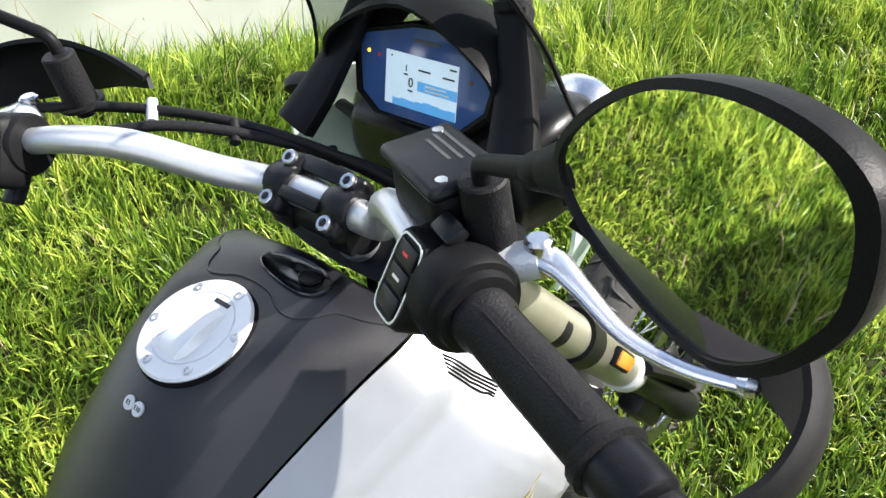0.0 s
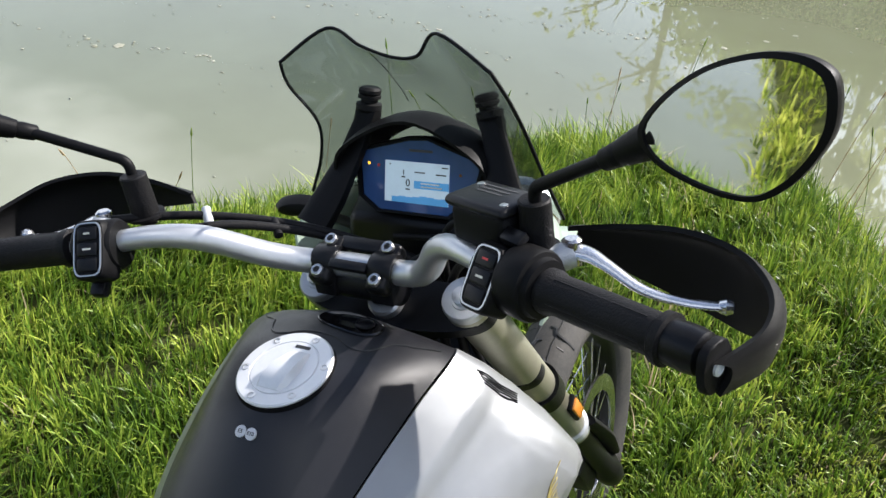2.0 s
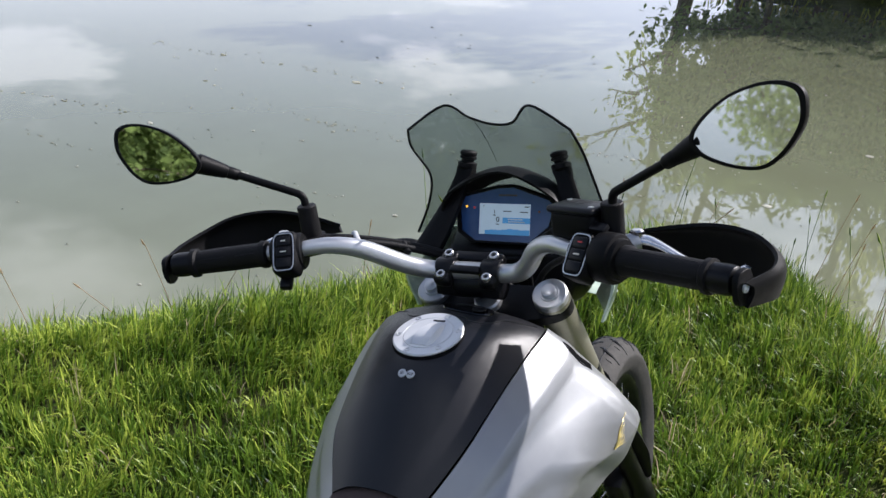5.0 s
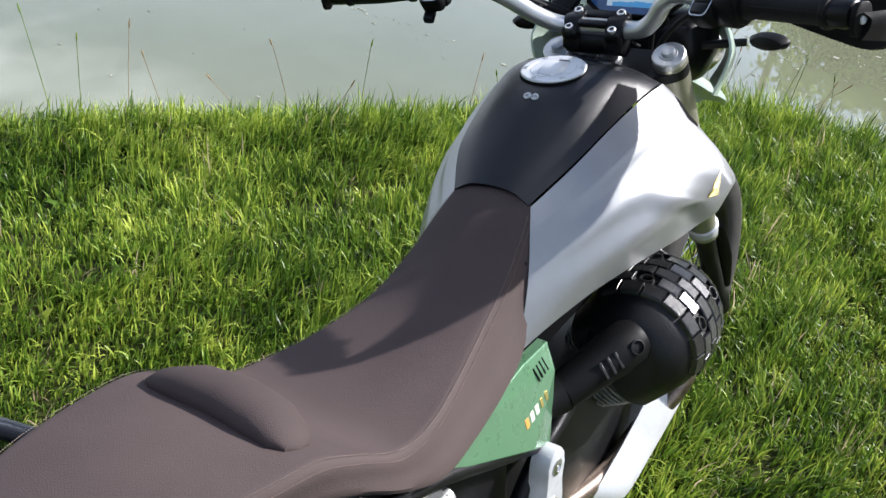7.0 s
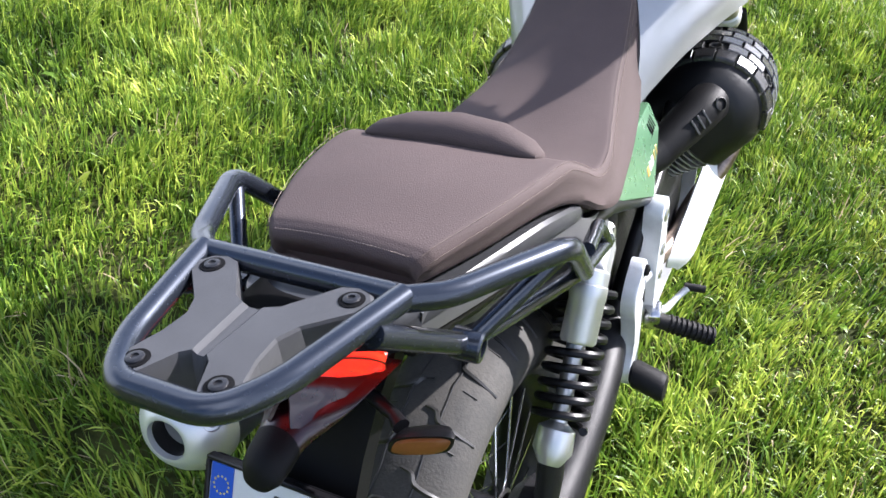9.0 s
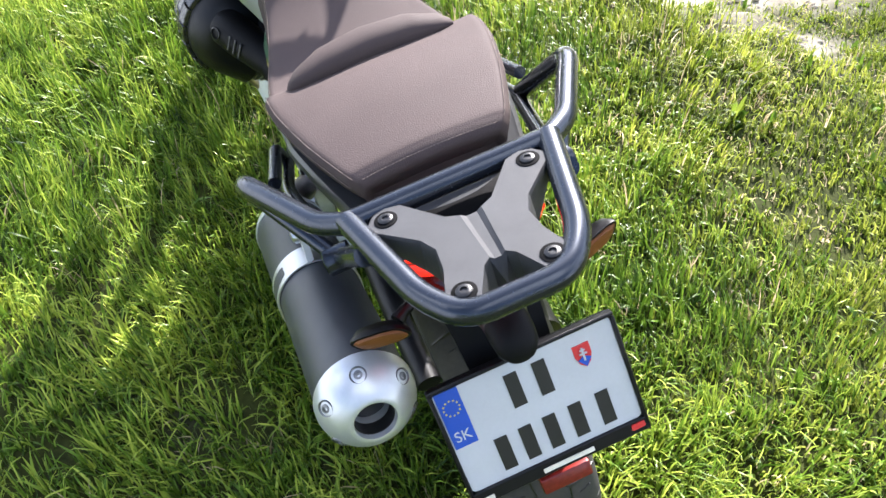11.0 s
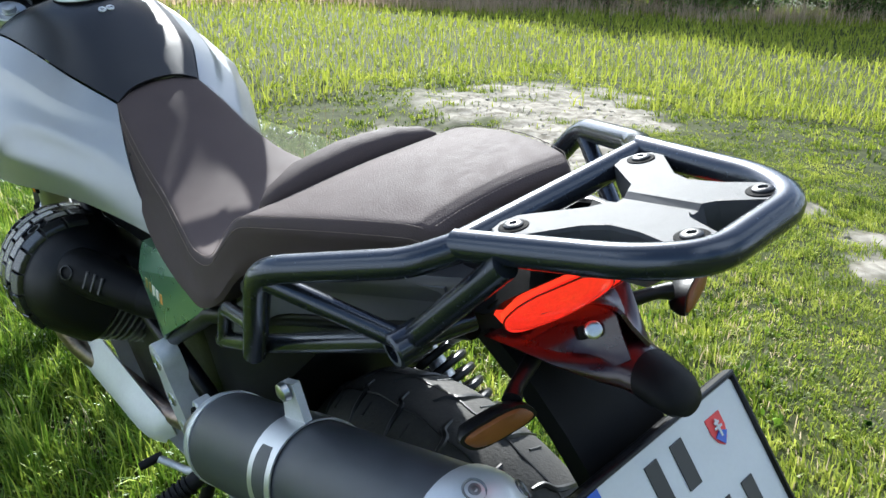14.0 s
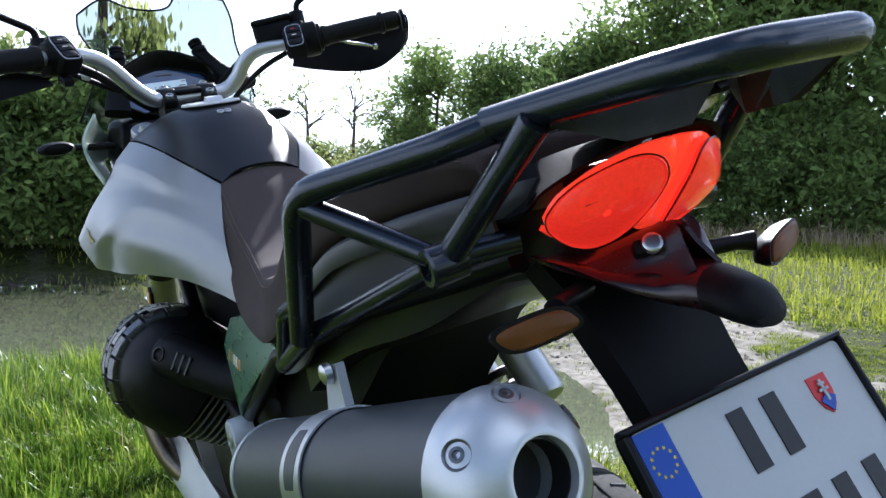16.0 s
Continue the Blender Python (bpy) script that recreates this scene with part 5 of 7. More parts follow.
    for k in range(3):
        bm = bmesh.new()
        box(bm, c0 + dd * (0.070 + 0.015 * k) + ou * 0.0355, (0.006, 0.030, 0.004), Matrix((dd, sidew, ou)).transposed(), 0.0015, 1)
        part("slot", bm, INK, cov)
    tube("intake_tube", [(s * 0.06, 0.46, 0.66), (s * 0.100, 0.53, 0.642), (s * 0.125, 0.565, 0.648)], 0.030, RUBBER, cyl, 4, 16)

# frame tubes, plates and pegs
for s in (1, -1):
    tube("frame_tube", round_path([(s * 0.085, 0.93, 0.93), (s * 0.105, 0.80, 0.72), (s * 0.120, 0.60, 0.60), (s * 0.125, 0.47, 0.58), (s * 0.105, 0.40, 0.45)], 0.06, 5), 0.014, SATIN, bike, 0, 12, "black steel frame tube")
    tube("subframe_tube", [(s * 0.125, 0.50, 0.595), (s * 0.128, 0.26, 0.735), (s * 0.108, 0.02, 0.815), (s * 0.070, -0.19, 0.865)], 0.011, SATIN, bike, 0, 12, "black steel rear frame tube")
    # cast hanger for the pegs: a broad arm, a curved passenger arm behind it
    def cast_arm(line, x0, thick, name, label):
        ys = spline([(y, z, w) for y, z, w in line], 5)
        left, right = [], []
        for i, p in enumerate(ys):
            t = (ys[min(i + 1, len(ys) - 1)] - ys[max(i - 1, 0)]).to_2d().normalized()
            nn = Vector((-t.y, t.x))
            left.append((p.x + nn.x * p.z, p.y + nn.y * p.z)); right.append((p.x - nn.x * p.z, p.y - nn.y * p.z))

        def arc(p, q, c):
            a0 = math.atan2(p[1] - c[1], p[0] - c[0])
            rr = math.hypot(p[0] - c[0], p[1] - c[1])
            return [(c[0] + rr * math.cos(a0 - k * math.pi / 6), c[1] + rr * math.sin(a0 - k * math.pi / 6)) for k in range(1, 6)]
        o = left + arc(left[-1], right[-1], ys[-1]) + right[::-1] + arc(right[0], left[0], ys[0])
        m = Matrix.Translation((s * x0, 0, 0)) @ Matrix(((0, 0, s), (1, 0, 0), (0, 1, 0))).to_4x4()
        return part(name, plate_shape(bmesh.new(), o, thick, m, 0.004), CAST, bike, label)
    hang = cast_arm([(0.482, 0.586, 0.026), (0.474, 0.552, 0.024), (0.468, 0.505, 0.030), (0.458, 0.450, 0.027), (0.452, 0.388, 0.022)], 0.128, 0.032, "peg_hanger", "cast silver footpeg hanger")
    for y, z, rr in ((0.480, 0.583, 0.014), (0.468, 0.520, 0.012), (0.462, 0.470, 0.010)):
        turned("hanger_bolt", (s * 0.156, y, z), (s, 0, 0), [(0, rr), (0.006, rr * 0.95), (0.008, rr * 0.5), (0.004, rr * 0.4), (0.004, 0.0002)], BOLT, hang, 18)
    arm = cast_arm([(0.398, 0.524, 0.018), (0.372, 0.488, 0.031), (0.370, 0.440, 0.021), (0.368, 0.392, 0.020), (0.350, 0.345, 0.030)], 0.126, 0.024, "passenger_hanger", "cast silver passenger peg arm")
    turned("hanger_bolt", (s * 0.149, 0.398, 0.524), (s, 0, 0), [(0, 0.010), (0.006, 0.0095), (0.008, 0.005), (0.004, 0.004), (0.004, 0.0002)], BLACK, arm, 18)
    # Proud black triangle in place of a shaded hollow in the casting.
    bm = bmesh.new()
    plate_shape(bm, [(0.388, 0.470), (0.400, 0.482), (0.398, 0.455)] if s < 0 else [(0.398, 0.455), (0.400, 0.482), (0.388, 0.470)], 0.002, Matrix.Translation((s * 0.1495, 0, 0)) @ Matrix(((0, 0, s), (1, 0, 0), (0, 1, 0))).to_4x4())
    part("arm_shade_patch", bm, BLACK, arm, "", False)
    tube("hanger_link", [(s * 0.140, 0.400, 0.500), (s * 0.146, 0.455, 0.480)], 0.012, CAST, hang, 0, 10)
    peg = tube("footpeg", [(s * 0.165, 0.425, 0.398), (s * 0.262, 0.452, 0.362)], 0.014, RUBBER, bike, 0, 14, "ribbed rubber footpeg")
    bm = bmesh.new()
    box(bm, (s * 0.160, 0.430, 0.402), (0.030, 0.040, 0.040), Euler((0.2, 0, s * 0.2)).to_matrix(), 0.006)
    part("peg_bracket", bm, STEEL, peg)
    for k in range(9):
        q = V(s * 0.188, 0.4315, 0.3895).lerp(V(s * 0.256, 0.4503, 0.3642), k / 8)
        turned("peg_rib", q, (s, 0.28, -0.37), [(0, 0.014), (0.001, 0.0170), (0.004, 0.0170), (0.005, 0.014)], RUBBER, peg, 14)
    tube("foot_lever", [(s * 0.150, 0.455, 0.385), (s * 0.168, 0.490, 0.366), (s * 0.180, 0.525, 0.366), (s * 0.196, 0.548, 0.378)], [0.009, 0.0075, 0.006, 0.007], CAST, bike, 4, 10, "silver foot lever with a rubber tip")
    tube("lever_tip", [(s * 0.190, 0.550, 0.380), (s * 0.226, 0.560, 0.374)], 0.0075, RUBBER, bike, 0, 12)
    bm = bmesh.new()
    loft(bm, [[V(s * (0.150 + 0.062 * t), 0.340 + 0.026 * k * math.cos(a) - 0.012 * t, 0.345 - 0.008 * t + 0.024 * k * math.sin(a)) for a in np.linspace(0, 2 * math.pi, 18, endpoint=False)] for t, k in ((0, 0.75), (0.1, 1), (0.85, 1.0), (0.97, 0.85), (1.0, 0.5))])
    part("passenger_peg", bm, RUBBER, bike, "folded rubber passenger peg")
    # aluminium sump guard side
    g = [[V(s * 0.200, 1.004, 0.442), V(s * 0.196, 0.990, 0.462), V(s * 0.160, 0.942, 0.492)], [V(s * 0.194, 0.930, 0.396), V(s * 0.190, 0.915, 0.416), V(s * 0.154, 0.866, 0.446)], [V(s * 0.182, 0.832, 0.346), V(s * 0.178, 0.816, 0.364), V(s * 0.144, 0.772, 0.390)], [V(s * 0.172, 0.738, 0.310), V(s * 0.168, 0.722, 0.326), V(s * 0.136, 0.680, 0.350)], [V(s * 0.150, 0.696, 0.296), V(s * 0.146, 0.686, 0.308), V(s * 0.132, 0.672, 0.316)]]
    part("sump_guard", sheet(bmesh.new(), patch(g, 5, 3), 0.004), material("pale_guard_aluminium", (0.62, 0.63, 0.63), 0.45, 0.35, 0.07, 20, 0.15, 600), bike, "pale aluminium sump guard wing")
bm = bmesh.new()
sheet(bm, [[V(x, y, z) for x in (-0.13, -0.06, 0.06, 0.13)] for y, z in ((0.62, 0.265), (0.80, 0.255), (0.92, 0.33), (0.97, 0.46))], 0.004)
part("sump_plate", bm, CAST, bike, "aluminium plate under the engine")
tube("side_stand", [(-0.130, 0.500, 0.340), (-0.250, 0.530, 0.120), (-0.330, 0.545, -0.060)], [0.012, 0.011, 0.010], SATIN, bike, 0, 12, "black side stand pressed into the grass")
bm = bmesh.new()
box(bm, (-0.338, 0.547, -0.072), (0.055, 0.045, 0.008), Euler((0, 0.24, 0)).to_matrix(), 0.003)
part("stand_foot", bm, SATIN, bike)

# swing arm and rear shock
tube("swing_arm", [(0.075, 0.470, 0.420), (0.108, 0.300, 0.375), (0.112, 0.120, 0.340), (0.100, 0.0, 0.325)], [0.038, 0.036, 0.038, 0.050], ENGINE, bike, 4, 18, "black swing arm with drive shaft")
tube("swing_arm_strut", [(-0.075, 0.470, 0.420), (-0.098, 0.250, 0.365), (-0.095, 0.0, 0.325)], [0.026, 0.024, 0.022], ENGINE, bike, 4, 14, "black swing arm strut")
turned("final_drive", (0.062, 0.0, 0.325), (1, 0, 0), [(0, 0.060), (0.02, 0.082), (0.05, 0.080), (0.065, 0.055), (0.068, 0.001)], ENGINE, bike, 32, "black final drive housing")
SA, SB = V(0.116, 0.262, 0.690), V(0.116, 0.028, 0.455)
sd = (SB - SA).normalized()
SL = (SB - SA).length
shock = turned("shock_absorber", SA, sd, [(-0.010, 0.010), (0.0, 0.018), (0.02, 0.024), (0.085, 0.024), (0.09, 0.014), (SL - 0.06, 0.012), (SL - 0.05, 0.026), (SL - 0.02, 0.028), (SL, 0.016)], ALU, bike, 24, "rear shock absorber with black spring and silver reservoir")
pts = []
r = axes(sd, (0, 0, 1))
for i in range(9 * 14 + 1):
    a = 2 * math.pi * i / 14
    pts.append(SA + sd * (0.085 + (SL - 0.14) * i / (9 * 14)) + r @ V(0.036 * math.cos(a), 0.036 * math.sin(a), 0))
part("spring", sweep(bmesh.new(), pts, 0.0062, 8), SATIN, shock, "glossy black coil spring")
tube("shock_foot", [SB - sd * 0.02, SB + V(0, -0.01, -0.05), (0.108, 0.0, 0.372)], [0.020, 0.018, 0.024], ENGINE, shock, 3, 14)
turned("reservoir", V(0.134, 0.164, 0.702), (0, -0.42, -0.46), [(0, 0.016), (0.004, 0.0230), (0.022, 0.0230), (0.023, 0.0245), (0.040, 0.0245), (0.041, 0.0238), (0.096, 0.0238), (0.100, 0.021), (0.102, 0.0005)], ALU, shock, 28, "silver reservoir cylinder")
tube("reservoir_link", [SA + V(0.004, 0.0, 0.004), V(0.132, 0.172, 0.700)], [0.015, 0.017], ALU, shock, 0, 14)
turned("shock_mount", (0.100, 0.252, 0.696), (1, 0, 0), [(0, 0.012), (0.030, 0.012), (0.032, 0.009), (0.036, 0.009), (0.036, 0.0005)], BOLT, shock, 18)

# front fork, yokes
FD = V(0, 0.535, -0.845).normalized()
for x in (0.116, -0.084):
    top = V(x, 0.950, 1.067 if x > 0 else 1.060)
    leg = turned("fork_leg", top, FD, [(0.004, 0.0270), (0.010, 0.0285), (0.30, 0.0285), (0.302, 0.0300), (0.335, 0.0300), (0.337, 0.0285), (0.505, 0.0285), (0.508, 0.031), (0.535, 0.031), (0.540, 0.023)], FORK, bike, 28, "champagne anodised fork leg")
    turned("fork_cap", top, -FD, [(-0.006, 0.0275), (0.004, 0.0275), (0.0065, 0.0255), (0.0065, 0.0150), (0.008, 0.0145), (0.008, 0.0115), (0.0155, 0.0110), (0.0165, 0.009), (0.0165, 0.0005)], ALU, leg, 28, "silver fork cap with adjuster")
    turned("fork_clamp", top + FD * 0.300, FD, [(0, 0.0290), (0.0, 0.0345), (0.040, 0.0345), (0.040, 0.0290)], SATIN, leg, 28, "black lower clamp ring", True)
    turned("fork_slider", top, FD, [(0.530, 0.022), (0.80, 0.022), (0.82, 0.030), (0.88, 0.028)], SATIN, leg, 24, "black fork slider")
    turned("dust_seal", top + FD * 0.500, FD, [(0, 0.0290), (0.004, 0.0325), (0.022, 0.0325), (0.026, 0.024)], CAST, leg, 28)
    bm = bmesh.new()
    q = top + FD * 0.415 + V(0.030 if x > 0 else -0.030, 0.005, 0.002)
    box(bm, q, (0.009, 0.026, 0.060), Euler((radians(-32) * -1, 0, 0)).to_matrix(), 0.003)
    part("side_reflector", bm, BLACK, leg)
    bm = bmesh.new()
    box(bm, q + V(0.004 if x > 0 else -0.004, 0, 0), (0.008, 0.020, 0.052), Euler((radians(32), 0, 0)).to_matrix(), 0.003)
    part("amber_reflector", bm, AMBER, leg, "amber side reflector")
rk = axes(-FD, (0, 1, 0))
for k, nm in ((0.016, "upper_yoke"), (0.225, "lower_yoke")):
    bm = bmesh.new()
    c = V(0.016, 0.950, 1.0635) + FD * k
    o = [(0.130 * np.sign(math.cos(a)) * abs(math.cos(a)) ** 0.55, 0.032 * np.sign(math.sin(a)) * abs(math.sin(a)) ** 0.8 - 0.010 * (1 - abs(math.cos(a)))) for a in np.linspace(0, 2 * math.pi, 40, endpoint=False)]
    plate_shape(bm, o, 0.020, Matrix.Translation(c) @ rk.to_4x4() @ Matrix.Translation((0, 0, -0.013)), 0.004)
    part(nm, bm, SATIN, bike, "black triple clamp")
turned("stem_nut", V(0.015, 0.9398, 1.0564) + FD * 0.008, -FD, [(0, 0.022), (0.010, 0.022), (0.013, 0.019), (0.013, 0.011), (0.006, 0.010), (0.006, 0.0005)], ALU, bike, 28, "silver steering stem nut")

# handlebar
BAR = [(-0.374, 0.723, 1.1845), (-0.300, 0.752, 1.187), (-0.215, 0.786, 1.191), (-0.172, 0.812, 1.190), (-0.138, 0.846, 1.172), (-0.095, 0.888, 1.133), (-0.060, 0.914, 1.114), (0.0, 0.922, 1.112), (0.070, 0.921, 1.113), (0.098, 0.914, 1.130), (0.120, 0.902, 1.162), (0.148, 0.888, 1.178), (0.200, 0.864, 1.179), (0.300, 0.822, 1.184), (0.394, 0.784, 1.190)]
bar = tube("handlebar", BAR, [0.0115, 0.0115, 0.0115, 0.0125, 0.0145, 0.0145, 0.0145, 0.0145, 0.0145, 0.0145, 0.0140, 0.0125, 0.0115, 0.0115, 0.0115], ALU, bike, 6, 18, "brushed aluminium tapered handlebar")
for x in (-0.038, 0.038):
    bm = bmesh.new()
    lathe(bm, (x - 0.015, 0.922, 1.112), (1, 0, 0), [(0, 0.014), (0, 0.0188), (0.002, 0.0200), (0.028, 0.0200), (0.030, 0.0188), (0.030, 0.014)], 28, True)
    tilt = Euler((0.5, 0, 0)).to_matrix()
    box(bm, V(x, 0.922, 1.112) + tilt @ V(0, 0, 0.002), (0.029, 0.060, 0.022), tilt, 0.007, 3)
    box(bm, (x, 0.924, 1.090), (0.030, 0.044, 0.026), None, 0.003)
    cl = part("bar_clamp", bm, SATIN, bar, "black handlebar clamp")
    for k in (-1, 1):
        turned("clamp_bolt", V(x, 0.922, 1.112) + tilt @ V(0, 0.0205 * k, 0.0115), tilt @ V(0, 0, 1), [(0, 0.0074), (0.0055, 0.0074), (0.0066, 0.0064), (0.0066, 0.0040), (0.0025, 0.0036), (0.0025, 0.0002)], BOLT, cl, 18)
        # Black hexagon on the socket floor paints the shade inside the bolt head.
        turned("socket_shade", V(x, 0.922, 1.112) + tilt @ V(0, 0.0205 * k, 0.0142), tilt @ V(0, 0, 1), [(0, 0.0037), (0.0006, 0.0037), (0.0006, 0.0002)], INK, cl, 6)
bm = bmesh.new()
box(bm, (0, 0.906, 1.121), (0.050, 0.012, 0.010), Euler((0.5, 0, 0)).to_matrix(), 0.003)
box(bm, (0, 0.940, 1.128), (0.060, 0.016, 0.010), Euler((0.5, 0, 0)).to_matrix(), 0.003)
part("clamp_bridge", bm, SATIN, bar)
bm = bmesh.new()
lathe(bm, (-0.054, 0.928, 1.088), (1, 0, 0), [(0, 0.016), (0.003, 0.022), (0.105, 0.022), (0.108, 0.016)], 24)
part("clamp_foot", bm, SATIN, bar)


def grip(a, b, name, label):
    d = (b - a).normalized()
    L = (b - a).length
    g = turned(name, a, d, [(0, 0.0160), (0.002, 0.0205), (0.010, 0.0208), (0.014, 0.0182), (L * 0.5, 0.0184), (L - 0.012, 0.0178), (L - 0.009, 0.0215), (L - 0.002, 0.0218), (L, 0.017)], RUBBER, bar, 24, label)
    r = axes(d, (0, 0, 1))
    for k in range(5):
        a0 = radians(30 + 72 * k)
        bm = bmesh.new()
        sweep(bm, [a + d * 0.016 + r @ V(math.cos(a0), math.sin(a0), 0) * 0.0176, a + d * (L - 0.018) + r @ V(math.cos(a0), math.sin(a0), 0) * 0.0172], 0.0012, 6)
        part("grip_rib", bm, RUBBER, g)
    turned("bar_end", b + d * -0.002, d, [(0, 0.0180), (0.020, 0.0186), (0.029, 0.0172), (0.033, 0.0125), (0.034, 0.0005)], SATIN, bar, 24, "black bar end weight")
    return g


GRA, GRB = V(0.262, 0.838, 1.182), V(0.380, 0.790, 1.189)
GLA, GLB = V(-0.252, 0.771, 1.189), V(-0.365, 0.727, 1.185)
grip(GRA, GRB, "throttle_grip", "black ribbed rubber throttle grip")
grip(GLA, GLB, "clutch_grip", "black ribbed rubber grip")


def switchgear(c, d, s):
    """Switch block with its silver-rimmed face turned to the rider."""
    r = axes(d * s, (0, 0, 1))      # z along the bar outwards
    sw = turned("switchgear", c - d * 0.022, d, [(0, 0.014), (0.0, 0.025), (0.004, 0.028), (0.040, 0.028), (0.046, 0.024), (0.046, 0.014)], BLACK, bar, 28, "black switch block with a silver-rimmed face")
    f = V(0, -0.80, 0.60)
    f = (f - d * f.dot(d)).normalized()
    u = d.cross(f).normalized()
    if u.z < 0:
        u = -u
    m = Matrix((d, u, f)).transposed().to_4x4()
    m.translation = c + f * 0.024 - u * 0.008

    def rrect(w, h, z, k=5):
        return [m @ V(w * (abs(math.cos(a)) ** (2 / k)) * np.sign(math.cos(a)), h * (abs(math.sin(a)) ** (2 / k)) * np.sign(math.sin(a)), z) for a in np.linspace(0, 2 * math.pi, 32, endpoint=False)]
    part("face_block", loft(bmesh.new(), [rrect(0.020, 0.032, -0.024), rrect(0.0195, 0.032, 0.000), rrect(0.0172, 0.030, 0.005)]), BLACK, sw)
    bm = bmesh.new()
    loft(bm, [rrect(0.0158, 0.0285, 0.0040), rrect(0.0158, 0.0285, 0.0062), rrect(0.0144, 0.0271, 0.0062), rrect(0.0144, 0.0271, 0.0040)], True, False, True)
    part("silver_rim", bm, ALU, sw)
    for h, z in ((0.0165, 0.5), (0.0, 0.2), (-0.0165, 0.3)):
        bm = bmesh.new()
        box(bm, m @ V(0, h, 0.0046), (0.0235, 0.0145, 0.005), m.to_3x3(), 0.002)
        part("switch_key", bm, SATIN, sw)
    for h, mat, w in ((0.0165, SHIELDRED if s > 0 else CREAM, 0.007), (0.0, CREAM, 0.009)):
        bm = bmesh.new()
        box(bm, m @ V(0, h, 0.0073), (w, 0.0020, 0.0006), m.to_3x3())
        part("print_bar", bm, mat, sw, "", False)
    return sw


DR, DL = (GRB - GRA).normalized(), (GLB - GLA).normalized()
switchgear(V(0.215, 0.857, 1.178), DR, 1)
turned("throttle_housing", V(0.229, 0.8515, 1.180), DR, [(0, 0.015), (0.0, 0.0315), (0.003, 0.0335), (0.026, 0.0335), (0.029, 0.0320), (0.030, 0.0280), (0.036, 0.0265), (0.038, 0.014)], BLACK, bar, 32, "round black throttle housing")
switchgear(V(-0.222, 0.783, 1.188), DL, -1)
bm = bmesh.new()
box(bm, (0.226, 0.862, 1.215), (0.024, 0.016, 0.010), Euler((0.4, 0, -0.4)).to_matrix(), 0.003)
part("start_button", bm, SATIN, bar)
bm = bmesh.new()
box(bm, (-0.222, 0.762, 1.150), (0.018, 0.026, 0.014), Euler((0.6, 0, 0.3)).to_matrix(), 0.004)
part("horn_button", bm, SATIN, bar)
# brake reservoir and levers
bm = bmesh.new()
rr = Euler((radians(-6), radians(-4), radians(-22))).to_matrix()
box(bm, (0.190, 0.900, 1.206), (0.076, 0.050, 0.044), rr, 0.010, 3)
res = part("brake_reservoir", bm, BLACK, bike, "black brake fluid reservoir with a screwed lid")
bm = bmesh.new()
box(bm, (0.190, 0.900, 1.2290), (0.081, 0.055, 0.011), rr, 0.006, 3)
part("lid", bm, SATIN, res)
for k in (-1, 1):
    turned("lid_screw", V(0.190, 0.900, 1.2345) + rr @ V(0.030 * k, -0.014 * k, 0), rr @ V(0, 0, 1), [(-0.001, 0.004), (0.001, 0.004), (0.0012, 0.001)], BOLT, res, 12)
for k in range(3):
    bm = bmesh.new()
    box(bm, V(0.190, 0.900, 1.2347) + rr @ V(-0.006, 0.016 - 0.007 * k, 0), (0.048 - 0.008 * k, 0.0026, 0.0005), rr)
    part("print_bar", bm, ENGRAVED, res, "", False)


def lever(points, pivot, name, label):
    lv = tube(name, points, [0.0110, 0.0100, 0.0072, 0.0060, 0.0052, 0.0058], CHROME, bar, 6, 14, label, 0.6)
    turned("lever_ball", points[-1], (1, 0.2, 0), [(-0.0075, 0.001), (-0.0055, 0.0055), (0, 0.0075), (0.0055, 0.0055), (0.0075, 0.001)], CHROME, lv, 16)
    turned("pivot_bolt", V(*pivot) - V(0, 0, 0.014), (0, 0.1, 1), [(0, 0.009), (0.024, 0.009), (0.026, 0.0065), (0.026, 0.0005)], STEEL, lv, 16)
    return lv


lever([(0.258, 0.888, 1.190), (0.280, 0.890, 1.190), (0.302, 0.884, 1.184), (0.335, 0.876, 1.170), (0.370, 0.878, 1.162), (0.402, 0.889, 1.156)], (0.268, 0.889, 1.192), "brake_lever", "polished alloy brake lever")
lever([(-0.262, 0.822, 1.190), (-0.282, 0.826, 1.188), (-0.302, 0.816, 1.182), (-0.330, 0.800, 1.176), (-0.362, 0.796, 1.172), (-0.386, 0.802, 1.168)], (-0.262, 0.822, 1.192), "clutch_lever", "polished alloy clutch lever")
for s, a, b in ((1, (0.235, 0.866, 1.182), (0.268, 0.890, 1.188)), (-1, (-0.238, 0.795, 1.188), (-0.266, 0.822, 1.188))):
    bm = bmesh.new()
    sweep(bm, [a, b], 0.013, 12)
    part("lever_perch", bm, CAST, bar, "cast lever perch")
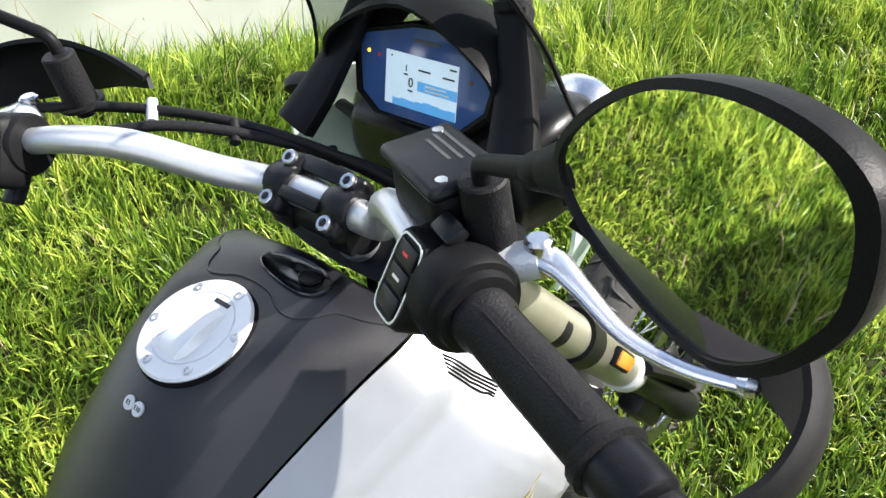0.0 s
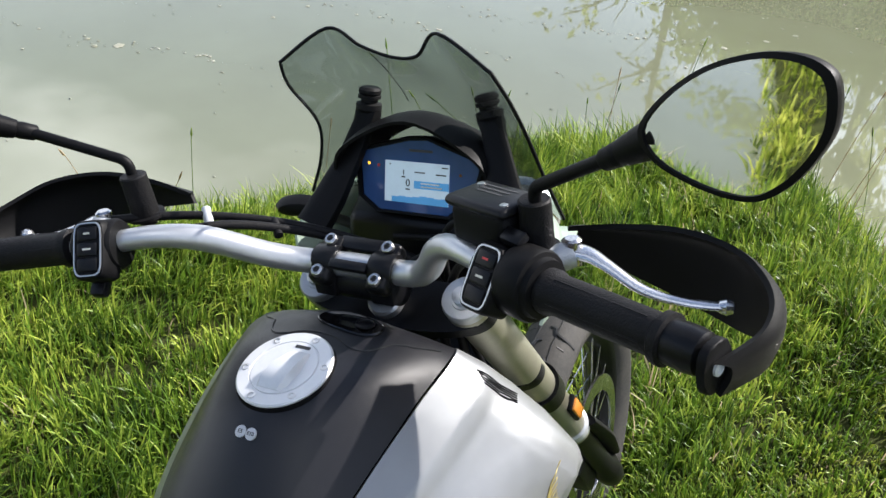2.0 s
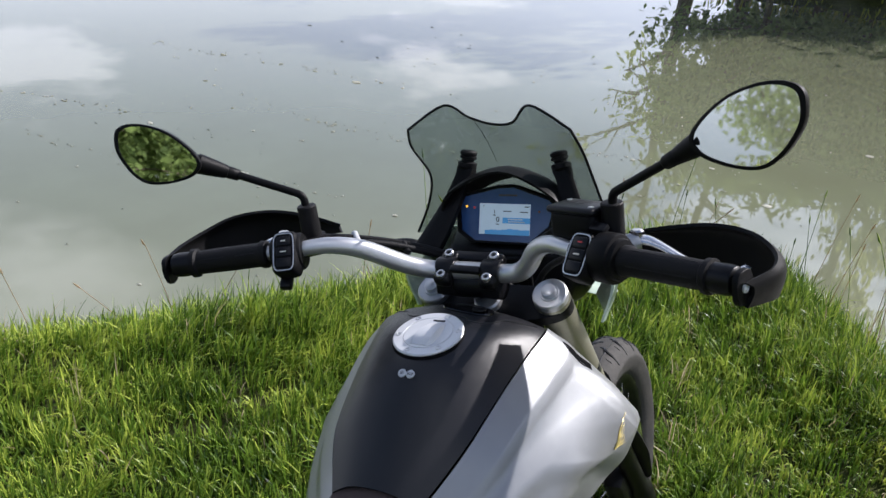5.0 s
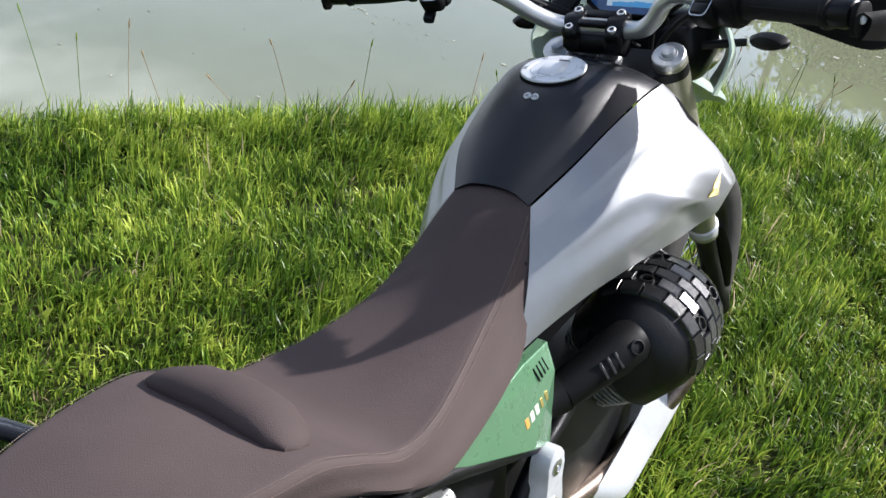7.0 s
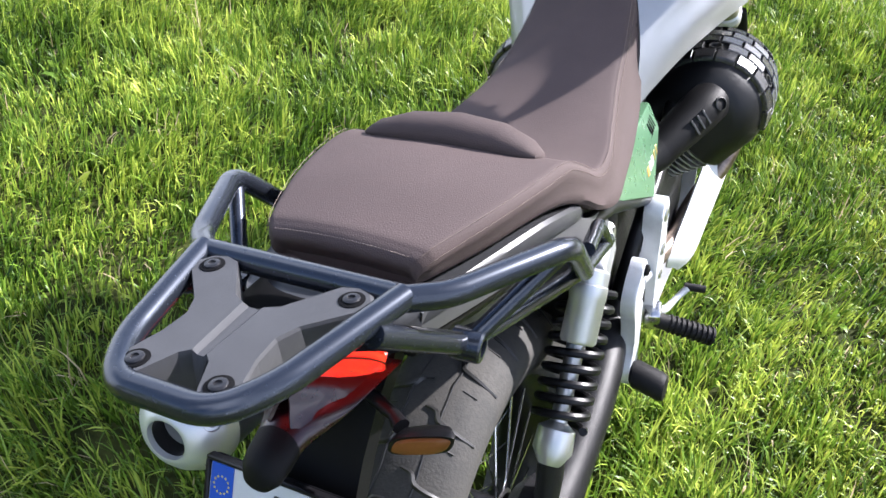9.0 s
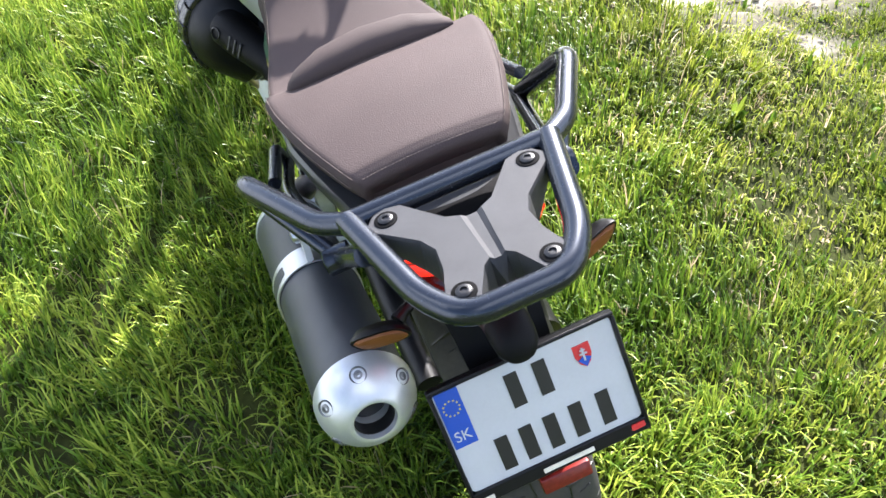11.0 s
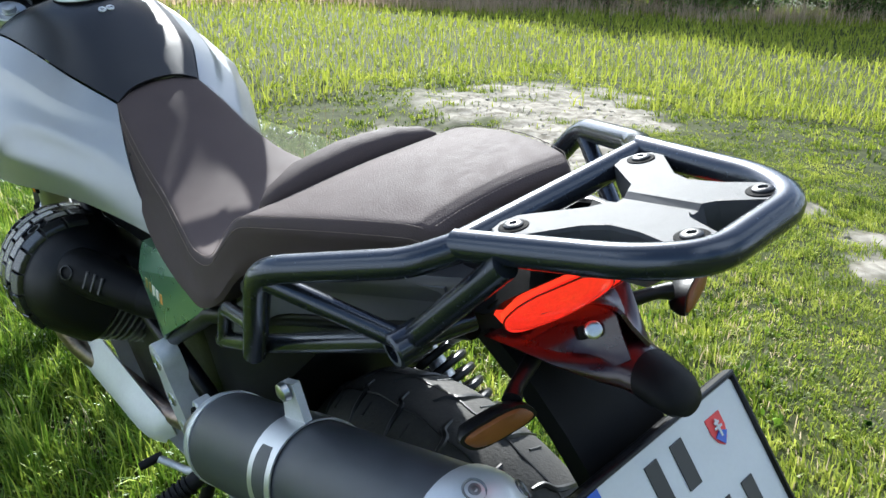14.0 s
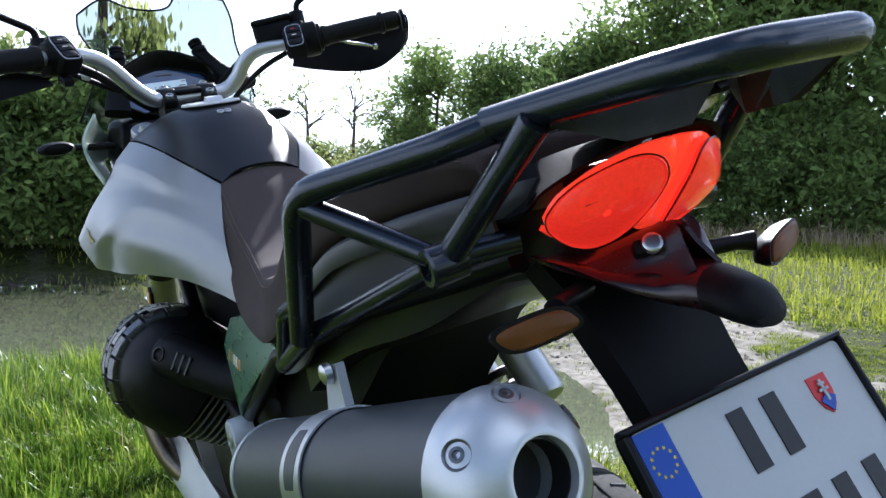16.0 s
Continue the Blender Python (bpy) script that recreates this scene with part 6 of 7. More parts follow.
# handguards: blade swept round the grip end
for s, pts in ((1, [(0.240, 0.966, 1.168), (0.300, 0.960, 1.172), (0.360, 0.945, 1.175), (0.410, 0.920, 1.173), (0.440, 0.880, 1.170), (0.443, 0.824, 1.174), (0.419, 0.769, 1.182)]), (-1, [(-0.225, 0.925, 1.176), (-0.285, 0.922, 1.180), (-0.345, 0.905, 1.182), (-0.398, 0.872, 1.180), (-0.426, 0.825, 1.176), (-0.426, 0.768, 1.177), (-0.404, 0.713, 1.182)])):
    hts = [(0.005, 0.022), (0.015, 0.042), (0.023, 0.058), (0.025, 0.060), (0.021, 0.040), (0.019, 0.024), (0.015, 0.019)]
    if s < 0:
        hts = [(0.005, 0.012), (0.017, 0.026), (0.027, 0.040), (0.029, 0.043), (0.023, 0.034), (0.019, 0.024), (0.015, 0.019)]
    g = []
    for p, (u, dn) in zip(pts, hts):
        p = V(*p)
        out = V(s * 0.006, 0.004, 0)
        g.append([p + V(0, 0, -dn), p + out + V(0, 0, -dn * 0.3), p + out + V(0, 0, u * 0.4), p + V(-s * 0.002, -0.006, u)])
    hgd = part("handguard", sheet(bmesh.new(), patch(g, 6, 4), 0.005), BLACK, bar, "black moulded handguard")
    e = V(*pts[-1])
    dg = DR if s > 0 else DL
    up_ = V(0, 0, 1) - dg * dg.z
    up_.normalize()
    fl = Matrix((dg.cross(up_), up_, dg)).transposed().to_4x4()
    fl.translation = (GRB if s > 0 else GLB) + dg * 0.0335 + V(0, 0, -0.004)
    plate_ = [(0.017 * bow(a, 3)[0] + (0.003 if s > 0 else -0.003), 0.021 * bow(a, 3)[1]) for a in np.linspace(0, 2 * math.pi, 24, endpoint=False)]
    part("guard_flange", plate_shape(bmesh.new(), plate_, 0.007, fl, 0.0015), BLACK, hgd, "end flange bolted to the bar")
    turned("guard_bolt", fl @ V(0.004 * s, 0.0, 0.006), dg, [(0, 0.0062), (0.003, 0.0058), (0.0036, 0.0032), (0.0015, 0.0028), (0.0015, 0.0002)], SATINALU, hgd, 16)

# mirrors
def rider_mirror(s, foot, elbow, neck, c, nrm, name, roll):
    st = tube(name, [foot, V(*foot) + V(0, 0, 0.002)], [0.013, 0.013], BLACK, bike, 0, 12, "black rear-view mirror on a bent stalk")
    turned("mirror_socket", V(*foot) - V(0, 0, 0.012), (0, 0.02, 1), [(-0.012, 0.010), (-0.002, 0.010), (-0.002, 0.0215), (0.0015, 0.0215), (0.002, 0.0158), (0.0490, 0.0150), (0.0505, 0.0135), (0.0505, 0.006)], RUBBER, st, 24, "smooth rubber socket on a flange")
    el, nk = V(*elbow), V(*neck)
    tube("stalk", round_path([el - V(0, 0, 0.022), el, nk], 0.012, 5), 0.0060, BLACK, st, 0, 14)
    r = axes(nrm, (0, 0, 1))
    m = Matrix.Translation(c) @ r.to_4x4() @ pose(0, 0, 0, 0, 0, roll)
    root = m @ V(-0.050 * s, -0.004, -0.012)
    ax_ = root - nk
    turned("stalk_joint", nk - ax_.normalized() * 0.012, ax_, [(0, 0.0062), (0.003, 0.0088), (0.018, 0.0098), (0.020, 0.0092), (0.022, 0.0092), (0.023, 0.0105), (ax_.length * 0.75, 0.0135), (ax_.length + 0.006, 0.0155), (ax_.length + 0.016, 0.008)], BLACK, st, 18, "ribbed joint of the mirror arm")
    o = [(-0.0655, -0.001), (-0.044, 0.0195), (-0.010, 0.0355), (0.024, 0.0405), (0.049, 0.0375), (0.0645, 0.0295), (0.0695, 0.0185), (0.0670, -0.001), (0.0575, -0.0165), (0.041, -0.0325), (0.021, -0.0430), (0.001, -0.0435), (-0.027, -0.036), (-0.056, -0.021)]
    o = [(p.x * s, p.y) for p in spline([(x, y, 0) for x, y in o], 4, True)]

    def ring(k, z):
        return [m @ V(x * k, y * k, z) for x, y in o]
    part("mirror_shell", loft(bmesh.new(), [ring(0.45, -0.022), ring(0.80, -0.017), ring(1.0, -0.007), ring(1.03, 0.000), ring(1.03, 0.003), ring(0.95, 0.004), ring(0.94, 0.001)]), BLACK, st, "black mirror shell")
    part("mirror_glass", loft(bmesh.new(), [ring(0.945, 0.0010), ring(0.945, 0.0022), ring(0.94, 0.0024)]), MIRROR, st, "mirror glass", False)
    return st


rider_mirror(1, (0.238, 0.884, 1.205), (0.240, 0.882, 1.256), (0.328, 0.828, 1.318), (0.4130, 0.7785, 1.3675), (-0.44, -0.89, 0.12), "mirror", 14.5)
rider_mirror(-1, (-0.236, 0.858, 1.196), (-0.240, 0.862, 1.250), (-0.334, 0.822, 1.297), (-0.407, 0.756, 1.346), (0.30, -0.935, 0.165), "mirror", -14.5)

# dashboard
DC, DN = V(0.002, 1.078, 1.140), V(0.0, -0.93, 0.36).normalized()
DM = Matrix.Translation(DC) @ axes(DN, (0, 0, 1)).to_4x4()
DO = [(-0.088, 0.026), (-0.085, 0.0335), (-0.016, 0.0508), (0.010, 0.0520), (0.076, 0.0310), (0.083, 0.0220), (0.075, -0.012), (0.042, -0.040), (-0.058, -0.040), (-0.083, -0.023)]


def dring(k, z):
    return [DM @ V(x * k, y * k + 0.0, z) for x, y in DO]


dash = part("dashboard", loft(bmesh.new(), [dring(0.86, -0.045), dring(1.08, -0.030), dring(1.10, 0.002), dring(1.06, 0.006), dring(1.0, 0.005), dring(0.99, 0.001)]), BLACK, bike, "black dashboard with a lit colour display")
part("dash_glass", loft(bmesh.new(), [dring(0.985, 0.0005), dring(0.985, 0.003)]), SCREENBLUE, dash, "dark glass tinted blue for the reflected sky", False)


def on_dash(x, y, w, h, mat, z=0.0034, name="display_block", label=""):
    bm = bmesh.new()
    box(bm, DM @ V(x, y, z), (w, h, 0.0006), DM.to_3x3())
    return part(name, bm, mat, dash, label, False)


on_dash(-0.004, -0.002, 0.092, 0.052, LCD, 0.0034, "display", "lit white display")
on_dash(0.0175, -0.0040, 0.049, 0.0095, LCDBLUE, 0.0041)
for i, h in enumerate((0.0070, 0.0080, 0.0075, 0.0085, 0.0100, 0.0095, 0.0085, 0.0090)):
    on_dash(-0.034 + 0.0101 * i, -0.028 + h / 2, 0.0101, h, LCDBLUE, 0.0041)
lettering("0", 0.013, DM @ Matrix.Translation((-0.016, -0.0030, 0.0042)), INK, dash)
lettering("1", 0.009, DM @ Matrix.Translation((-0.0225, 0.0100, 0.0042)), INK, dash)
for x, y, w in ((0.001, 0.0115, 0.015), (0.031, 0.0105, 0.014), (0.036, 0.0195, 0.008), (-0.042, 0.0195, 0.002), (-0.0225, 0.0045, 0.005), (-0.016, -0.0105, 0.006), (0.016, -0.0020, 0.026), (0.018, -0.0060, 0.030)):
    on_dash(x, y, w, 0.0015, INK if y > 0.0 or x < 0 else CREAM, 0.0045, "print_bar")
on_dash(0.001, 0.0382, 0.033, 0.0032, ENGRAVED, 0.0034, "print_bar")
for x, y, mat, lab in ((-0.0745, 0.018, LAMPGLOW, "lit amber warning lamp"), (-0.0600, 0.0163, SHIELDRED, "red warning lamp"), (0.0570, 0.0124, SMOKED, "dim warning lamp")):
    turned("warning_lamp", DM @ V(x, y, 0.003), DN, [(0, 0.002), (0.0008, 0.0018), (0.001, 0.0002)], mat, dash, 12, lab)
# hood over the dash
g = [[V(-0.108, 1.050, 1.140), V(-0.092, 1.052, 1.190), V(0.0, 1.066, 1.226), V(0.094, 1.056, 1.186), V(0.110, 1.054, 1.140)], [V(-0.106, 1.090, 1.136), V(-0.090, 1.098, 1.192), V(0.0, 1.110, 1.222), V(0.092, 1.098, 1.190), V(0.108, 1.090, 1.136)], [V(-0.100, 1.135, 1.115), V(-0.080, 1.150, 1.165), V(0.0, 1.160, 1.190), V(0.080, 1.150, 1.165), V(0.100, 1.135, 1.115)]]
part("dash_hood", sheet(bmesh.new(), patch(g, 5, 6), 0.004), BLACK, bike, "black hood over the dashboard")
# supports and knobs of the windscreen
for s, lowp, top in ((-1, (-0.118, 1.000, 1.105), (-0.075, 1.112, 1.222)), (1, (0.150, 1.010, 1.125), (0.092, 1.112, 1.220))):
    a, b = V(*lowp), V(*top)
    dd = (b - a).normalized()
    across = V(1, 0, 0) - dd * dd.x
    across.normalize()
    thin = dd.cross(across).normalized()
    rings = []
    for t, w, th in ((0.0, 0.024, 0.010), (0.25, 0.022, 0.009), (0.6, 0.016, 0.008), (0.86, 0.014, 0.009), (0.95, 0.016, 0.012), (1.0, 0.014, 0.010)):
        c = a.lerp(b, t) + thin * 0.008 * math.sin(math.pi * t)
        rings.append([c + across * (w * bow(q, 5)[0]) + thin * (th * bow(q, 5)[1]) for q in np.linspace(0, 2 * math.pi, 20, endpoint=False)])
    arm = part("screen_support", loft(bmesh.new(), rings), BLACK, bike, "black windscreen support arm")
    turned("screen_knob", b - dd * 0.006, dd * 0.6 + V(0, -0.15, 0.6), [(0, 0.014), (0.003, 0.0165), (0.010, 0.0165), (0.012, 0.011), (0.016, 0.011), (0.017, 0.0145), (0.021, 0.0145), (0.022, 0.012), (0.024, 0.0145), (0.028, 0.0145), (0.031, 0.011), (0.031, 0.0005)], RUBBER, arm, 20, "ribbed black rubber windscreen knob")
# windscreen
SCREEN = [
    [(-0.178, 1.085, 1.105), (-0.110, 1.170, 1.085), (-0.055, 1.195, 1.082), (0.0, 1.205, 1.080), (0.055, 1.195, 1.082), (0.110, 1.170, 1.085), (0.186, 1.085, 1.105)],
    [(-0.142, 1.075, 1.165), (-0.085, 1.150, 1.150), (-0.045, 1.172, 1.150), (0.0, 1.180, 1.150), (0.045, 1.172, 1.150), (0.085, 1.150, 1.150), (0.172, 1.070, 1.165)],
    [(-0.124, 1.062, 1.220), (-0.075, 1.120, 1.220), (-0.040, 1.138, 1.220), (0.0, 1.145, 1.220), (0.040, 1.138, 1.220), (0.075, 1.120, 1.220), (0.160, 1.060, 1.218)],
    [(-0.144, 1.048, 1.272), (-0.082, 1.094, 1.277), (-0.040, 1.104, 1.272), (0.0, 1.107, 1.268), (0.040, 1.102, 1.270), (0.080, 1.088, 1.277), (0.154, 1.036, 1.268)],
    [(-0.142, 1.040, 1.304), (-0.086, 1.070, 1.336), (-0.042, 1.068, 1.316), (0.0, 1.064, 1.305), (0.036, 1.060, 1.308), (0.070, 1.052, 1.336), (0.142, 1.024, 1.304)],
]
gs = patch(SCREEN, 6, 6)
ws = part("windscreen", sheet(bmesh.new(), gs, 0.003), SMOKE, bike, "smoked see-through windscreen with a notched top edge")
ws.visible_shadow = False
edge = [r[0] for r in gs] + gs[-1][1:] + [r[-1] for r in reversed(gs[:-1])]
part("screen_crease", sweep(bmesh.new(), [r[round(0.36 * (len(r) - 1))] + V(0, -0.002, 0.001) for r in gs[len(gs) // 2:]], 0.0005, 5), BLACK, ws, "moulded crease")
part("screen_edge", sweep(bmesh.new(), edge, 0.0022, 6), BLACK, ws, "dark edge of the windscreen")
# head fairing, lamps, beak
bm = bmesh.new()
loft(bm, [[V(-w, y, z), V(-w * 0.9, y, z + h), V(w * 0.9, y, z + h), V(w, y, z), V(w * 0.8, y, z - h), V(-w * 0.8, y, z - h)] for y, w, z, h in ((1.06, 0.120, 1.04, 0.05), (1.12, 0.135, 1.04, 0.065), (1.18, 0.130, 1.03, 0.065), (1.23, 0.100, 1.01, 0.05))])
bmesh.ops.bevel(bm, geom=list(bm.edges), offset=0.012, segments=2, affect="EDGES", profile=0.5)
part("head_fairing", bm, SATIN, bike, "black head fairing behind twin headlamps")
for x in (-0.062, 0.062):
    turned("headlamp", (x, 1.215, 1.015), (0, 1, -0.12), [(0, 0.05), (0.02, 0.058), (0.034, 0.056), (0.040, 0.045), (0.044, 0.001)], STEEL, bike, 28, "round headlamp")
for s in (1, -1):
    g = [[V(s * 0.150, 1.085, 1.120), V(s * 0.190, 1.040, 1.060), V(s * 0.170, 1.030, 0.985)], [V(s * 0.140, 1.140, 1.100), V(s * 0.180, 1.100, 1.040), V(s * 0.160, 1.085, 0.970)], [V(s * 0.110, 1.200, 1.060), V(s * 0.140, 1.190, 1.020), V(s * 0.120, 1.170, 0.965)]]
    part("fairing_wing", sheet(bmesh.new(), patch(g, 5, 5), 0.004), MINT, bike, "light mint fairing wing")
    fi = tube("front_indicator", [(s * 0.110, 1.090, 1.050), (s * 0.195, 1.106, 1.060)], [0.008, 0.007], SATIN, bike, 0, 12, "front indicator on a short stalk")
    m = Matrix.Translation((s * 0.231, 1.108, 1.064)) @ axes((s * 0.25, 0.93, 0.15), (0, 0, 1)).to_4x4()
    bm = bmesh.new()
    loft(bm, [[m @ V(0.036 * q * math.cos(a), 0.014 * q * math.sin(a), h) for a in np.linspace(0, 2 * math.pi, 24, endpoint=False)] for q, h in ((0.3, -0.018), (0.8, -0.013), (1, -0.002), (0.95, 0.008), (0.4, 0.011))])
    part("indicator_shell", bm, BLACK, fi)
g = [[V(-0.055, 1.20, 0.960), V(-0.045, 1.20, 0.985), V(0.045, 1.20, 0.985), V(0.055, 1.20, 0.960)], [V(-0.085, 1.30, 0.900), V(-0.06, 1.30, 0.930), V(0.06, 1.30, 0.930), V(0.085, 1.30, 0.900)], [V(-0.075, 1.45, 0.835), V(-0.05, 1.45, 0.860), V(0.05, 1.45, 0.860), V(0.075, 1.45, 0.835)], [V(-0.03, 1.58, 0.780), V(-0.02, 1.58, 0.790), V(0.02, 1.58, 0.790), V(0.03, 1.58, 0.780)]]
part("beak", sheet(bmesh.new(), patch(g, 6, 4), 0.004), MINT, bike, "light mint front beak")
# fork guards beside the wheel
for x in (0.116, -0.084):
    tube("fork_guard", [(x + (0.02 if x > 0 else -0.02), 1.235, 0.640), (x + (0.015 if x > 0 else -0.015), 1.330, 0.520), (x, 1.420, 0.390)], [0.022, 0.026, 0.022], BLACK, bike, 4, 12, "black fork guard", 0.5)

# cables and hoses
CABLES = [
    [(-0.205, 0.800, 1.182), (-0.150, 0.885, 1.166), (-0.080, 0.960, 1.120), (0.0, 1.000, 1.075), (0.06, 1.02, 1.00)],
    [(-0.210, 0.805, 1.176), (-0.150, 0.893, 1.160), (-0.070, 0.975, 1.108), (0.02, 1.020, 1.060), (0.05, 1.05, 0.95)],
    [(-0.255, 0.826, 1.192), (-0.190, 0.888, 1.172), (-0.110, 0.948, 1.138), (-0.020, 0.990, 1.095), (0.040, 1.010, 1.06)],
    [(0.165, 0.915, 1.195), (0.120, 0.965, 1.165), (0.070, 1.000, 1.110), (0.060, 1.020, 1.00), (0.070, 1.06, 0.86)],
    [(0.200, 0.880, 1.165), (0.150, 0.925, 1.140), (0.090, 0.980, 1.080), (0.050, 0.98, 0.98)],
    [(0.040, 0.950, 1.100), (0.090, 0.985, 1.120), (0.060, 1.035, 1.090), (-0.030, 1.045, 1.075)],
]
for i, c in enumerate(CABLES):
    tube("cable", c, 0.0042 if i % 2 else 0.0052, RUBBER, bike, 8, 10, "black control cable")
for p, mat, nm in (((-0.178, 0.893, 1.169), WHITE, "white_connector"), ((-0.115, 0.932, 1.140), RUBBER, "cable_band"), ((-0.050, 0.985, 1.095), RUBBER, "cable_band")):
    bm = bmesh.new()
    sweep(bm, [V(*p) - V(0.008, -0.008, -0.005), V(*p) + V(0.008, -0.008, -0.005)], 0.0055, 10)
    part(nm, bm, mat, bike, "white cable connector" if mat is WHITE else "")
for x in (0.03, 0.05, 0.075, -0.03, -0.06):
    tube("hose", [(x, 0.985, 1.03), (x + 0.006, 0.990, 0.94), (x, 0.970, 0.84), (x * 0.8, 0.93, 0.74)], 0.006, RUBBER, bike, 5, 10, "black hose behind the fork")
bm = bmesh.new()
box(bm, (0.0, 0.955, 0.86), (0.13, 0.05, 0.24), Euler((0.5, 0, 0)).to_matrix(), 0.01)
part("steering_head", bm, ENGINE, bike, "black steering head and wiring cover")
bm = bmesh.new()
box(bm, (0.0, 0.72, 0.80), (0.17, 0.44, 0.22), None, 0.03)
part("airbox", bm, BLACK, bike, "black airbox under the tank")

# ---- vegetation ----


def leaf_material(name, lo, hi, through=0.4, gloss=0.5, mid=None, per_thing=False):
    m = bpy.data.materials.new(name)
    m.use_nodes = True
    nd, ln = m.node_tree.nodes, m.node_tree.links
    geo = nd.new("ShaderNodeNewGeometry")
    rp = nd.new("ShaderNodeValToRGB")
    rp.color_ramp.elements[0].color, rp.color_ramp.elements[1].color = (*lo, 1), (*hi, 1)
    if mid:
        rp.color_ramp.elements.new(0.5).color = (*mid, 1)
    tc = nd.new("ShaderNodeTexCoord")
    nz = nd.new("ShaderNodeTexNoise"); nz.inputs["Scale"].default_value, nz.inputs["Detail"].default_value = 1.3, 3
    ln.new(tc.outputs["Object"], nz.inputs["Vector"])
    ad = nd.new("ShaderNodeMath"); ad.operation = "MULTIPLY_ADD"; ad.inputs[1].default_value = 0.70
    sb = nd.new("ShaderNodeMath"); sb.operation = "MULTIPLY_ADD"; sb.inputs[1].default_value = 2.2; sb.inputs[2].default_value = -0.95
    n9 = nd.new("ShaderNodeTexNoise"); n9.inputs["Scale"].default_value, n9.inputs["Detail"].default_value = 7.0, 3
    ln.new(tc.outputs["Object"], n9.inputs["Vector"])
    av = nd.new("ShaderNodeMath"); av.operation = "MULTIPLY_ADD"; av.inputs[1].default_value = 0.45
    h9 = nd.new("ShaderNodeMath"); h9.operation = "MULTIPLY"; h9.inputs[1].default_value = 0.55
    ln.new(n9.outputs["Fac"], h9.inputs[0]); ln.new(nz.outputs["Fac"], av.inputs[0]); ln.new(h9.outputs[0], av.inputs[2])
    ln.new(av.outputs[0], sb.inputs[0]); ln.new(geo.outputs["Random Per Island"], ad.inputs[0]); ln.new(sb.outputs[0], ad.inputs[2])
    oi = nd.new("ShaderNodeObjectInfo")
    ob_ = nd.new("ShaderNodeMath"); ob_.operation = "MULTIPLY_ADD"; ob_.inputs[1].default_value = 0.35 if per_thing else 0.0
    ln.new(oi.outputs["Random"], ob_.inputs[0]); ln.new(ad.outputs[0], ob_.inputs[2])
    ln.new(ob_.outputs[0], rp.inputs[0])
    b = nd["Principled BSDF"]
    b.inputs["Roughness"].default_value = gloss
    b.inputs["Specular IOR Level"].default_value = 0.24
    ln.new(rp.outputs[0], b.inputs["Base Color"])
    tl = nd.new("ShaderNodeBsdfTranslucent")
    ln.new(rp.outputs[0], tl.inputs[0])
    mx = nd.new("ShaderNodeMixShader"); mx.inputs[0].default_value = through
    ln.new(b.outputs[0], mx.inputs[1]); ln.new(tl.outputs[0], mx.inputs[2])
    ln.new(mx.outputs[0], nd["Material Output"].inputs["Surface"])
    return m


# Blade tones vary at random; GRASS and LAWN dark ends also paint shade between blades.
GRASS = leaf_material("grass_blades", (0.010, 0.034, 0.004), (0.50, 0.575, 0.090), 0.30, 0.38, (0.136, 0.240, 0.023))
STRAW = leaf_material("dry_grass", (0.34, 0.26, 0.15), (0.62, 0.50, 0.34), 0.5)
REED = leaf_material("pinkish_reed", (0.34, 0.25, 0.16), (0.62, 0.47, 0.34), 0.5)
LEAF = leaf_material("tree_leaves", (0.046, 0.080, 0.026), (0.24, 0.33, 0.095), 0.5, 0.85, per_thing=True)
MEADOW = leaf_material("meadow_blades", (0.150, 0.190, 0.020), (0.40, 0.415, 0.062), 0.48, 0.6, (0.25, 0.295, 0.033))
LAWN = leaf_material("short_lawn_blades", (0.026, 0.052, 0.006), (0.46, 0.48, 0.085), 0.40, 0.5, (0.175, 0.235, 0.022))
WILLOW = leaf_material("willow_leaves", (0.090, 0.130, 0.034), (0.32, 0.37, 0.11), 0.62)
# Lighter copy of LEAF: sunlight on the left-hand bushes is put into the colour.
PALE = leaf_material("pale_leaves_painted_sun", (0.120, 0.155, 0.045), (0.42, 0.45, 0.16), 0.62, 0.85, per_thing=True)


def mesh_from(name, co, faces_by_n, mat):
    me = bpy.data.meshes.new(name)
    me.vertices.add(len(co)); me.vertices.foreach_set("co", np.ascontiguousarray(co, np.float32).ravel())
    loops = np.concatenate([f.ravel() for f in faces_by_n]).astype(np.int32)
    starts, at = [], 0
    for f in faces_by_n:
        starts.append(at + np.arange(len(f)) * f.shape[1]); at += f.size
    starts = np.concatenate(starts).astype(np.int32)
    me.loops.add(len(loops)); me.loops.foreach_set("vertex_index", loops)
    me.polygons.add(len(starts)); me.polygons.foreach_set("loop_start", starts)
    me.update(calc_edges=True)
    me.materials.append(mat)
    return me


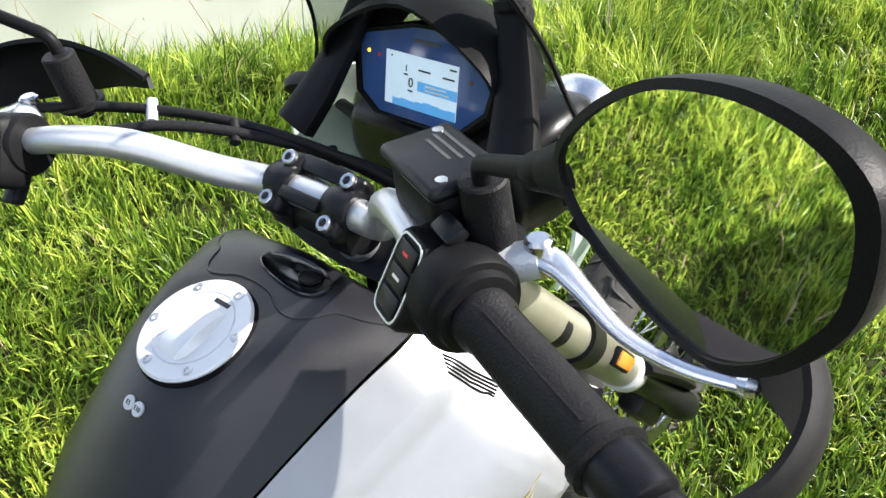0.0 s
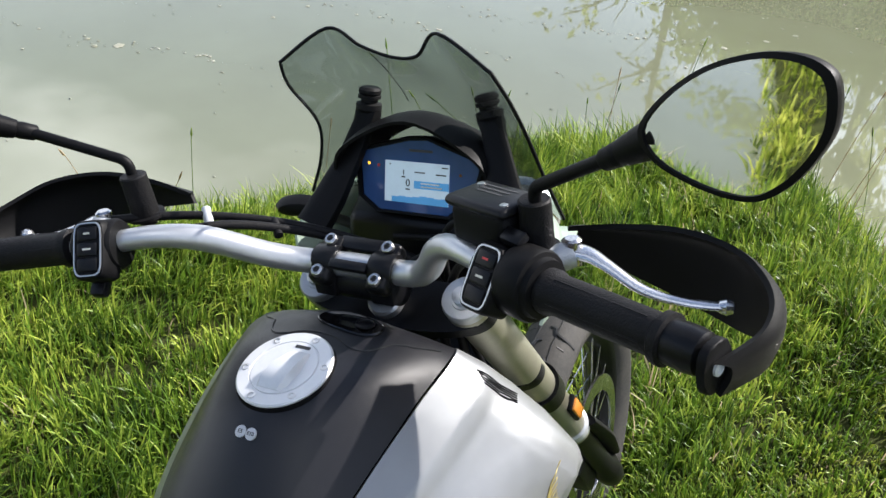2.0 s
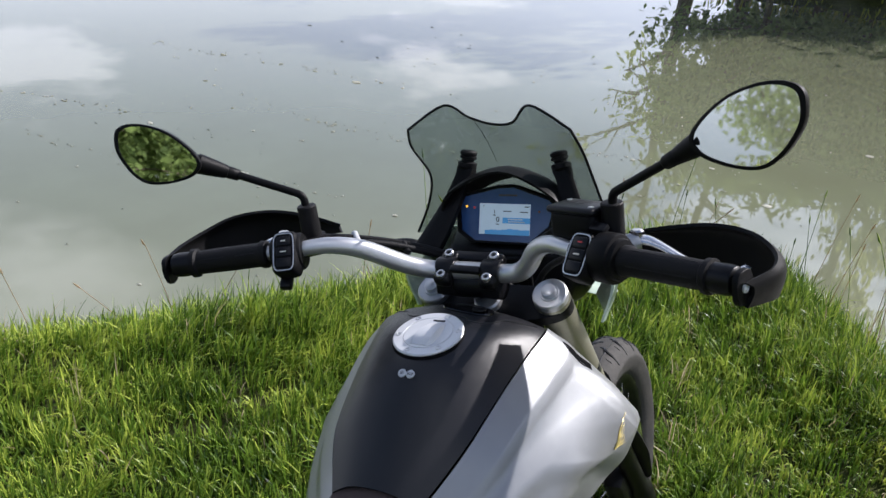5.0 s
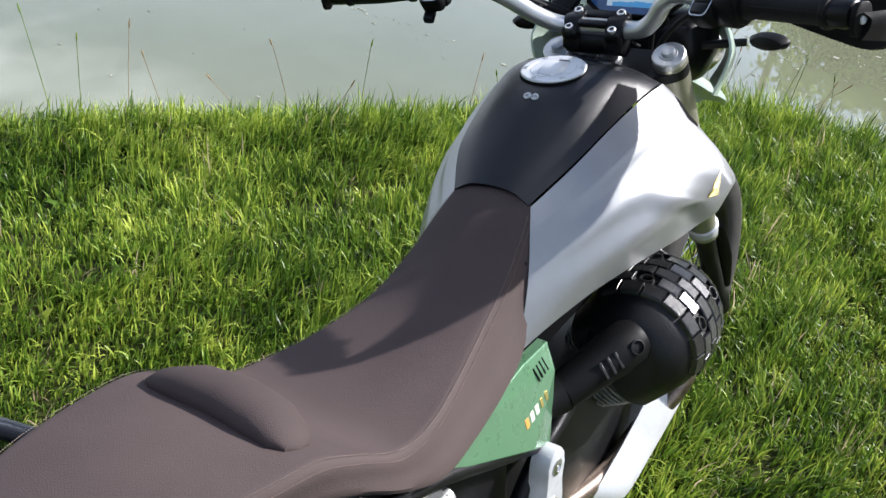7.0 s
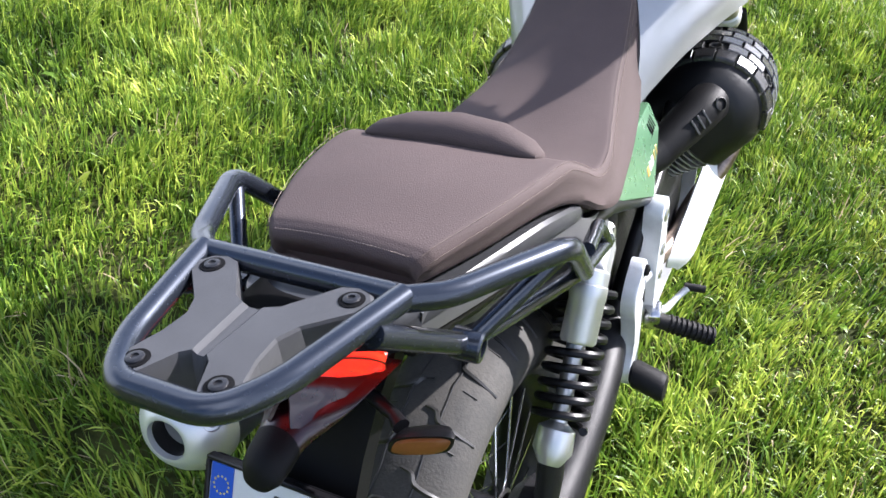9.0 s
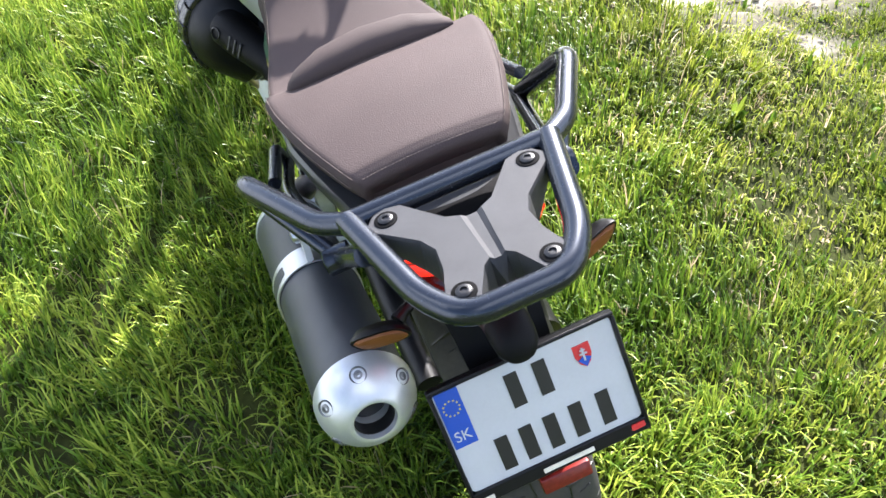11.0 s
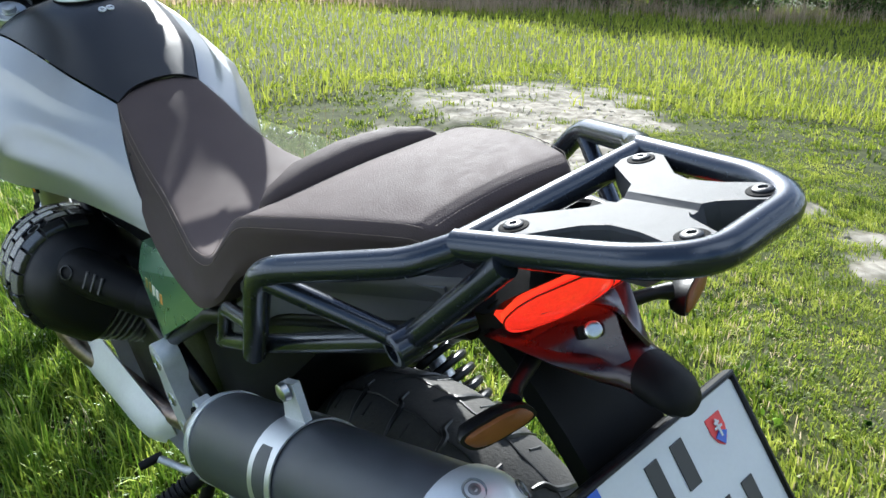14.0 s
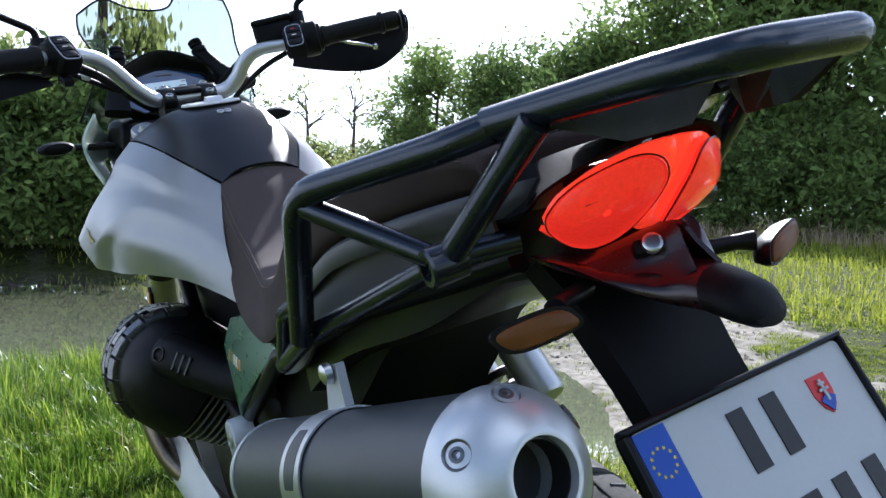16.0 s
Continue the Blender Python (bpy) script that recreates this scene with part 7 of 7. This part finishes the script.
def blades(name, x, y, z, h, w, mat, lean=0.5, rng=None, face=None):
    """Arching tapered blades: two quads and a tip each; face is the way the tips turn over."""
    n = len(x)
    if face is None:
        b = rng.uniform(0, 2 * np.pi, n)
    else:
        b = face
    a = b - np.pi / 2 + rng.normal(0, 0.7, n)
    th = np.clip(np.abs(rng.normal(lean * 0.7, lean * 0.6, n)), 0.05, 2.6)          # how far the tip turns over
    dx, dy = np.cos(b), np.sin(b)
    wx, wy = np.cos(a) * w / 2, np.sin(a) * w / 2
    co = np.empty((n, 7, 3))
    for k, (t, ww) in enumerate(((0, 0.8), (0, -0.8), (0.4, 1), (0.4, -1), (0.75, 0.7), (0.75, -0.7), (1, 0))):
        f = th * t
        out = h * (1 - np.cos(f)) / th
        up = h * np.sin(f) / th
        co[:, k, 0] = x + dx * out + wx * ww
        co[:, k, 1] = y + dy * out + wy * ww
        co[:, k, 2] = z - 0.008 * (t == 0) + up
    i = np.arange(n)[:, None] * 7
    me = mesh_from(name, co.reshape(-1, 3), [np.concatenate([i + np.array([[0, 1, 3, 2]]), i + np.array([[2, 3, 5, 4]])]), i + np.array([[4, 5, 6]])], mat)
    return me


def scatter(rng, n, x0, x1, y0, y1):
    return rng.uniform(x0, x1, n), rng.uniform(y0, y1, n)


def lush(x, y):
    """How tall the sward stands: tall by the bank, short round the machine and on the track side."""
    d = shore(x, y)
    bank = np.exp(-np.clip(d, 0, 9) / 0.55) * (x < 1.35)
    return 0.60 + 0.9 * bank + 0.28 * wave(x, y, 1.7, 0.2) + 0.20 * wave(x, y, 4.1, 1.1) - 0.28 * np.clip((x - 0.2) / 1.0, 0, 1)


def field(name, tufts, each, area, hgt, wid, seed, label, mat=None, spread=0.026, hole=None, lean=1.6):
    """Tufts of blades that share a height and a lean and open outwards, of very different sizes."""
    rng = np.random.default_rng(seed)
    cx, cy = scatter(rng, tufts, *area)
    size = np.clip(rng.gamma(3.0, 0.33, tufts), 0.25, 2.4)
    own_h = rng.uniform(0.55, 1.25, tufts) * (0.75 + 0.25 * np.minimum(size, 1.6))
    own_d = rng.uniform(0, 2 * np.pi, tufts)
    cnt = np.maximum(2, (each * size * rng.uniform(0.6, 1.4, tufts))).astype(int)
    k = np.repeat(np.arange(tufts), cnt)
    n = len(k)
    ang = rng.uniform(0, 2 * np.pi, n)
    rad = np.abs(rng.normal(0, 1, n)) * spread * np.sqrt(size[k])
    x, y = cx[k] + rad * np.cos(ang), cy[k] + rad * np.sin(ang)
    rim = np.minimum(np.minimum(x - area[0], area[1] - x), np.minimum(y - area[2], area[3] - y))
    ok = (shore(x, y) > -0.10) & (rng.random(n) > np.clip(bare_soil(x, y) * 1.3 - 0.12, 0, 0.985)) & (rng.random(n) < rim / 0.7 + 0.1)
    if hole:
        deep = np.minimum(np.minimum(x - hole[0], hole[1] - x), np.minimum(y - hole[2], hole[3] - y))
        ok &= rng.random(n) > deep / 0.7 + 0.1
    x, y, k, ang, rad = x[ok], y[ok], k[ok], ang[ok], rad[ok]
    h = hgt * np.clip(lush(x, y), 0.22, 2.2) * own_h[k] * rng.uniform(0.55, 1.30, len(x))
    w = wid * rng.uniform(0.6, 1.4, len(x))
    own_d = own_d * 0.35 + 2.2 * wave(cx, cy, 3.1, 0.6) + 1.5
    out = np.arctan2(np.sin(ang) * 0.9 + 1.1 * np.sin(own_d[k]) + rng.normal(0, 0.5, len(x)), 0.9 * np.cos(ang) + 1.1 * np.cos(own_d[k]) + rng.normal(0, 0.5, len(x)))
    me = blades(name, x, y, ground_z(x, y), h, w, mat or GRASS, lean, rng, out)
    return tagged(new(name, me), label, "grass", kind="stuff")


NEAR = (-2.6, 0.95, -1.3, 3.9)
field("grass", 20500, 13, NEAR, 0.115, 0.0040, 1, "lush green meadow grass round the motorcycle")
MID = (0.15, 5.6, -1.6, 4.6)
field("grass", 27000, 11, MID, 0.080, 0.0044, 6, "short green grass on the track side", LAWN, 0.034, None, 2.0)
field("grass", 11000, 11, (-5, 8.5, -3.0, 8.0), 0.095, 0.0105, 2, "green meadow grass farther off", LAWN, 0.055, (-2.6, 5.6, -1.4, 4.0))
field("dry_grass", 1700, 3, (-3.0, 3, -1.3, 4), 0.13, 0.003, 3, "scattered dry straw-coloured stalks", STRAW)
field("dry_grass", 1700, 4, (0.15, 3.2, -1.3, 2.6), 0.060, 0.0034, 13, "short bleached straw in the trodden grass", STRAW, 0.03, None, 2.4)
field("broad_leaves", 700, 4, (-2.6, 2.6, -1.3, 3.6), 0.085, 0.016, 4, "low broad weed leaves among the grass", GRASS, 0.02)


def far_meadow():
    rng = np.random.default_rng(5)
    n = 130000
    r = 7 + 43 * rng.random(n) ** 1.35
    a = rng.uniform(-math.pi * 0.75, math.pi * 0.62, n)
    x, y = 1 + r * np.cos(a), -0.5 + r * np.sin(a)
    ok = (shore(x, y) > 0.05) & ((x > 5.5) | (y > 6.5) | (x < -4) | (y < -2.5)) & (rng.random(n) > bare_soil(x, y))
    x, y, r = x[ok], y[ok], r[ok]
    me = blades("meadow", x, y, ground_z(x, y), 0.115 * rng.uniform(0.5, 1.6, len(x)) * (1 + r / 32), 0.0042 + r * 0.0011, MEADOW, 1.5, rng)
    tagged(new("meadow", me), "wide green meadow reaching to the trees", "grass", kind="stuff")
    n = 19000
    a = rng.uniform(radians(-25), radians(80), n)
    r = (rng.uniform(24, 31, n) + 2.0 * np.sin(a * 9)) * (1 + 0.45 * np.clip((48 - np.degrees(a)) / 28, 0, 1))
    x, y = r * np.cos(a), r * np.sin(a)
    ok = (shore(x, y) > 0.2) & (wave(x, y, 0.55, 0.3) + 0.6 * wave(x, y, 1.7, 1.0) + rng.normal(0, 0.5, n) > -0.1)
    x, y = x[ok], y[ok]
    me = blades("reed_belt", x, y, ground_z(x, y), rng.uniform(0.45, 1.0, len(x)) * (1.05 + 0.35 * wave(x, y, 0.8, 0.5)), rng.uniform(0.010, 0.028, len(x)), REED, 0.9, rng)
    tagged(new("reed_belt", me), "belt of tall pinkish dry grass before the trees", "grass", kind="stuff")


far_meadow()


def reed_stalks():
    """Single flowering stalks on the bank."""
    rng = np.random.default_rng(8)
    spots = [(-1.75, 1.95), (-1.2, 2.6), (-0.5, 3.4), (-0.2, 3.55), (0.3, 3.55), (0.55, 3.45), (0.75, 3.05), (1.0, 2.7), (-2.3, 1.35), (-0.9, 3.0), (1.15, 2.3), (1.6, 2.3), (1.75, 2.9), (2.3, 4.3), (2.6, 4.8)]
    for sx, sy in spots:
        for k in range(4):
            bm = bmesh.new()
            x, y = sx + rng.normal(0, 0.10), sy + rng.normal(0, 0.10)
            z = float(ground_z(x, y))
            h = rng.uniform(0.30, 0.55)
            d = V(rng.normal(0, 0.09), rng.normal(0, 0.09), 0)
            pts = [V(x, y, z - 0.02), V(x, y, z + h * 0.5) + d * 0.4, V(x, y, z + h) + d]
            sweep(bm, spline(pts + [pts[-1] + d * 0.1 + V(0, 0, 0.03), pts[-1] + d * 0.2 + V(0, 0, 0.06)], 4), [0.0018, 0.0016, 0.0013, 0.0012, 0.0040, 0.0008], 5)
            tagged(part("grass_stalk", bm, STRAW if rng.random() < 0.4 else GRASS), "thin flowering grass stalk on the bank", "grass stalk", "bank stalks")


reed_stalks()


def tree_mesh(seed, h, crown_w, leaves, leaf, droop=0.0, base=0.18, limbs=30):
    """Trunk, limbs with twigs, and leaves gathered in clumps round the twigs."""
    rng = np.random.default_rng(seed)
    bm = bmesh.new()
    sweep(bm, spline([(0, 0, -0.3), (0.05 * h * 0.3, 0.02, h * 0.3), (0.02 * h, -0.02 * h, h * 0.62), (0, 0, h * 0.9)], 4), [0.024 * h, 0.018 * h, 0.011 * h, 0.004 * h], 8)
    tips = []
    for i in range(limbs):
        t = rng.uniform(base, 0.90)
        a = rng.uniform(0, 2 * math.pi)
        reach = crown_w * (0.50 + 0.55 * math.sin(math.pi * min(1, (t - base) / (1 - base) * 0.9 + 0.15))) * rng.uniform(0.55, 1.15)
        p0 = V(0.02 * h, 0, h * t)
        p1 = p0 + V(math.cos(a) * reach * 0.5, math.sin(a) * reach * 0.5, h * 0.06)
        p2 = p0 + V(math.cos(a) * reach, math.sin(a) * reach, h * (0.10 - droop * 0.10) * rng.uniform(0.3, 1.4))
        sweep(bm, spline([p0, p1, p2], 3), [0.008 * h, 0.0045 * h, 0.0015 * h], 5)
        for k in range(4):
            q = p1.lerp(p2, rng.uniform(-0.3, 1.0))
            e = q + V(*rng.normal(0, 1, 3)) * crown_w * 0.20 + V(0, 0, 0.04 * h)
            sweep(bm, [q, q.lerp(e, 0.5) + V(0, 0, 0.01 * h), e], [0.003 * h, 0.002 * h, 0.0008 * h], 4)
            tips.append(e)
        tips.append(p2)
    tips += [V(0, 0, h * 0.93), V(0.1, 0.1, h * 0.98), V(0, 0, h * 0.85)]
    tk = np.array([tuple(p) for p in tips])
    big = rng.gamma(2.0, 0.5, len(tk))
    who = rng.choice(len(tk), leaves, p=big / big.sum())
    sp = crown_w * 0.105 * (0.6 + 0.5 * big[who])[:, None]
    off = rng.normal(0, 1, (leaves, 3)) * sp * np.array([1.1, 1.1, 0.65])
    if droop:
        off[:, 2] -= np.abs(rng.exponential(droop * h * 0.10, leaves))
    c = tk[who] + off
    c[:, 2] = np.maximum(c[:, 2], h * 0.05)
    u = rng.normal(0, 1, (leaves, 3)); u /= np.linalg.norm(u, axis=1)[:, None]
    v = np.cross(u, rng.normal(0, 1, (leaves, 3))); v /= np.linalg.norm(v, axis=1)[:, None]
    if droop:
        u = u * 0.25; u[:, 2] -= 1.0
    s = (leaf * rng.uniform(0.5, 1.4, leaves))[:, None]
    co = np.stack([c - u * s, c + v * s * 0.42, c + u * s, c - v * s * 0.42], 1).reshape(-1, 3)
    f = np.arange(leaves * 4).reshape(-1, 4)
    return bm, co, f


def tree(name, label, seed, h, crown_w, leaves, leaf, mat, droop=0.0, base=0.18, limbs=30):
    bm, co, f = tree_mesh(seed, h, crown_w, leaves, leaf, droop, base, limbs)
    t = tagged(new(name), label, "tree", "trees round the pond")
    part("trunk", bm, WOOD, t, "")
    cr = new("crown", mesh_from("crown", co, [f], mat))
    cr.parent = t
    tagged(cr, "uneven leafy crown")
    return t


OAKS = [tree("tree", "dark green leafy tree at the meadow's edge", 11 + i, h, w, 11000, 0.16, LEAF, 0, 0.10) for i, (h, w) in enumerate(((9.0, 2.9), (11.0, 3.2), (8.0, 3.4)))]
BUSH = tree("bush", "dense green bush below the trees", 31, 4.2, 2.6, 9000, 0.13, LEAF, 0, 0.02)
PALEBUSH = tree("bush", "yellow-green bush below the trees, sunlight painted into its pale leaves", 33, 4.6, 2.5, 9000, 0.13, PALE, 0, 0.03)
PALEWILLOW = tree("willow", "pale green willow by the pond", 42, 7.5, 2.6, 8000, 0.14, WILLOW, 0.4, 0.12)
SLENDER = tree("tree", "slender pale yellow-green tree leaning over the water", 61, 5.6, 0.95, 5200, 0.075, PALE, 0.15, 0.12, 22)
SPARE = tree("dead_tree", "half-dead tree with bare branches and few leaves", 51, 9.5, 2.4, 420, 0.17, WILLOW, 0.0, 0.15, 16)
placed = {}


def plant(proto, x, y, turn, size=1.0):
    m = pose(x, y, float(ground_z(x, y)), 0, 0, turn) @ Matrix.Diagonal((size, size, size, 1))
    if proto.name not in placed:
        placed[proto.name] = 1
        proto.matrix_world = m
        return proto
    q = copy_thing(proto, pose(x, y, float(ground_z(x, y)), 0, 0, turn))
    q.scale = (size, size, size)
    return q


def back(az):
    """The meadow is deeper on the track side."""
    return 1 + 0.45 * min(1, max(0, (az - 42) / 28))


def polar(az, r):
    """Bearing in degrees to the right of straight ahead."""
    r *= back(az)
    return -0.6 + r * math.sin(radians(az)), -0.6 + r * math.cos(radians(az))


rng_t = random.Random(4)
for az, r, k, sz in ((27.5, 46, 2, 0.78), (30, 44, 0, 1.05), (33, 43, 2, 0.98), (36, 42, 1, 0.80), (39, 40, 0, 0.98), (42, 38, 2, 1.10), (45, 37, 1, 0.95), (48, 34, 1, 1.0), (51, 33, 0, 1.20), (54, 31, 1, 1.05), (57, 31, 2, 1.25), (61, 31, 1, 1.0), (65, 32, 0, 1.1), (70, 33, 2, 1.1), (76, 34, 1, 1.0), (84, 35, 0, 1.0), (95, 38, 1, 1.0), (110, 40, 2, 1.1), (125, 40, 0, 1.0)):
    plant(OAKS[k], *polar(az, r), rng_t.uniform(0, 360), sz * back(az) * rng_t.uniform(0.95, 1.05))
for az, r in ((24, 40), (27, 40), (31, 38), (35, 36), (39, 35), (44, 33), (48, 31), (52, 30), (56, 29), (60, 28.5), (65, 29), (71, 30), (78, 31)):
    plant(PALEBUSH if 22 < az < 37 else BUSH, *polar(az + rng_t.uniform(-1, 1), r), rng_t.uniform(0, 360), back(az) * rng_t.uniform(0.6, 0.9))
for az, r, sz in ((8.2, 16.8, 0.48), (22, 46, 0.62)):
    plant(PALEWILLOW, *polar(az, r), rng_t.uniform(0, 360), sz)
plant(SLENDER, *polar(6.6, 15.8), 40, 1.3)
plant(SLENDER, *polar(2.2, 16.4), 160, 0.66)
for az, r, sz in ((-0.8, 15.6, 0.50), (0.6, 16.4, 0.52), (2.0, 15.7, 0.46), (3.6, 16.0, 0.48), (5.2, 15.5, 0.50), (7.2, 15.6, 0.48), (9.4, 15.2, 0.42), (9.5, 30, 0.33), (12, 33, 0.30), (15, 36, 0.36), (18.5, 38, 0.30)):
    plant(BUSH, *polar(az, r), rng_t.uniform(0, 360), sz * 1.3)
for az, r, sz in ((-6.0, 17.0, 0.70), (-2.5, 16.2, 0.62), (17, 38, 0.70), (20.5, 40, 0.75), (24, 42, 0.80)):
    plant(SPARE, *polar(az, r), rng_t.uniform(0, 360), sz)
for az, r, sz in ((-146, 13.5, 0.80), (-154, 14.5, 0.72), (-161, 13.0, 0.78), (-168, 14.5, 0.70), (-176, 14, 0.75)):
    plant(BUSH, -0.6 + r * math.sin(radians(az)), -0.6 + r * math.cos(radians(az)), rng_t.uniform(0, 360), sz)
for x, y, k, sz in ((-16, -24, 1, 1.0), (-9, -27, 0, 1.1), (-23, -18, 2, 1.2), (-3, -30, 1, 1.0), (5, -30, 2, 1.1), (12, -26, 0, 1.1)):
    plant(OAKS[k], x, y, rng_t.uniform(0, 360), sz)


def clods():
    """Dried clods and pebbles on the bare sand by the inlet."""
    rng = np.random.default_rng(21)
    x, y = rng.uniform(1.6, 6.2, 26000), rng.uniform(1.1, 6.2, 26000)
    keep = (bare_soil(x, y) > 0.55) & (shore(x, y) > 0.04) & (rng.random(len(x)) < np.exp(-np.hypot(x - 1.9, y - 1.5) / 2.2))
    x, y = x[keep], y[keep]
    z = ground_z(x, y)
    r = np.clip(rng.gamma(1.6, 0.0050, len(x)), 0.003, 0.028)
    base = np.array([(math.cos(a), math.sin(a), 0.0) for a in np.linspace(0, 2 * math.pi, 6, endpoint=False)] + [(0.62 * math.cos(a), 0.62 * math.sin(a), 0.55) for a in np.linspace(0.4, 2 * math.pi + 0.4, 6, endpoint=False)] + [(0, 0, 0.75)])
    co = base[None] * r[:, None, None] * rng.uniform(0.65, 1.25, (len(x), 13, 1))
    co[:, :, 0] += x[:, None]; co[:, :, 1] += y[:, None]; co[:, :, 2] += z[:, None] - 0.001
    k = np.arange(6); n = (k + 1) % 6
    i = np.arange(len(x))[:, None, None] * 13
    quads = (np.stack([k, n, n + 6, k + 6], -1)[None] + i).reshape(-1, 4)
    tops = (np.stack([k + 6, n + 6, np.full(6, 12)], -1)[None] + i).reshape(-1, 3)
    me = mesh_from("clods", co.reshape(-1, 3), [quads, tops], material("dried_mud", (0.27, 0.245, 0.20), 0.95, 0, 0.3, 25, 0.6, 200, second=(0.19, 0.165, 0.13), spec=0.1))
    tagged(new("clods", me), "dried mud clods and pebbles on the sandy track", "clods", kind="stuff")


clods()


def flecks():
    """Small pale flecks and strands of weed floating on the pond."""
    rng = np.random.default_rng(77)
    lines = [(-3.2, 3.4, 0.15), (-2.6, 4.6, -0.1), (-4.2, 5.6, 0.1), (-1.0, 5.2, 0.2), (-5.0, 3.8, 0.1)]
    pts = [(rng.uniform(-5, 1.5), rng.uniform(1.2, 8), rng.gamma(2.0, 0.0042)) for _ in range(330)]
    for lx, ly, a in lines:
        for _ in range(70):
            t = rng.normal(0, 0.8)
            pts.append((lx + t, ly + a * t + rng.normal(0, 0.035) + 0.05 * math.sin(3 * t), rng.gamma(2.0, 0.0045)))
    bm = bmesh.new()
    for x, y, r in pts:
        if float(shore(x, y)) > -0.15:
            continue
        k = rng.integers(4, 7)
        a0 = rng.uniform(0, 6.3)
        e = rng.uniform(0.3, 1.0)
        ring = [bm.verts.new((x + r * math.cos(a0 + 6.283 * i / k) * rng.uniform(0.6, 1.2), y + e * r * math.sin(a0 + 6.283 * i / k), WATER_Z + 0.002 + 0.001 * rng.random())) for i in range(k)]
        top = bm.verts.new((x, y, WATER_Z + 0.006))
        for i in range(k):
            bm.faces.new((ring[i], ring[(i + 1) % k], top))
    tagged(part("floating_flecks", bm, material("pale_fluff", (0.34, 0.33, 0.27), 0.8, 0, 0.3, 3, second=(0.10, 0.11, 0.06)), None, "", False), "pale fluff and weed flecks floating on the pond", "floating flecks", kind="stuff")


flecks()
